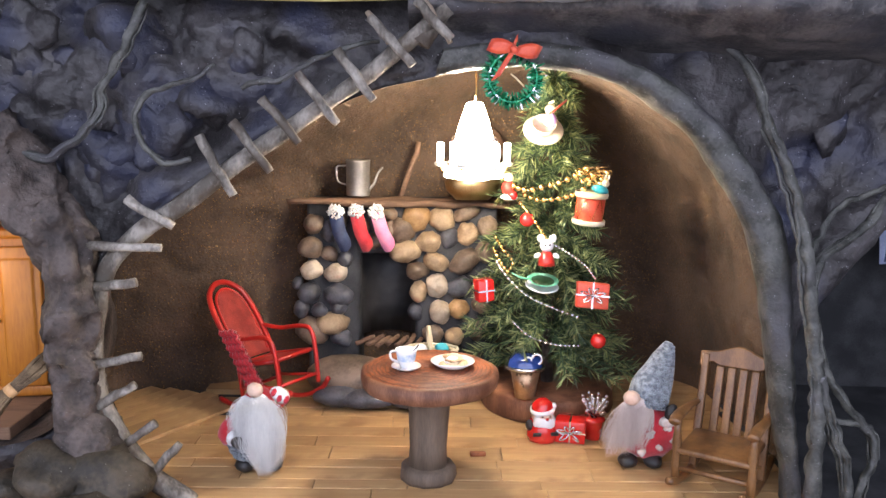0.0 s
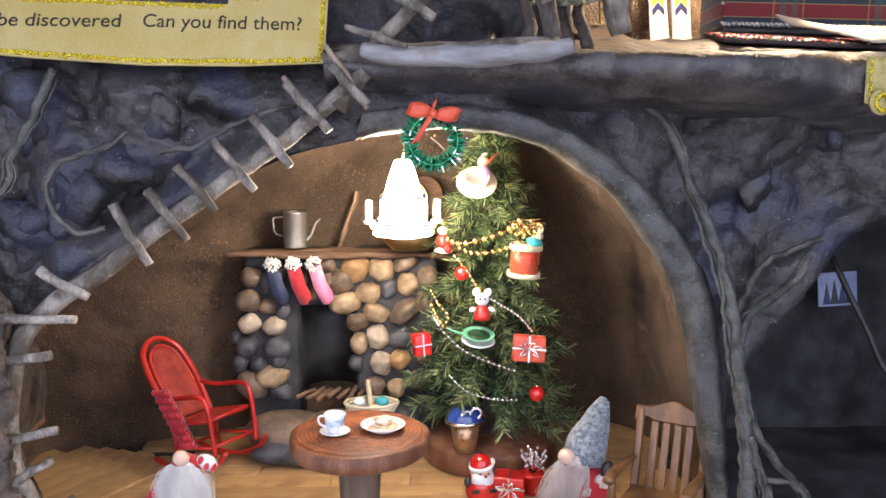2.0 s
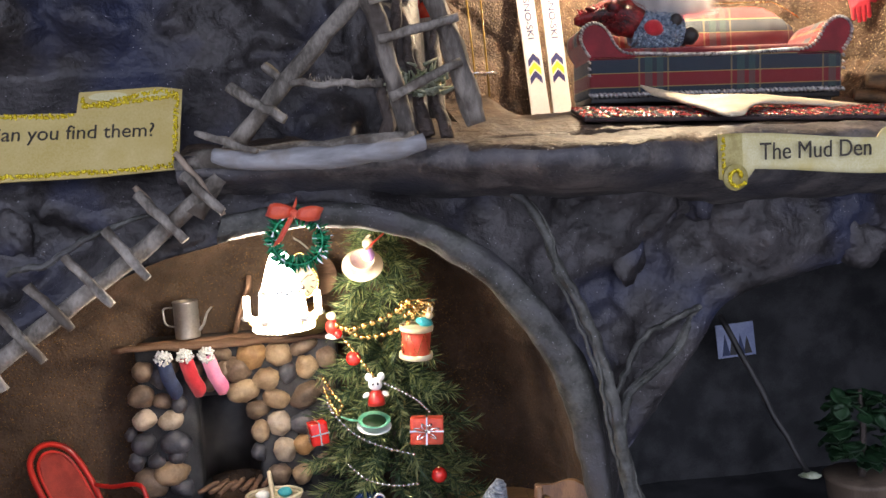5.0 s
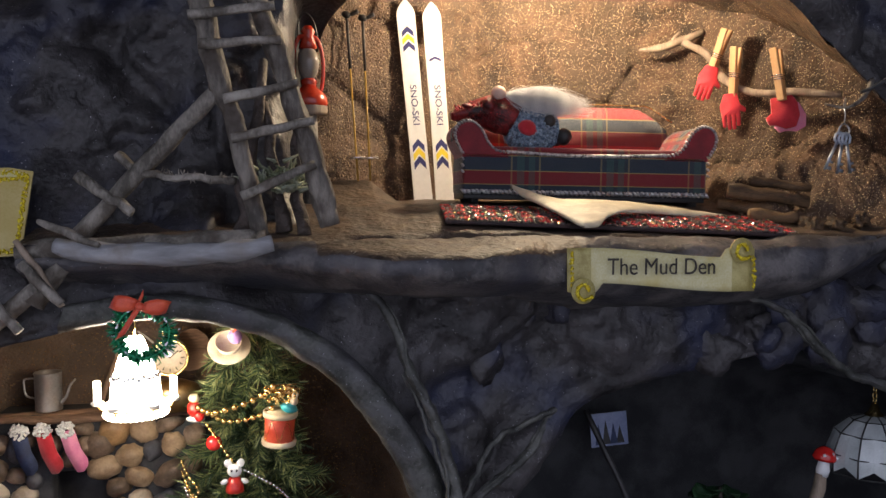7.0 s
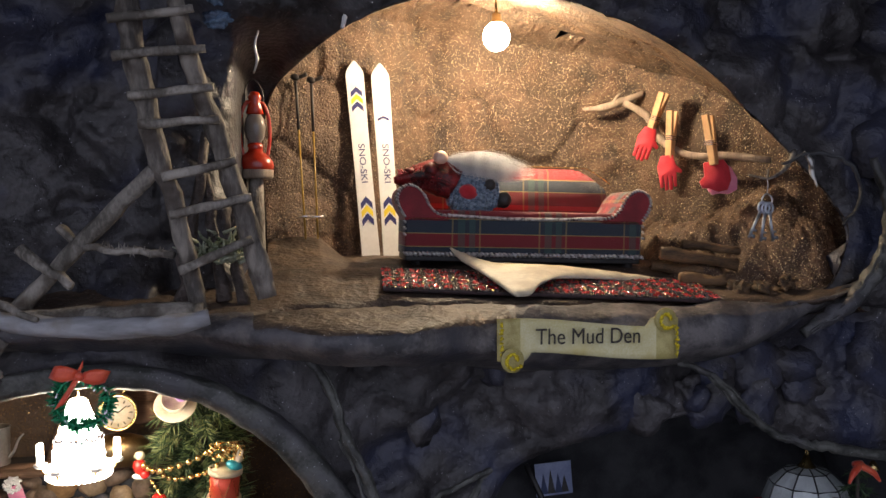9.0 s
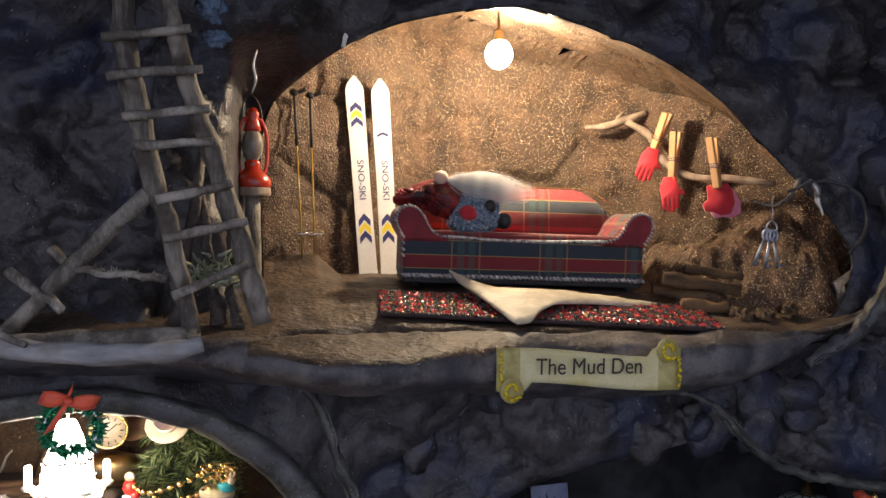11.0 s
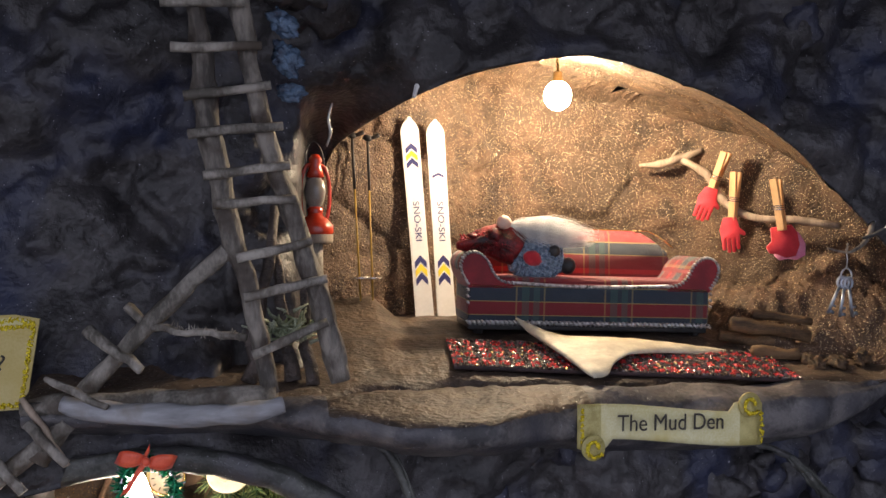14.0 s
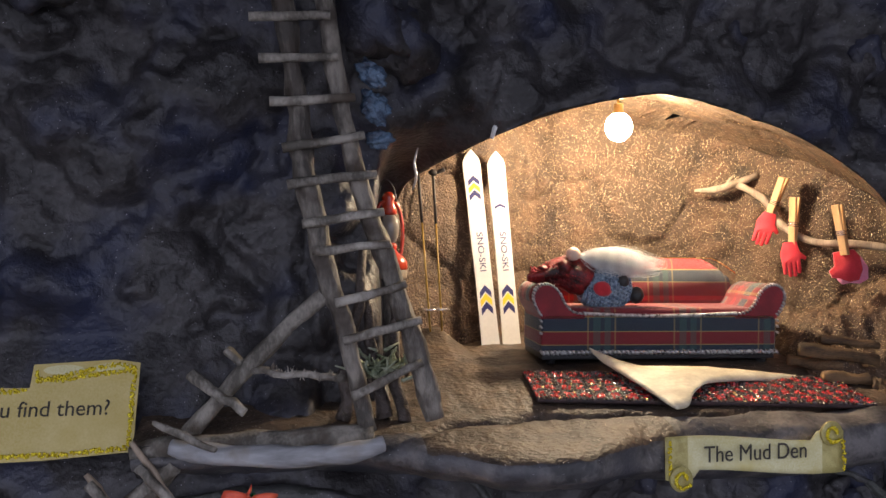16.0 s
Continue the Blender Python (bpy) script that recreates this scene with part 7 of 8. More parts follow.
def chandelier():
    ob = thing("chandelier", (0.029, 0.665, 0.2235), "brightly lit white candle chandelier with a glowing shade", "chandelier")
    ob.scale = (0.93, 0.93, 0.95)
    part("shade", add_lathe(mesh(), [(1.55, 3.4), (1.45, 4.0), (1.15, 5.0), (0.75, 6.1), (0.6, 6.35), (0, 6.4)], n=28), M["shade_glow"], ob, "glowing cone shade")
    part("drum", add_lathe(mesh(), [(0, 0.9), (1.9, 0.9), (1.95, 1.6), (1.8, 3.2), (0, 3.3)], n=28), M["lamp_glow"], ob, "glowing lamp body")
    bm = mesh()
    for k in range(30):
        a = 2 * math.pi * k / 30
        add_blob(bm, (0.22, 0.22, 0.26), (1.75 * math.cos(a), 1.75 * math.sin(a), 3.3 + 0.12 * math.sin(k * 2.3)), rough=0.3, seed=k, detail=1)
    tagged(part("tinsel_band", bm, M["silver"], ob, "silver tinsel band"), kind="stuff")
    tray = part("tray", add_lathe(mesh(), [(0, 0), (1.3, 0.05), (2.3, 0.55), (2.65, 1.0), (2.6, 1.1), (2.2, 0.85), (0, 0.85)], n=36), M["tray_glow"], ob, "white tray made to glow for light passing through")
    part("gold_rim", add_tube(mesh(), [(2.62 * math.cos(a / 18 * math.pi), 2.62 * math.sin(a / 18 * math.pi), 1.0) for a in range(36)], 0.07, 6, closed=True), M["gold"], tray, "thin gold rim")
    for k in range(36):
        a = 2 * math.pi * k / 36
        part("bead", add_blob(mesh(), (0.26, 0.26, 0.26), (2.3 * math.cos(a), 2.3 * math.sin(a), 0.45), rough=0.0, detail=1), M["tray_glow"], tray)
    for k in range(6):
        a = 2 * math.pi * k / 6 + 0.12
        c, s = math.cos(a), math.sin(a)
        part("arm", add_tube(mesh(), curve_points([(2.0 * c, 2.0 * s, 0.9), (2.6 * c, 2.6 * s, 0.75), (2.85 * c, 2.85 * s, 1.2)], 4), 0.1, 6), M["gold"], ob)
        can = part("candle", add_lathe(mesh(), [(0, 1.45), (0.27, 1.45), (0.27, 3.0), (0.15, 3.1), (0, 3.12)], (2.85 * c, 2.85 * s, 0), n=14), M["tray_glow"], ob, "white candle made to glow along its length")
        part("drip_pan", add_lathe(mesh(), [(0, 1.15), (0.35, 1.15), (0.52, 1.35), (0.5, 1.45), (0, 1.45)], (2.85 * c, 2.85 * s, 0), n=16), M["wax"], can)
    part("stem", add_tube(mesh(), [(0, 0, 6.3), (0.1, 0, 7.4), (0, 0.1, 9.6)], 0.07, 6), M["gold"], ob, "thin hanging chain")


chandelier()


# ---- upper room ----
def ski(top, bottom, full, label):
    top, bottom = Vector(top), Vector(bottom)
    long = (top - bottom).length * 100
    d = (top - bottom).normalized()
    ob = thing("ski", tuple(bottom), label, "ski", "skis against the wall", turn=(-math.degrees(math.asin(d.y)), math.degrees(math.atan2(d.x, d.z)), 0))
    bm = mesh()
    grid = []
    for z, w in [(0, 0.86), (4, 0.82), (8, 0.80), (12, 0.82), (long - 1.3, 0.86), (long - 0.95, 0.80), (long - 0.6, 0.62), (long - 0.3, 0.38), (long - 0.1, 0.18), (long, 0.04)]:
        tip = max(0, z - long + 1.5) ** 2 * 0.18
        grid.append([Vector((w * u, -0.14 - tip, z)) for u in (-1, -0.33, 0.33, 1)])
    add_sheet(bm, grid, thick=-0.26)
    part("board", bm, M["ski_white"], ob, smooth=False)

    def chevron(z, mat, h=0.62):
        part("chevron", add_prism(mesh(), [(-0.55, z - h), (0, z), (0.55, z - h), (0.55, z), (0, z + h), (-0.55, z)], 0.02, pose(0, -0.155, 0)), M[mat], ob, smooth=False)
    for z, m in ((3.5, "ski_navy"), (4.3, "ski_yellow"), (5.1, "ski_navy")):
        chevron(z, m)
    if full:
        for z, m in ((14.3, "ski_navy"), (15.0, "ski_yellow"), (15.7, "ski_navy")):
            chevron(z, m, 0.5)
    else:
        chevron(13.2, "ski_navy", 0.25)
    lettering("SNO-SKI", 0.0085, (0.0, -0.0017, 0.0885), ob, turn=(90, 90, 0), width=0.037, mat="ski_navy", depth=0.0001)


ski((0.2505, 0.811, 0.565), (0.264, 0.796, 0.3805), True, "white miniature ski with yellow and navy chevrons")
ski((0.2755, 0.813, 0.5635), (0.2845, 0.796, 0.3805), False, "white miniature ski with a faded navy tip mark")


def ski_pole(top, bottom):
    top, bottom = Vector(top), Vector(bottom)
    ob = thing("ski_pole", tuple(bottom), "thin yellow ski pole with a dark grip and silver basket", "ski pole", "ski poles")
    m = top.lerp(bottom, 0.32)
    part("shaft", add_tube(mesh(), [m, bottom], 0.0008, 8), M["pole_gold"], ob, world_space=True)
    part("grip", add_tube(mesh(), [top, m], 0.0013, 8), M["black"], ob, world_space=True)
    bm = mesh()
    add_blob(bm, (0.0042, 0.003, 0.0032), top + Vector((0, -0.001, 0.001)), rough=0.3)
    add_tube(bm, curve_points([top, top + Vector((0.006, -0.002, 0.002)), top + Vector((0.010, -0.002, 0.004))], 3), (0.0015, 0.0022), 6)
    part("strap", bm, M["black"], ob, "dark leather strap", world_space=True)
    b = top.lerp(bottom, 0.86)
    part("basket", add_tube(mesh(), [b + Vector((0.0078 * math.cos(a * 0.393), 0.0078 * math.sin(a * 0.393), 0)) for a in range(16)], 0.0012, 6, closed=True), M["silver"], ob, "silver ring basket", world_space=True)
    for a in (0.4, 1.97):
        part("spoke", add_tube(mesh(), [b + Vector((0.0065 * math.cos(a), 0.0065 * math.sin(a), 0)), b - Vector((0.0065 * math.cos(a), 0.0065 * math.sin(a), 0))], 0.0005, 5), M["silver"], ob, world_space=True)


ski_pole((0.1950, 0.777, 0.5430), (0.2020, 0.768, 0.3985))
ski_pole((0.2092, 0.780, 0.5412), (0.2130, 0.770, 0.3985))


def lantern():
    post = thing("lantern_stand", (0.1600, 0.712, 0.3690), "grey wooden post with a round wooden top", "stand")
    part("post", add_tube(mesh(), [(0, 0, 0), (0.05, 0, 4.2), (0, 0, 8.2)], (0.75, 0.65, 0.6), 10, rough=0.15), M["twig"], post)
    part("top", add_lathe(mesh(), [(0, 8.1), (1.4, 8.1), (1.45, 8.3), (1.45, 8.95), (1.35, 9.1), (0, 9.15)], n=28), M["driftwood"], post)
    ob = thing("hurricane_lantern", (0.1600, 0.712, 0.4563), "glossy red hurricane lantern on a wooden post", "lantern", turn=(0, 0, 25))
    ob.scale = (0.98, 0.98, 1.09)
    part("tank", add_lathe(mesh(), [(0, 0), (1.45, 0), (1.55, 0.25), (1.5, 0.7), (1.2, 1.1), (0.7, 1.4), (0.6, 1.7), (0, 1.75)], n=28), M["lantern_red"], ob)
    part("burner", add_lathe(mesh(), [(0.62, 1.6), (0.68, 1.9), (0.5, 2.1), (0, 2.1)], n=20), M["lantern_red"], ob)
    part("globe", add_lathe(mesh(), [(0.42, 2.0), (0.78, 2.5), (0.92, 3.2), (0.78, 3.9), (0.45, 4.3)], n=24), M["lantern_glass"], ob, "smoky glass globe")
    part("chimney", add_lathe(mesh(), [(0.5, 4.2), (0.75, 4.3), (0.6, 4.8), (0.45, 5.2), (0.6, 5.5), (0.35, 5.9), (0, 6.0)], n=20), M["lantern_red"], ob)
    for s in (-1, 1):
        part("side_tube", add_tube(mesh(), curve_points([(1.05 * s, 0, 1.0), (1.3 * s, 0, 2.2), (1.28 * s, 0, 3.8), (0.9 * s, 0, 4.9), (0.4 * s, 0, 5.2)], 5), 0.16, 8), M["lantern_red"], ob)
    part("bail", add_tube(mesh(), curve_points([(-0.9, 0, 4.8), (-0.7, 0.2, 6.2), (0, 0.3, 6.9), (0.7, 0.2, 6.2), (0.9, 0, 4.8)], 5), 0.06, 6), M["lead"], ob, "dark wire bail")


lantern()


def sofa():
    ob = thing("sofa", (0.3805, 0.707, 0.3785), "red tartan sofa with scrolled arms and silver braid", "sofa", turn=(0, 1.6, -3.5))
    ob.scale = (0.978, 1.0, 1.0)
    T = M["tartan"]
    bm = mesh()
    add_box(bm, (20.6, 6.6, 3.4), (0, 0, 2.2), bevel=0.25)
    part("base", bm, T, ob)
    bm = mesh()
    add_box(bm, (17.6, 5.4, 0.7), (0, -0.5, 3.95), bevel=0.3)
    part("seat_cushion", bm, T, ob)
    outline = [(-9.4, 3.2)] + [(-9.4 + 18.8 * i / 24, 6.2 + 2.1 * min(1, math.sin(math.pi * i / 24) * 2.2) ** 0.8) for i in range(25)] + [(9.4, 3.2)]
    bm = mesh()
    add_prism(bm, outline, 1.7, pose(0, 2.9, 0, -8))
    bmesh.ops.bevel(bm, geom=[e for e in bm.edges], offset=0.3, segments=2, affect="EDGES")
    part("backrest", bm, T, ob)
    curve = [(6.6, 3.75), (7.6, 3.95), (8.3, 4.6), (8.7, 5.4), (9.3, 6.0), (10.0, 6.2), (10.7, 5.9), (11.0, 5.2), (10.8, 4.4), (10.35, 3.7)]
    for s in (-1, 1):
        edge = [(p.x, p.z) for p in curve_points([(s * x, 0, z) for x, z in curve], 3)]
        bm = mesh()
        add_prism(bm, edge + [(s * 10.3, 3.4), (s * 6.6, 3.4)], 5.9, pose(0, -0.35, 0))
        arm = part("armrest", bm, [M["maroon"]], ob, "dark red scrolled arm", smooth=False)
        top = mesh()
        add_sheet(top, [[Vector((x * 1.004, y, z + 0.07)) for y in (-3.15, -1.5, 0, 1.5, 2.4)] for x, z in edge[:-4]], thick=0.06)
        part("arm_cover", top, M["tartan_arm"], arm, "tartan arm cover")
        cord = mesh()
        for i, (x, z) in enumerate(edge + [(s * 10.35, z) for z in (3.2, 2.7, 2.2)]):
            add_blob(cord, (0.22, 0.17, 0.12), (x, -3.38, z + 0.05), (0, 40, 0), rough=0.15, seed=i, detail=1)
        tagged(part("braid", cord, M["braid"], arm, "twisted silver braid"), kind="stuff")
    part("skirt", add_box(mesh(), (20.4, 6.4, 0.55), (0, 0.02, 0.32), bevel=0.1), M["black"], ob, "black underside band")

    def braid(a, b, r, n=70, gap=0.0):
        bm = mesh()
        for i in range(n):
            p = Vector(a).lerp(Vector(b), i / (n - 1))
            p.z += gap * math.sin(i / (n - 1) * math.pi)
            add_blob(bm, (r * 1.15, r * 0.8, r * 0.6), p, (0, 38, 0), rough=0.15, seed=i, detail=1)
        tagged(part("braid", bm, M["braid"], ob, "twisted silver braid"), kind="stuff")
    braid((-10.2, -3.46, 0.66), (10.2, -3.46, 0.66), 0.30, 54)
    braid((-6.6, -3.38, 3.85), (6.6, -3.38, 3.85), 0.22, 60, -0.2)
    for x in (-9.3, 9.3):
        for y in (-2.6, 2.6):
            part("foot", add_lathe(mesh(), [(0, -0.3), (0.4, -0.3), (0.5, 0.5), (0, 0.6)], (x, y, 0), n=12), M["black"], ob)
    part("back_braid", add_tube(mesh(), [(-9.0 + 18 * i / 30, 1.6, 6.4 + 1.95 * min(1, math.sin(math.pi * (i + 1) / 32) * 2.2) ** 0.8) for i in range(31)], 0.07, 5), M["gold"], ob, "thin gold thread")


sofa()


def sleeping_gnome():
    bm = mesh()
    # head to -x, in centimetres about the belly
    add_blob(bm, (2.5, 1.9, 2.0), (0.2, 0, 0.2), rough=0.06, seed=3, mat=1)
    for i in range(13):
        for k in range(28):
            a = 2 * math.pi * (k + 0.5 * (i % 2)) / 28
            x = -2.0 + 0.36 * i
            r = 2.0 * math.sqrt(max(0.05, 1 - ((x - 0.2) / 2.7) ** 2))
            add_blob(bm, (0.19, 0.17, 0.18), (x, r * 0.95 * math.sin(a), 0.2 + r * math.cos(a)), rough=0.2, seed=k, mat=1, detail=1)
    add_blob(bm, (0.9, 0.5, 0.7), (-0.6, -1.75, 0.2), (0, 20, 0), 0.1, seed=7, mat=2)
    add_tube(bm, curve_points([(-1.5, 0, 0.9), (-2.8, 0.1, 1.5), (-4.4, 0, 1.6), (-6.0, -0.2, 1.3), (-7.2, -0.3, 1.1)], 5), (1.4, 1.45, 1.05, 0.75, 0.3), 20, 5, rough=0.5)
    rng = random.Random(6)
    for i in range(420):
        u = rng.random()
        c = Vector((-2.4 - 4.4 * u, -0.15 * u, 1.3 + 0.2 * math.sin(u * 3)))
        a, r = rng.uniform(0, 6.28), 1.4 - 1.0 * u
        n = Vector((rng.uniform(-0.4, 0.4), -math.cos(a), math.sin(a)))
        bright = rng.random() < 0.45 and a < 2.6
        add_tube(bm, [c + n * r * 0.85, c + n * (r + 0.12) + Vector((rng.uniform(-0.3, 0.3), 0, rng.uniform(-0.15, 0.15)))], (0.12, 0.05), 4, 2 if bright else 5)
    add_blob(bm, (0.75, 0.6, 0.7), (-3.9, -1.0, 2.1), (0, -30, 0), 0.5, seed=17, mat=5)
    add_blob(bm, (0.5, 0.35, 0.25), (-5.9, -0.7, 2.0), (0, 20, 0), 0.4, seed=18, mat=5)
    add_blob(bm, (0.7, 0.65, 0.65), (-3.0, -0.5, 3.3), rough=0.05, seed=2, mat=4)
    strands(bm, [(-2.6, -0.5, 3.2), (-2.2, -0.9, 2.9), (-2.2, 0.2, 3.2)], [(3.2, -0.6, 2.5), (5.2, -0.2, 2.3), (2.6, -1.2, 1.9), (4.0, 0.4, 2.7), (5.8, 0.0, 2.6), (1.6, -1.5, 2.0), (4.6, -0.6, 1.9)], 1000, 0.010, 0, 5, sag=0.3, wild=1.25)
    add_blob(bm, (0.6, 0.5, 0.55), (1.4, -1.6, 0.9), rough=0.1, seed=14, mat=3)
    add_blob(bm, (0.7, 0.8, 0.8), (3.0, -0.9, -0.4), rough=0.1, seed=15, mat=3)
    add_blob(bm, (0.7, 0.8, 0.8), (3.0, 0.9, -0.3), rough=0.1, seed=16, mat=3)
    whole("gnome_doll", bm, [M["beard"], M["blue_knit"], M["red_cloth"], M["black"], M["skin"], M["wine_felt"]], "sleeping gnome doll lying on the sofa with a white beard", "doll", (0.3375, 0.697, 0.4360), (0, 2, 0), scale=0.0091)


sleeping_gnome()


def rug():
    ob = thing("rug", (0.3775, 0.612, 0.3645), "narrow black rug of red glitter beads", "rug", turn=(9.5, 3.0, -5.5))
    ob.scale = (1.01, 1.12, 1.0)
    bm = mesh()
    add_box(bm, (25.0, 5.6, 0.35), (0, 0, 0.05), bevel=0.12)
    part("backing", bm, M["rug"], ob)
    rng = random.Random(11)
    bm = mesh()
    for i in range(104):
        for j in range(22):
            x, y = -12.35 + 24.7 * i / 103 + rng.uniform(-0.09, 0.09), -2.7 + 5.4 * j / 21 + rng.uniform(-0.09, 0.09)
            r = rng.uniform(0.09, 0.15)
            red = (x + 12.5) % 1.10 < 0.68 and (y + 2.5) % 1.35 < 0.92
            m = (0 if rng.random() < 0.85 else 1) if red else (1 if rng.random() < 0.96 else 2)
            add_lathe(bm, [(r, 0), (r * 0.8, r * 0.8), (0, r * 1.1)], (x, y, 0.2), (rng.uniform(-25, 25), rng.uniform(-25, 25), 0), 5, mat=m)
    tagged(part("beading", bm, [M["bead_red"], M["bead_dark"], M["gold"]], ob, "red and black glitter beads", smooth=False), kind="stuff")


rug()


def hide():
    bm = mesh()
    up = curve_points([(0.3125, 0.660, 0.3925), (0.322, 0.648, 0.3885), (0.332, 0.639, 0.3845), (0.342, 0.633, 0.3820), (0.353, 0.630, 0.3810), (0.370, 0.628, 0.3803), (0.400, 0.630, 0.3782), (0.45, 0.632, 0.3715), (0.514, 0.640, 0.3615)], 6)
    low = curve_points([(0.3127, 0.659, 0.3905), (0.317, 0.645, 0.3835), (0.327, 0.605, 0.3745), (0.3365, 0.567, 0.3640), (0.3395, 0.561, 0.3628), (0.350, 0.566, 0.3640), (0.366, 0.586, 0.3695), (0.400, 0.609, 0.3705), (0.514, 0.639, 0.3605)], 6)
    grid = [[a.lerp(b, j / 6) + Vector((0, 0, 0.0015 * math.sin(j / 6 * math.pi) + 0.0006 * noise.noise(a.lerp(b, j / 6) * 90))) for j in range(7)] for a, b in zip(up, low)]
    add_sheet(bm, grid, thick=0.0013)
    whole("hide", bm, M["hide"], "pale curled piece of hide lying across the rug", "hide", scale=1.0)


hide()


def mud_bank():
    """Dried mud heaped from the floor up to the wall at the den's far corner."""
    def ease(v):
        v = min(1, max(0, v))
        return v * v * (3 - 2 * v)
    grid = []
    for i in range(70):
        x = 0.476 + 0.160 * i / 69
        row = []
        for j in range(70):
            y = 0.586 + 0.170 * j / 69
            q = Vector((x, y, 0))
            rise = 0.048 * ease((y - 0.612) / 0.075) * ease((x - 0.480) / 0.055) + 0.034 * ease((x - 0.556) / 0.062) * ease((y - 0.590) / 0.045)
            near, _ = noise.voronoi(q * 42 + 0.5 * Vector((noise.noise(q * 60), noise.noise(q * 60 + Vector((4, 4, 4))), 0)))
            split = max(0, 1 - (near[1] - near[0]) / 0.13)
            rough = min(1, rise / 0.012)
            z = 0.350 + rise + rough * (0.006 * noise.fractal(q * 45, 0.9, 2.0, 5) - 0.0045 * split + 0.002 * noise.noise(q * 160)) - 0.010 * (1 - ease(rise / 0.012))
            row.append(Vector((x, y + 0.004 * rough * noise.noise(q * 70 + Vector((8, 8, 8))), z + 0.012 * ease((y - 0.60) / 0.05))))
        grid.append(row)
    ob = new("mud_bank", finish(add_sheet(mesh(), grid), "mud_bank", M["mud"]))
    tagged(ob, "cracked brown mud heaped against the den wall", "mud bank", kind="structure")


mud_bank()


def firewood():
    for i, (a, b, r) in enumerate((((0.491, 0.622, 0.3660), (0.528, 0.619, 0.3645), 0.0048), ((0.486, 0.646, 0.3855), (0.547, 0.632, 0.3775), 0.0046), ((0.507, 0.648, 0.3935), (0.553, 0.640, 0.3875), 0.0036), ((0.484, 0.660, 0.3750), (0.530, 0.640, 0.3700), 0.0050))):
        bm = mesh()
        add_tube(bm, twig_points(a, b, 0.04, 6, i + 60), r, 9, rough=0.7, seed=i)
        whole("log", bm, M["firewood"], "short brown split firewood log on the mud floor", "log", group="firewood pile", scale=1.0)
    rng = random.Random(7)
    for i in range(9):
        bm = mesh()
        r = rng.uniform(0.003, 0.007)
        add_blob(bm, (r * 1.4, r, r), rough=0.8, freq=2.0, seed=i * 3.3, detail=3)
        x = 0.532 + 0.05 * rng.random()
        whole("clod", bm, M["clod"], "rough brown clod of dried mud", "clod", (x, 0.603 + 0.012 * rng.random(), 0.357 + r * 0.5 + 0.10 * (x - 0.55)), (0, 0, rng.uniform(0, 180)), "clods by the firewood", scale=1.0)


firewood()


def glove_branch():
    ob = thing("branch", (0.53, 0.74, 0.48), "bare driftwood branch fixed to the mud wall as a line", "branch")
    bm = mesh()
    add_tube(bm, curve_points([(0.484, 0.818, 0.526), (0.500, 0.806, 0.526), (0.519, 0.796, 0.532), (0.537, 0.790, 0.539)], 6), (0.0012, 0.004, 0.0038, 0.003), 10, rough=0.3)
    add_tube(bm, curve_points([(0.508, 0.800, 0.528), (0.512, 0.798, 0.536), (0.516, 0.796, 0.540)], 3), (0.002, 0.001), 6, rough=0.3)
    part("fork", bm, M["driftwood"], ob, world_space=True)
    bm = mesh()
    add_tube(bm, curve_points([(0.519, 0.797, 0.531), (0.531, 0.775, 0.517), (0.535, 0.762, 0.504), (0.534, 0.750, 0.492), (0.540, 0.733, 0.480), (0.552, 0.715, 0.472), (0.575, 0.690, 0.470), (0.598, 0.665, 0.465)], 6), (0.0036, 0.0036, 0.004, 0.0036, 0.003, 0.0032, 0.0035, 0.0028), 10, rough=0.3, seed=2)
    part("bough", bm, M["driftwood"], ob, world_space=True)


glove_branch()


def peg(at, tilt, label):
    ob = thing("clothes_peg", at, label, "clothes peg", "pegs on the branch", turn=(0, tilt, -52))
    for y, lean in ((-0.34, 5), (0.34, -5)):
        bm = mesh()
        add_box(bm, (0.62, 0.36, 4.4), (0, y, 0), (lean, 0, 0), bevel=0.06)
        part("peg_half", bm, M["peg_wood"], ob, smooth=False)
    part("spring", add_tube(mesh(), [(0.36 * (1 if k % 4 < 2 else -1), 0.55 * (1 if (k + 1) % 4 < 2 else -1), -0.5 + 0.04 * k) for k in range(12)], 0.05, 5), M["silver"], ob, "steel spring")


def glove(at, tilt, mat, label, mitten=False):
    bm = mesh()
    if mitten:
        add_prism(bm, [(-1.0, 1.1), (0.7, 1.2), (1.1, 0.5), (1.2, -0.6), (0.8, -1.5), (0.0, -1.6), (-0.7, -1.2), (-1.3, -1.1), (-1.5, -0.5), (-1.0, -0.1)], 0.5)
    else:
        out = [(-0.55, 1.2), (0.55, 1.2), (0.75, 0.2), (1.25, -0.3), (1.15, -0.6), (0.7, -0.4)]
        for i in range(4):
            x = 0.62 - 0.40 * i
            z = -1.75 - 0.25 * (i in (1, 2))
            out += [(x + 0.08, -0.7), (x + 0.04, z), (x - 0.26, z), (x - 0.28, -0.7)]
        out += [(-0.95, 0.2)]
        add_prism(bm, out, 0.42)
    bmesh.ops.bevel(bm, geom=[e for e in bm.edges], offset=0.07, segments=1, affect="EDGES")
    return whole("glove", bm, M[mat], label, "glove", at, (0, tilt, -25), "gloves on the branch")


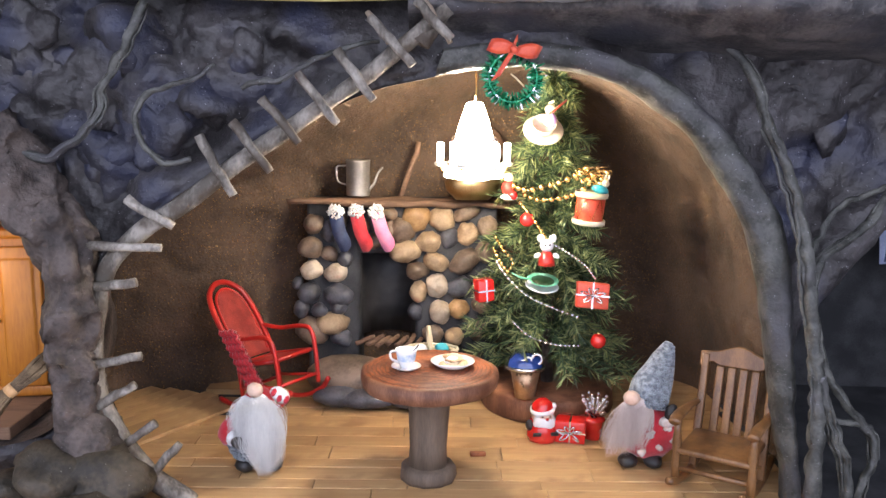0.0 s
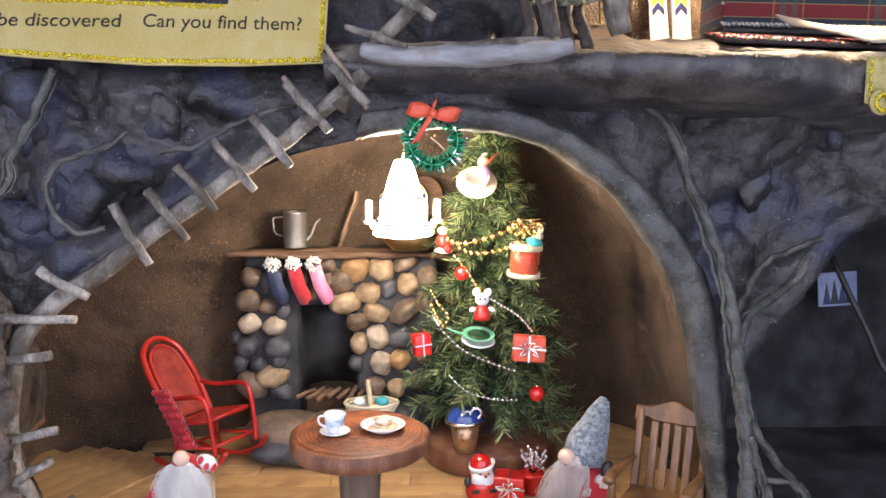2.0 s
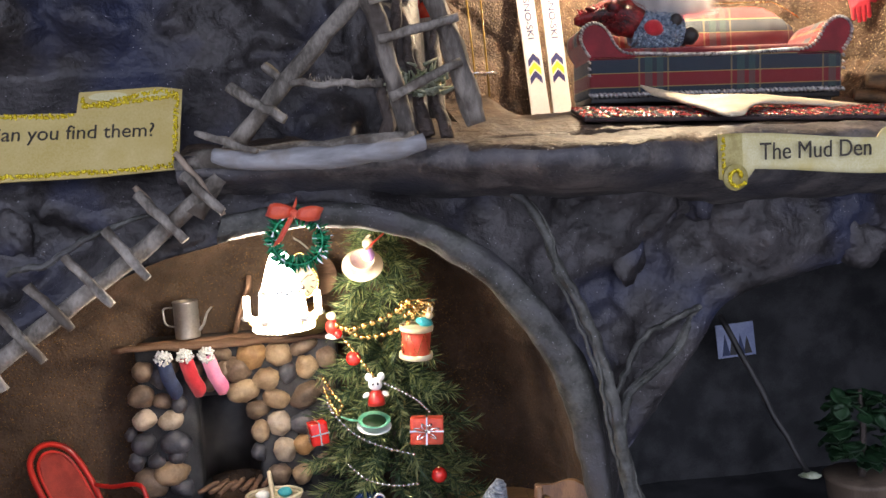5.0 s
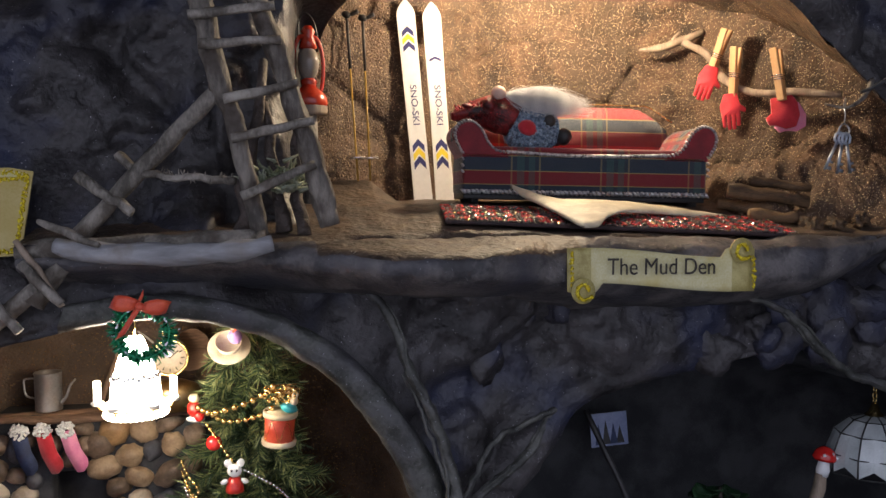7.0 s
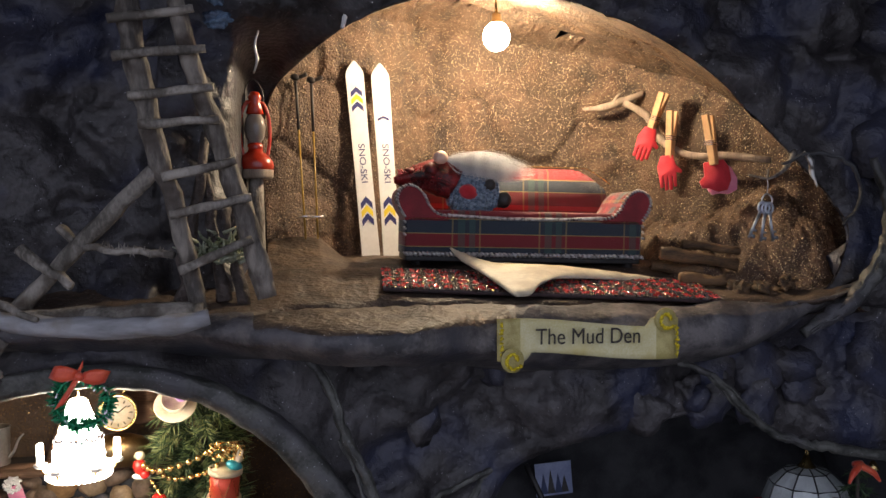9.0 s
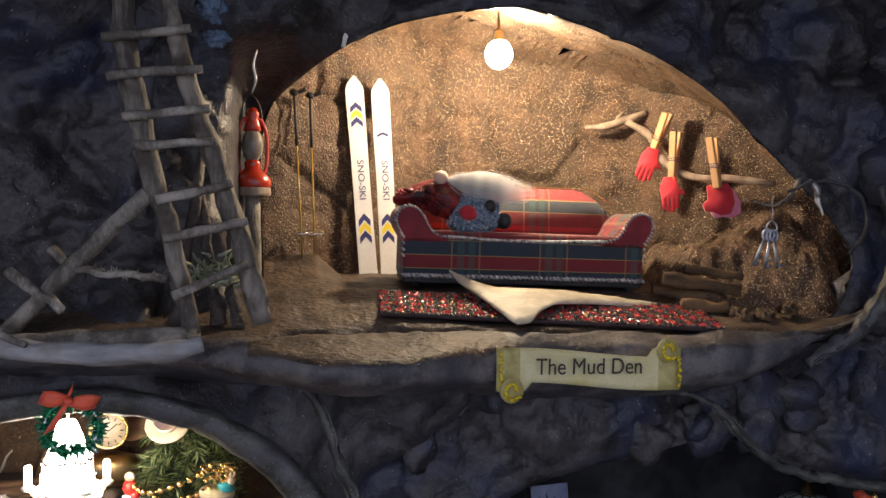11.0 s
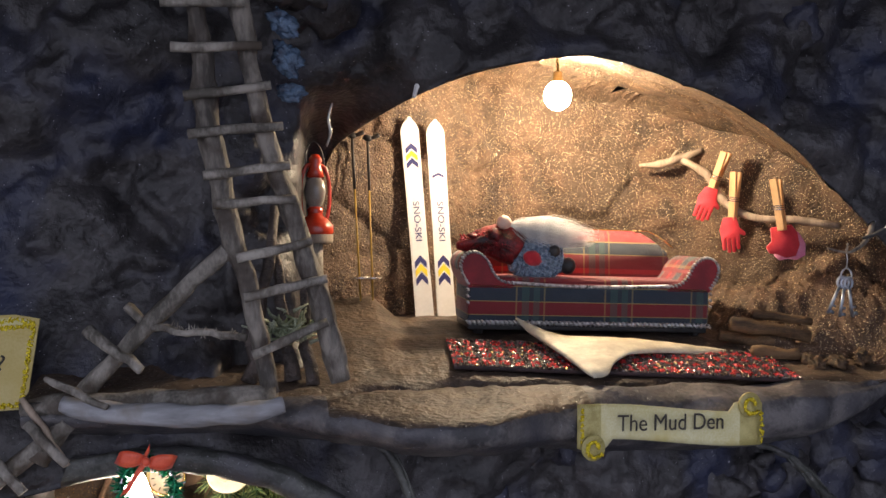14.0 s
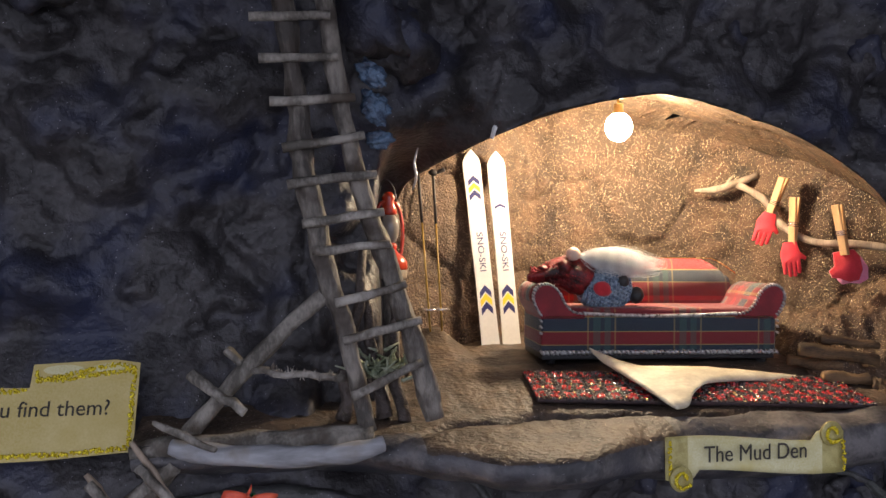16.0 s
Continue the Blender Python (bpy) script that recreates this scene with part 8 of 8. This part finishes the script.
peg((0.533, 0.752, 0.513), 22, "small wooden clothes peg gripping a red glove")
glove((0.5235, 0.753, 0.489), 18, "coral", "tiny bright red felt glove hung by a peg")
peg((0.536, 0.728, 0.492), 4, "small wooden clothes peg gripping a red glove")
glove((0.533, 0.728, 0.461), -6, "coral", "tiny bright red felt glove hung by a peg")
peg((0.5485, 0.678, 0.483), -8, "small wooden clothes peg holding a pink mitten")
glove((0.555, 0.680, 0.4535), -6, "red_cloth", "tiny red felt mitten hung by a peg", True)
glove((0.562, 0.684, 0.4505), -24, "pink_cloth", "tiny pink felt mitten behind the red one", True)


def keys():
    ob = thing("key_bunch", (0.541, 0.580, 0.4315), "bunch of small silver keys hanging on a twig", "keys")
    ob.scale = (0.78, 0.78, 0.78)
    part("wire", add_tube(mesh(), [(0, 0, 0.2), (0.1, 0, 1.1), (0, 0.1, 2.1)], 0.06, 6), M["key_metal"], ob, "thin wire loop")
    part("key_ring", add_tube(mesh(), [(0.55 * math.cos(a * 0.4), 0.1 * math.sin(a * 0.8), -0.3 + 0.55 * math.sin(a * 0.4)) for a in range(16)], 0.09, 6, closed=True), M["key_metal"], ob)
    for i, a in enumerate((-26, -9, 8)):
        bm = mesh()
        add_tube(bm, [(0.42 * math.cos(k * 0.5), -0.06 * i, -1.15 + 0.5 * math.sin(k * 0.5)) for k in range(12)], 0.14, 6, closed=True)
        add_tube(bm, [(0, -0.06 * i, -1.6), (0, -0.06 * i, -4.4)], 0.15, 8)
        add_box(bm, (0.5, 0.12, 0.3), (0.3, -0.06 * i, -4.1))
        add_box(bm, (0.4, 0.12, 0.22), (0.25, -0.06 * i, -3.5))
        k = part("key", bm, M["key_metal"], ob)
        k.matrix_basis = pose(0, 0, 0, 0, -a, 0)
    bm = mesh()
    add_tube(bm, curve_points([(0.572, 0.592, 0.468), (0.560, 0.582, 0.456), (0.550, 0.580, 0.448), (0.541, 0.580, 0.445), (0.528, 0.584, 0.448)], 5), (0.0022, 0.0018, 0.001, 0.0008), 8, rough=0.3)
    add_tube(bm, curve_points([(0.541, 0.580, 0.445), (0.541, 0.579, 0.452)], 3), 0.0008, 6)
    whole("twig_hook", bm, M["rail_wood"], "thin grey twig hook at the cave rim", "hook", scale=1.0)


keys()


def hanging_bulb():
    ob = thing("pendant_bulb", (0.373, 0.742, 0.566), "bare glowing bulb hanging from the cave roof", "lamp")
    part("bulb", add_blob(mesh(), (1.2, 1.2, 1.3), (0, 0, 1.35), rough=0.0, detail=3), M["bulb_glow"], ob, "glowing warm glass bulb")
    part("socket", add_lathe(mesh(), [(0.55, 2.45), (0.5, 2.7), (0.42, 2.9), (0.40, 3.4), (0, 3.5)], n=24), M["brass"], ob, "small brass cap over the bulb")
    part("wire", add_tube(mesh(), [(0, 0, 3.5), (-0.1, 0.1, 7.5)], 0.12, 6), M["gold"], ob)


hanging_bulb()

bm = mesh()
add_tube(bm, curve_points([(0.2240, 0.612, 0.553), (0.2255, 0.610, 0.560), (0.2275, 0.609, 0.567), (0.2270, 0.609, 0.578)], 4), (0.0014, 0.002, 0.0022, 0.0012), 8, rough=0.4)
whole("twist_of_foil", bm, M["ski_white"], "small white twist hooked on the cave rim", "twist", scale=1.0)
bm = mesh()
add_tube(bm, curve_points([(0.162, 0.586, 0.515), (0.1645, 0.584, 0.524), (0.163, 0.583, 0.533), (0.1655, 0.582, 0.543)], 4), (0.0005, 0.0010, 0.0008, 0.0006), 8, rough=0.4)
whole("twist_of_foil", bm, M["tin"], "silvery twist hanging at the cave rim", "twist", scale=1.0)

bm = mesh()
add_tube(bm, curve_points([(0.5620, 0.566, 0.464), (0.5655, 0.562, 0.457), (0.5675, 0.564, 0.450), (0.5710, 0.562, 0.438)], 5), (0.0012, 0.0026, 0.0018, 0.0008), 8, rough=0.8)
whole("twist_of_foil", bm, M["tin"], "silvery crinkled twist at the den's rim beside the keys", "twist", scale=1.0)


def moss_clump():
    bm = mesh()
    rng = random.Random(14)
    for i in range(120):
        p = Vector((rng.gauss(0, 0.7), rng.gauss(0, 0.5), abs(rng.gauss(0, 0.6))))
        q = p + Vector((rng.gauss(0, 0.5), rng.gauss(0, 0.4), rng.uniform(0.1, 0.9)))
        add_tube(bm, [p, (p + q) / 2 + Vector((rng.gauss(0, 0.15), 0, 0)), q], (0.14, 0.1, 0.05), 4)
    whole("moss_clump", bm, M["moss"], "tuft of pale green moss behind the ladder", "moss", (0.138, 0.585, 0.388), scale=0.011)
    for i, (a, b) in enumerate((((0.112, 0.590, 0.36), (0.128, 0.600, 0.47)), ((0.140, 0.590, 0.36), (0.128, 0.598, 0.45)), ((0.152, 0.585, 0.36), (0.150, 0.600, 0.44)))):
        bm = mesh()
        add_tube(bm, twig_points(a, b, 0.08, 7, i + 70), (0.005, 0.003), 8, rough=0.4, seed=i)
        whole("stick", bm, M["bark"], "broken brown stick propped behind the ladder", "stick", scale=1.0, group="sticks behind the ladder")


moss_clump()


# ---- dark room on one side ----
def picture():
    ob = thing("picture", (0.446, 0.800, 0.154), "small dim picture card of pointed shapes on the wall", "picture", turn=(-4, -3, 0))
    ob.scale = (1.09, 1.0, 1.09)
    part("card", add_box(mesh(), (3.5, 0.12, 3.0), bevel=0.03), M["photo_pale"], ob)
    for x, h, m in ((-1.0, 1.9, "navy"), (-0.3, 2.2, "black"), (0.4, 1.8, "navy"), (1.0, 1.6, "black")):
        part("painted_shape", add_prism(mesh(), [(x - 0.38, -1.3), (x + 0.38, -1.3), (x, -1.3 + h)], 0.04, pose(0, -0.09, 0)), M[m], ob, smooth=False)


picture()

bm = mesh()
add_tube(bm, twig_points((0.386, 0.700, 0.201), (0.442, 0.660, 0.072), 0.02, 8, 3), (0.0028, 0.0024), 8, rough=0.2)
whole("pole", bm, M["black"], "thin dark pole slanting across the side room", "pole", scale=1.0)
bm = mesh()
add_blob(bm, (0.9, 0.6, 0.25), (0, 0, 0), rough=0.4)
whole("pale_tip", bm, M["moss"], "pale scrap at the pole's foot", "scrap", (0.443, 0.659, 0.071))


def house_plant():
    ob = thing("plant", (0.512, 0.70, 0.0), "dark green leafy plant in the side room", "plant")
    part("pot", add_lathe(mesh(), [(0, 0), (2.4, 0), (3.0, 4.5), (3.2, 4.8), (2.9, 5.0), (0, 4.8)]), M["pedestal"], ob)
    rng = random.Random(17)
    for i in range(110):
        a = rng.uniform(0, 6.28)
        u, r, s = rng.uniform(-1, 1), rng.uniform(0.5, 1) ** 0.5, rng.uniform(1.2, 2.2)
        c = Vector((3.0 * r * math.cos(a) * math.sqrt(1 - u * u), 3.0 * r * math.sin(a) * math.sqrt(1 - u * u), 9.0 + 3.4 * r * u))
        d = Vector((math.cos(a) + rng.gauss(0, 0.5), math.sin(a) + rng.gauss(0, 0.5), rng.uniform(-0.9, 0.9))).normalized()
        w = d.cross(Vector((0, 0, 1))).normalized()
        n = w.cross(d)
        grid = [[c + d * (s * (k / 5 - 0.3)) + w * (u * s * 0.42 * math.sin(math.pi * (0.06 + 0.94 * k / 5)) ** 0.7) + n * (0.25 * abs(u) - 0.1 * k / 5) for u in (-1, -0.5, 0, 0.5, 1)] for k in range(6)]
        part("leaf", add_sheet(mesh(), grid, thick=0.05), M["leaf"], ob)
    part("stem", add_tube(mesh(), [(0, 0, 4.5), (0.2, 0, 9), (0, 0.2, 12.5)], (0.35, 0.15), 8), M["bark"], ob)


house_plant()


def glass_shade():
    ob = thing("hanging_lamp", (0.652, 0.688, 0.134), "leaded pale glass lamp shade on a gold chain, unlit", "lamp")
    ob.scale = (0.84, 0.84, 0.86)
    n = 10
    prof = [(4.75, 0.3), (4.7, 2.2), (3.9, 4.3), (2.4, 5.6), (0.9, 6.0)]
    for k in range(n):
        a0, a1 = 2 * math.pi * k / n, 2 * math.pi * (k + 1) / n
        for j in range(4):
            (r0, z0), (r1, z1) = prof[j], prof[j + 1]
            bm = mesh()
            low = 0.0 if j else 0.9
            grid = [[Vector((r0 * math.cos(a0), r0 * math.sin(a0), z0)), Vector((r0 * math.cos((a0 + a1) / 2) * 0.98, r0 * math.sin((a0 + a1) / 2) * 0.98, z0 + low)), Vector((r0 * math.cos(a1), r0 * math.sin(a1), z0))], [Vector((r1 * math.cos(a0), r1 * math.sin(a0), z1)), Vector((r1 * math.cos((a0 + a1) / 2) * 0.98, r1 * math.sin((a0 + a1) / 2) * 0.98, z1)), Vector((r1 * math.cos(a1), r1 * math.sin(a1), z1))]]
            add_sheet(bm, grid, thick=0.08)
            part("glass_pane", bm, M["shade_glass"], ob, smooth=False)
        part("lead_strip", add_tube(mesh(), [(r * 1.005 * math.cos(a0), r * 1.005 * math.sin(a0), z) for r, z in prof], 0.09, 6), M["lead"], ob)
    for r, z in prof[:4]:
        part("lead_strip", add_tube(mesh(), [(r * 1.005 * math.cos(2 * math.pi * k / n), r * 1.005 * math.sin(2 * math.pi * k / n), z) for k in range(n)], 0.08, 6, closed=True), M["lead"], ob)
    part("cap", add_lathe(mesh(), [(1.0, 5.95), (0.6, 6.4), (0.3, 7.2), (0, 7.3)], n=14), M["gold"], ob, "brass cap")
    for k in range(5):
        part("chain_link", add_tube(mesh(), [(0.22 * math.cos(a * 0.524) * (k % 2), 0.22 * math.cos(a * 0.524) * ((k + 1) % 2), 7.5 + 0.55 * k + 0.36 * math.sin(a * 0.524)) for a in range(12)], 0.06, 5, closed=True), M["gold"], ob, "gold chain link")


glass_shade()


def toadstool():
    ob = thing("toadstool", (0.600, 0.690, 0.113), "red and white spotted toadstool ornament on a stick", "toadstool", turn=(0, 8, 0))
    part("stick", add_tube(mesh(), twig_points((-0.4, 0, -6), (-0.1, 0, 2.2), 0.03, 6, 5), (0.65, 0.5), 8, rough=0.3), M["driftwood"], ob)
    part("stalk", add_lathe(mesh(), [(0, 2.0), (0.5, 2.0), (0.6, 2.6), (0.4, 3.6), (0, 3.7)], n=16), M["china"], ob, "white stalk")
    cap = part("cap", add_lathe(mesh(), [(0, 3.5), (0.95, 3.45), (1.05, 3.7), (0.8, 4.3), (0.4, 4.6), (0, 4.7)], n=20), M["red_gloss"], ob, "glossy red cap")
    for x, z in ((0.25, 4.15), (-0.5, 4.0), (0.7, 3.8)):
        part("spot", add_blob(mesh(), (0.2, 0.12, 0.2), (x, -0.78 + 0.15 * abs(x), z), rough=0, detail=1), M["china"], cap)


toadstool()


def small_tree():
    ob = thing("small_fir", (0.662, 0.632, 0.0), "little dark fir with snowy tips and a red bow", "tree")
    part("trunk", add_tube(mesh(), [(0, 0, 0), (0, 0, 20.2)], (0.5, 0.12), 8), M["bark"], ob)
    rng = random.Random(31)
    crown, snow = mesh(), mesh()
    for layer in range(11):
        z = 19.8 - 1.15 * layer
        reach = 0.7 + 0.52 * layer
        count = 7 + layer
        for i in range(count):
            a = 2 * math.pi * (i + rng.uniform(-0.3, 0.3)) / count
            out = Vector((math.cos(a), math.sin(a), 0))
            tip = out * reach * rng.uniform(0.8, 1.15) + Vector((0, 0, z - 0.55 * reach))
            for k in range(16):
                p = Vector((0, 0, z)).lerp(tip, 0.15 + 0.85 * k / 15)
                d = out.lerp(Vector((rng.uniform(-1, 1), rng.uniform(-1, 1), rng.uniform(-0.8, 0.3))), 0.6).normalized() * 0.75
                w = d.cross(Vector((rng.uniform(-1, 1), rng.uniform(-1, 1), 1))).normalized() * 0.07
                crown.faces.new([crown.verts.new(q) for q in (p - w, p + w, p + d)])
            if layer > 1 and rng.random() < 0.35:
                add_blob(snow, (0.42, 0.42, 0.22), tip + Vector((0, 0, 0.15)), (rng.uniform(-30, 30), rng.uniform(-30, 30), 0), rough=0.5, freq=2.0, seed=i + layer * 20, detail=2)
    part("crown", crown, M["needle"], ob, smooth=False)
    tagged(part("snow", snow, M["white_fuzz"], ob, "white artificial snow on the tips"), kind="stuff")
    bow = mesh()
    add_blob(bow, (0.55, 0.5, 0.4), (0, -0.1, 20.3), rough=0.15, freq=1.5)
    for side in (-1, 1):
        add_tube(bow, curve_points([(0, -0.3, 20.3), (0.9 * side, -0.7, 19.8), (1.5 * side, -0.9, 19.0)], 4), (0.32, 0.3, 0.12), 8, rough=0.2)
    part("bow", bow, M["ribbon"], ob, "red bow at the tip")
    part("bell", add_lathe(mesh(), [(0.5, 19.7), (0.4, 20.0), (0.2, 20.4), (0, 20.5)], (1.2, -0.4, 0.2), n=14), M["gold"], ob, "small gold bell")


small_tree()
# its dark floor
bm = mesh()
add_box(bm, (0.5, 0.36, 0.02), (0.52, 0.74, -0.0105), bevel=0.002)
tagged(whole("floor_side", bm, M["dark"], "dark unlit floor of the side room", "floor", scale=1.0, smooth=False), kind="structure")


# ---- hollow with the wardrobe ----
def wardrobe():
    ob = thing("wardrobe", (-0.352, 0.680, 0.045), "warm orange varnished wooden wardrobe with a moulded front", "wardrobe", turn=(0, 0, 8))
    W = M["orange_wood"]
    part("body", add_box(mesh(), (8.0, 5.0, 13.0), (0, 0, 6.5), bevel=0.2), W, ob)
    for s in (-1, 1):
        door = part("door", add_box(mesh(), (3.6, 0.5, 11.4), (1.9 * s, -2.65, 6.6), bevel=0.18), W, ob)
        part("door_panel", add_box(mesh(), (2.5, 0.3, 9.6), (1.9 * s, -2.9, 6.6), bevel=0.25), W, door)
        part("knob", add_blob(mesh(), (0.22, 0.22, 0.22), (0.45 * s, -3.1, 6.4), rough=0, detail=1), M["gold"], door, "gold knob")
    part("cornice", add_box(mesh(), (8.6, 5.6, 0.8), (0, 0, 13.3), bevel=0.25), W, ob)
    part("plinth", add_box(mesh(), (8.4, 5.4, 0.9), (0, 0, 0.45), bevel=0.15), W, ob)
    bm = mesh()
    add_blob(bm, (1.6, 1.2, 0.9), (0, 0, 0.9), rough=0.25)
    whole("folded_blanket", bm, M["red_cloth"], "red cloth bundle on top of the wardrobe", "cloth", (-0.335, 0.672, 0.1815))


wardrobe()


# bulb out of view, added to brighten the wardrobe hollow
def unseen_hollow_bulb():
    ob = thing("pendant_bulb", (-0.372, 0.612, 0.150), "small unseen warm bulb added to light the wardrobe hollow", "lamp")
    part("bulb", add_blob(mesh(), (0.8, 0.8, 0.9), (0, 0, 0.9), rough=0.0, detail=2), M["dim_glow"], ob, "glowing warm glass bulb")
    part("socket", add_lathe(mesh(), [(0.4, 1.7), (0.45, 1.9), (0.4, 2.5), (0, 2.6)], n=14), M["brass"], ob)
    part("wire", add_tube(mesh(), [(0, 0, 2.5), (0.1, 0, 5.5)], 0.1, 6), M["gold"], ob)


unseen_hollow_bulb()


def broom():
    ob = thing("broom", (-0.300, 0.545, 0.060), "little twig broom bound with orange twine", "broom")
    rng = random.Random(19)
    a, b = Vector((-0.318, 0.540, 0.058)), Vector((-0.266, 0.556, 0.104))
    knot = a.lerp(b, 0.62)
    bm = mesh()
    d = (b - a).normalized()
    s, u = d.cross(Vector((0, 1, 0))).normalized(), Vector((0, 1, 0))
    for i in range(80):
        c, e = rng.uniform(-1, 1), rng.uniform(-1, 1)
        k = knot + s * c * 0.003 + u * e * 0.003
        lo = a + s * c * 0.013 + u * e * 0.008 + d * rng.uniform(-0.012, 0.008)
        hi = b + s * c * 0.006 + u * e * 0.004 + d * rng.uniform(-0.006, 0.012)
        add_tube(bm, [lo, k, hi], (0.0005, 0.0007, 0.0005), 4)
    part("brush", bm, M["straw"], ob, world_space=True)
    part("twine", add_tube(mesh(), [knot - d * 0.003, knot + d * 0.003], 0.0048, 12), M["peg_wood"], ob, "orange twine binding", world_space=True)


broom()
bm = mesh()
add_box(bm, (0.11, 0.20, 0.01), (-0.365, 0.69, 0.0395), bevel=0.001)
tagged(whole("floor_wardrobe", bm, M["mantel"], "brown wooden floor of the wardrobe hollow", "floor", scale=1.0, smooth=False), kind="structure")


# ---- pieces of the floor ----
plank_floor()
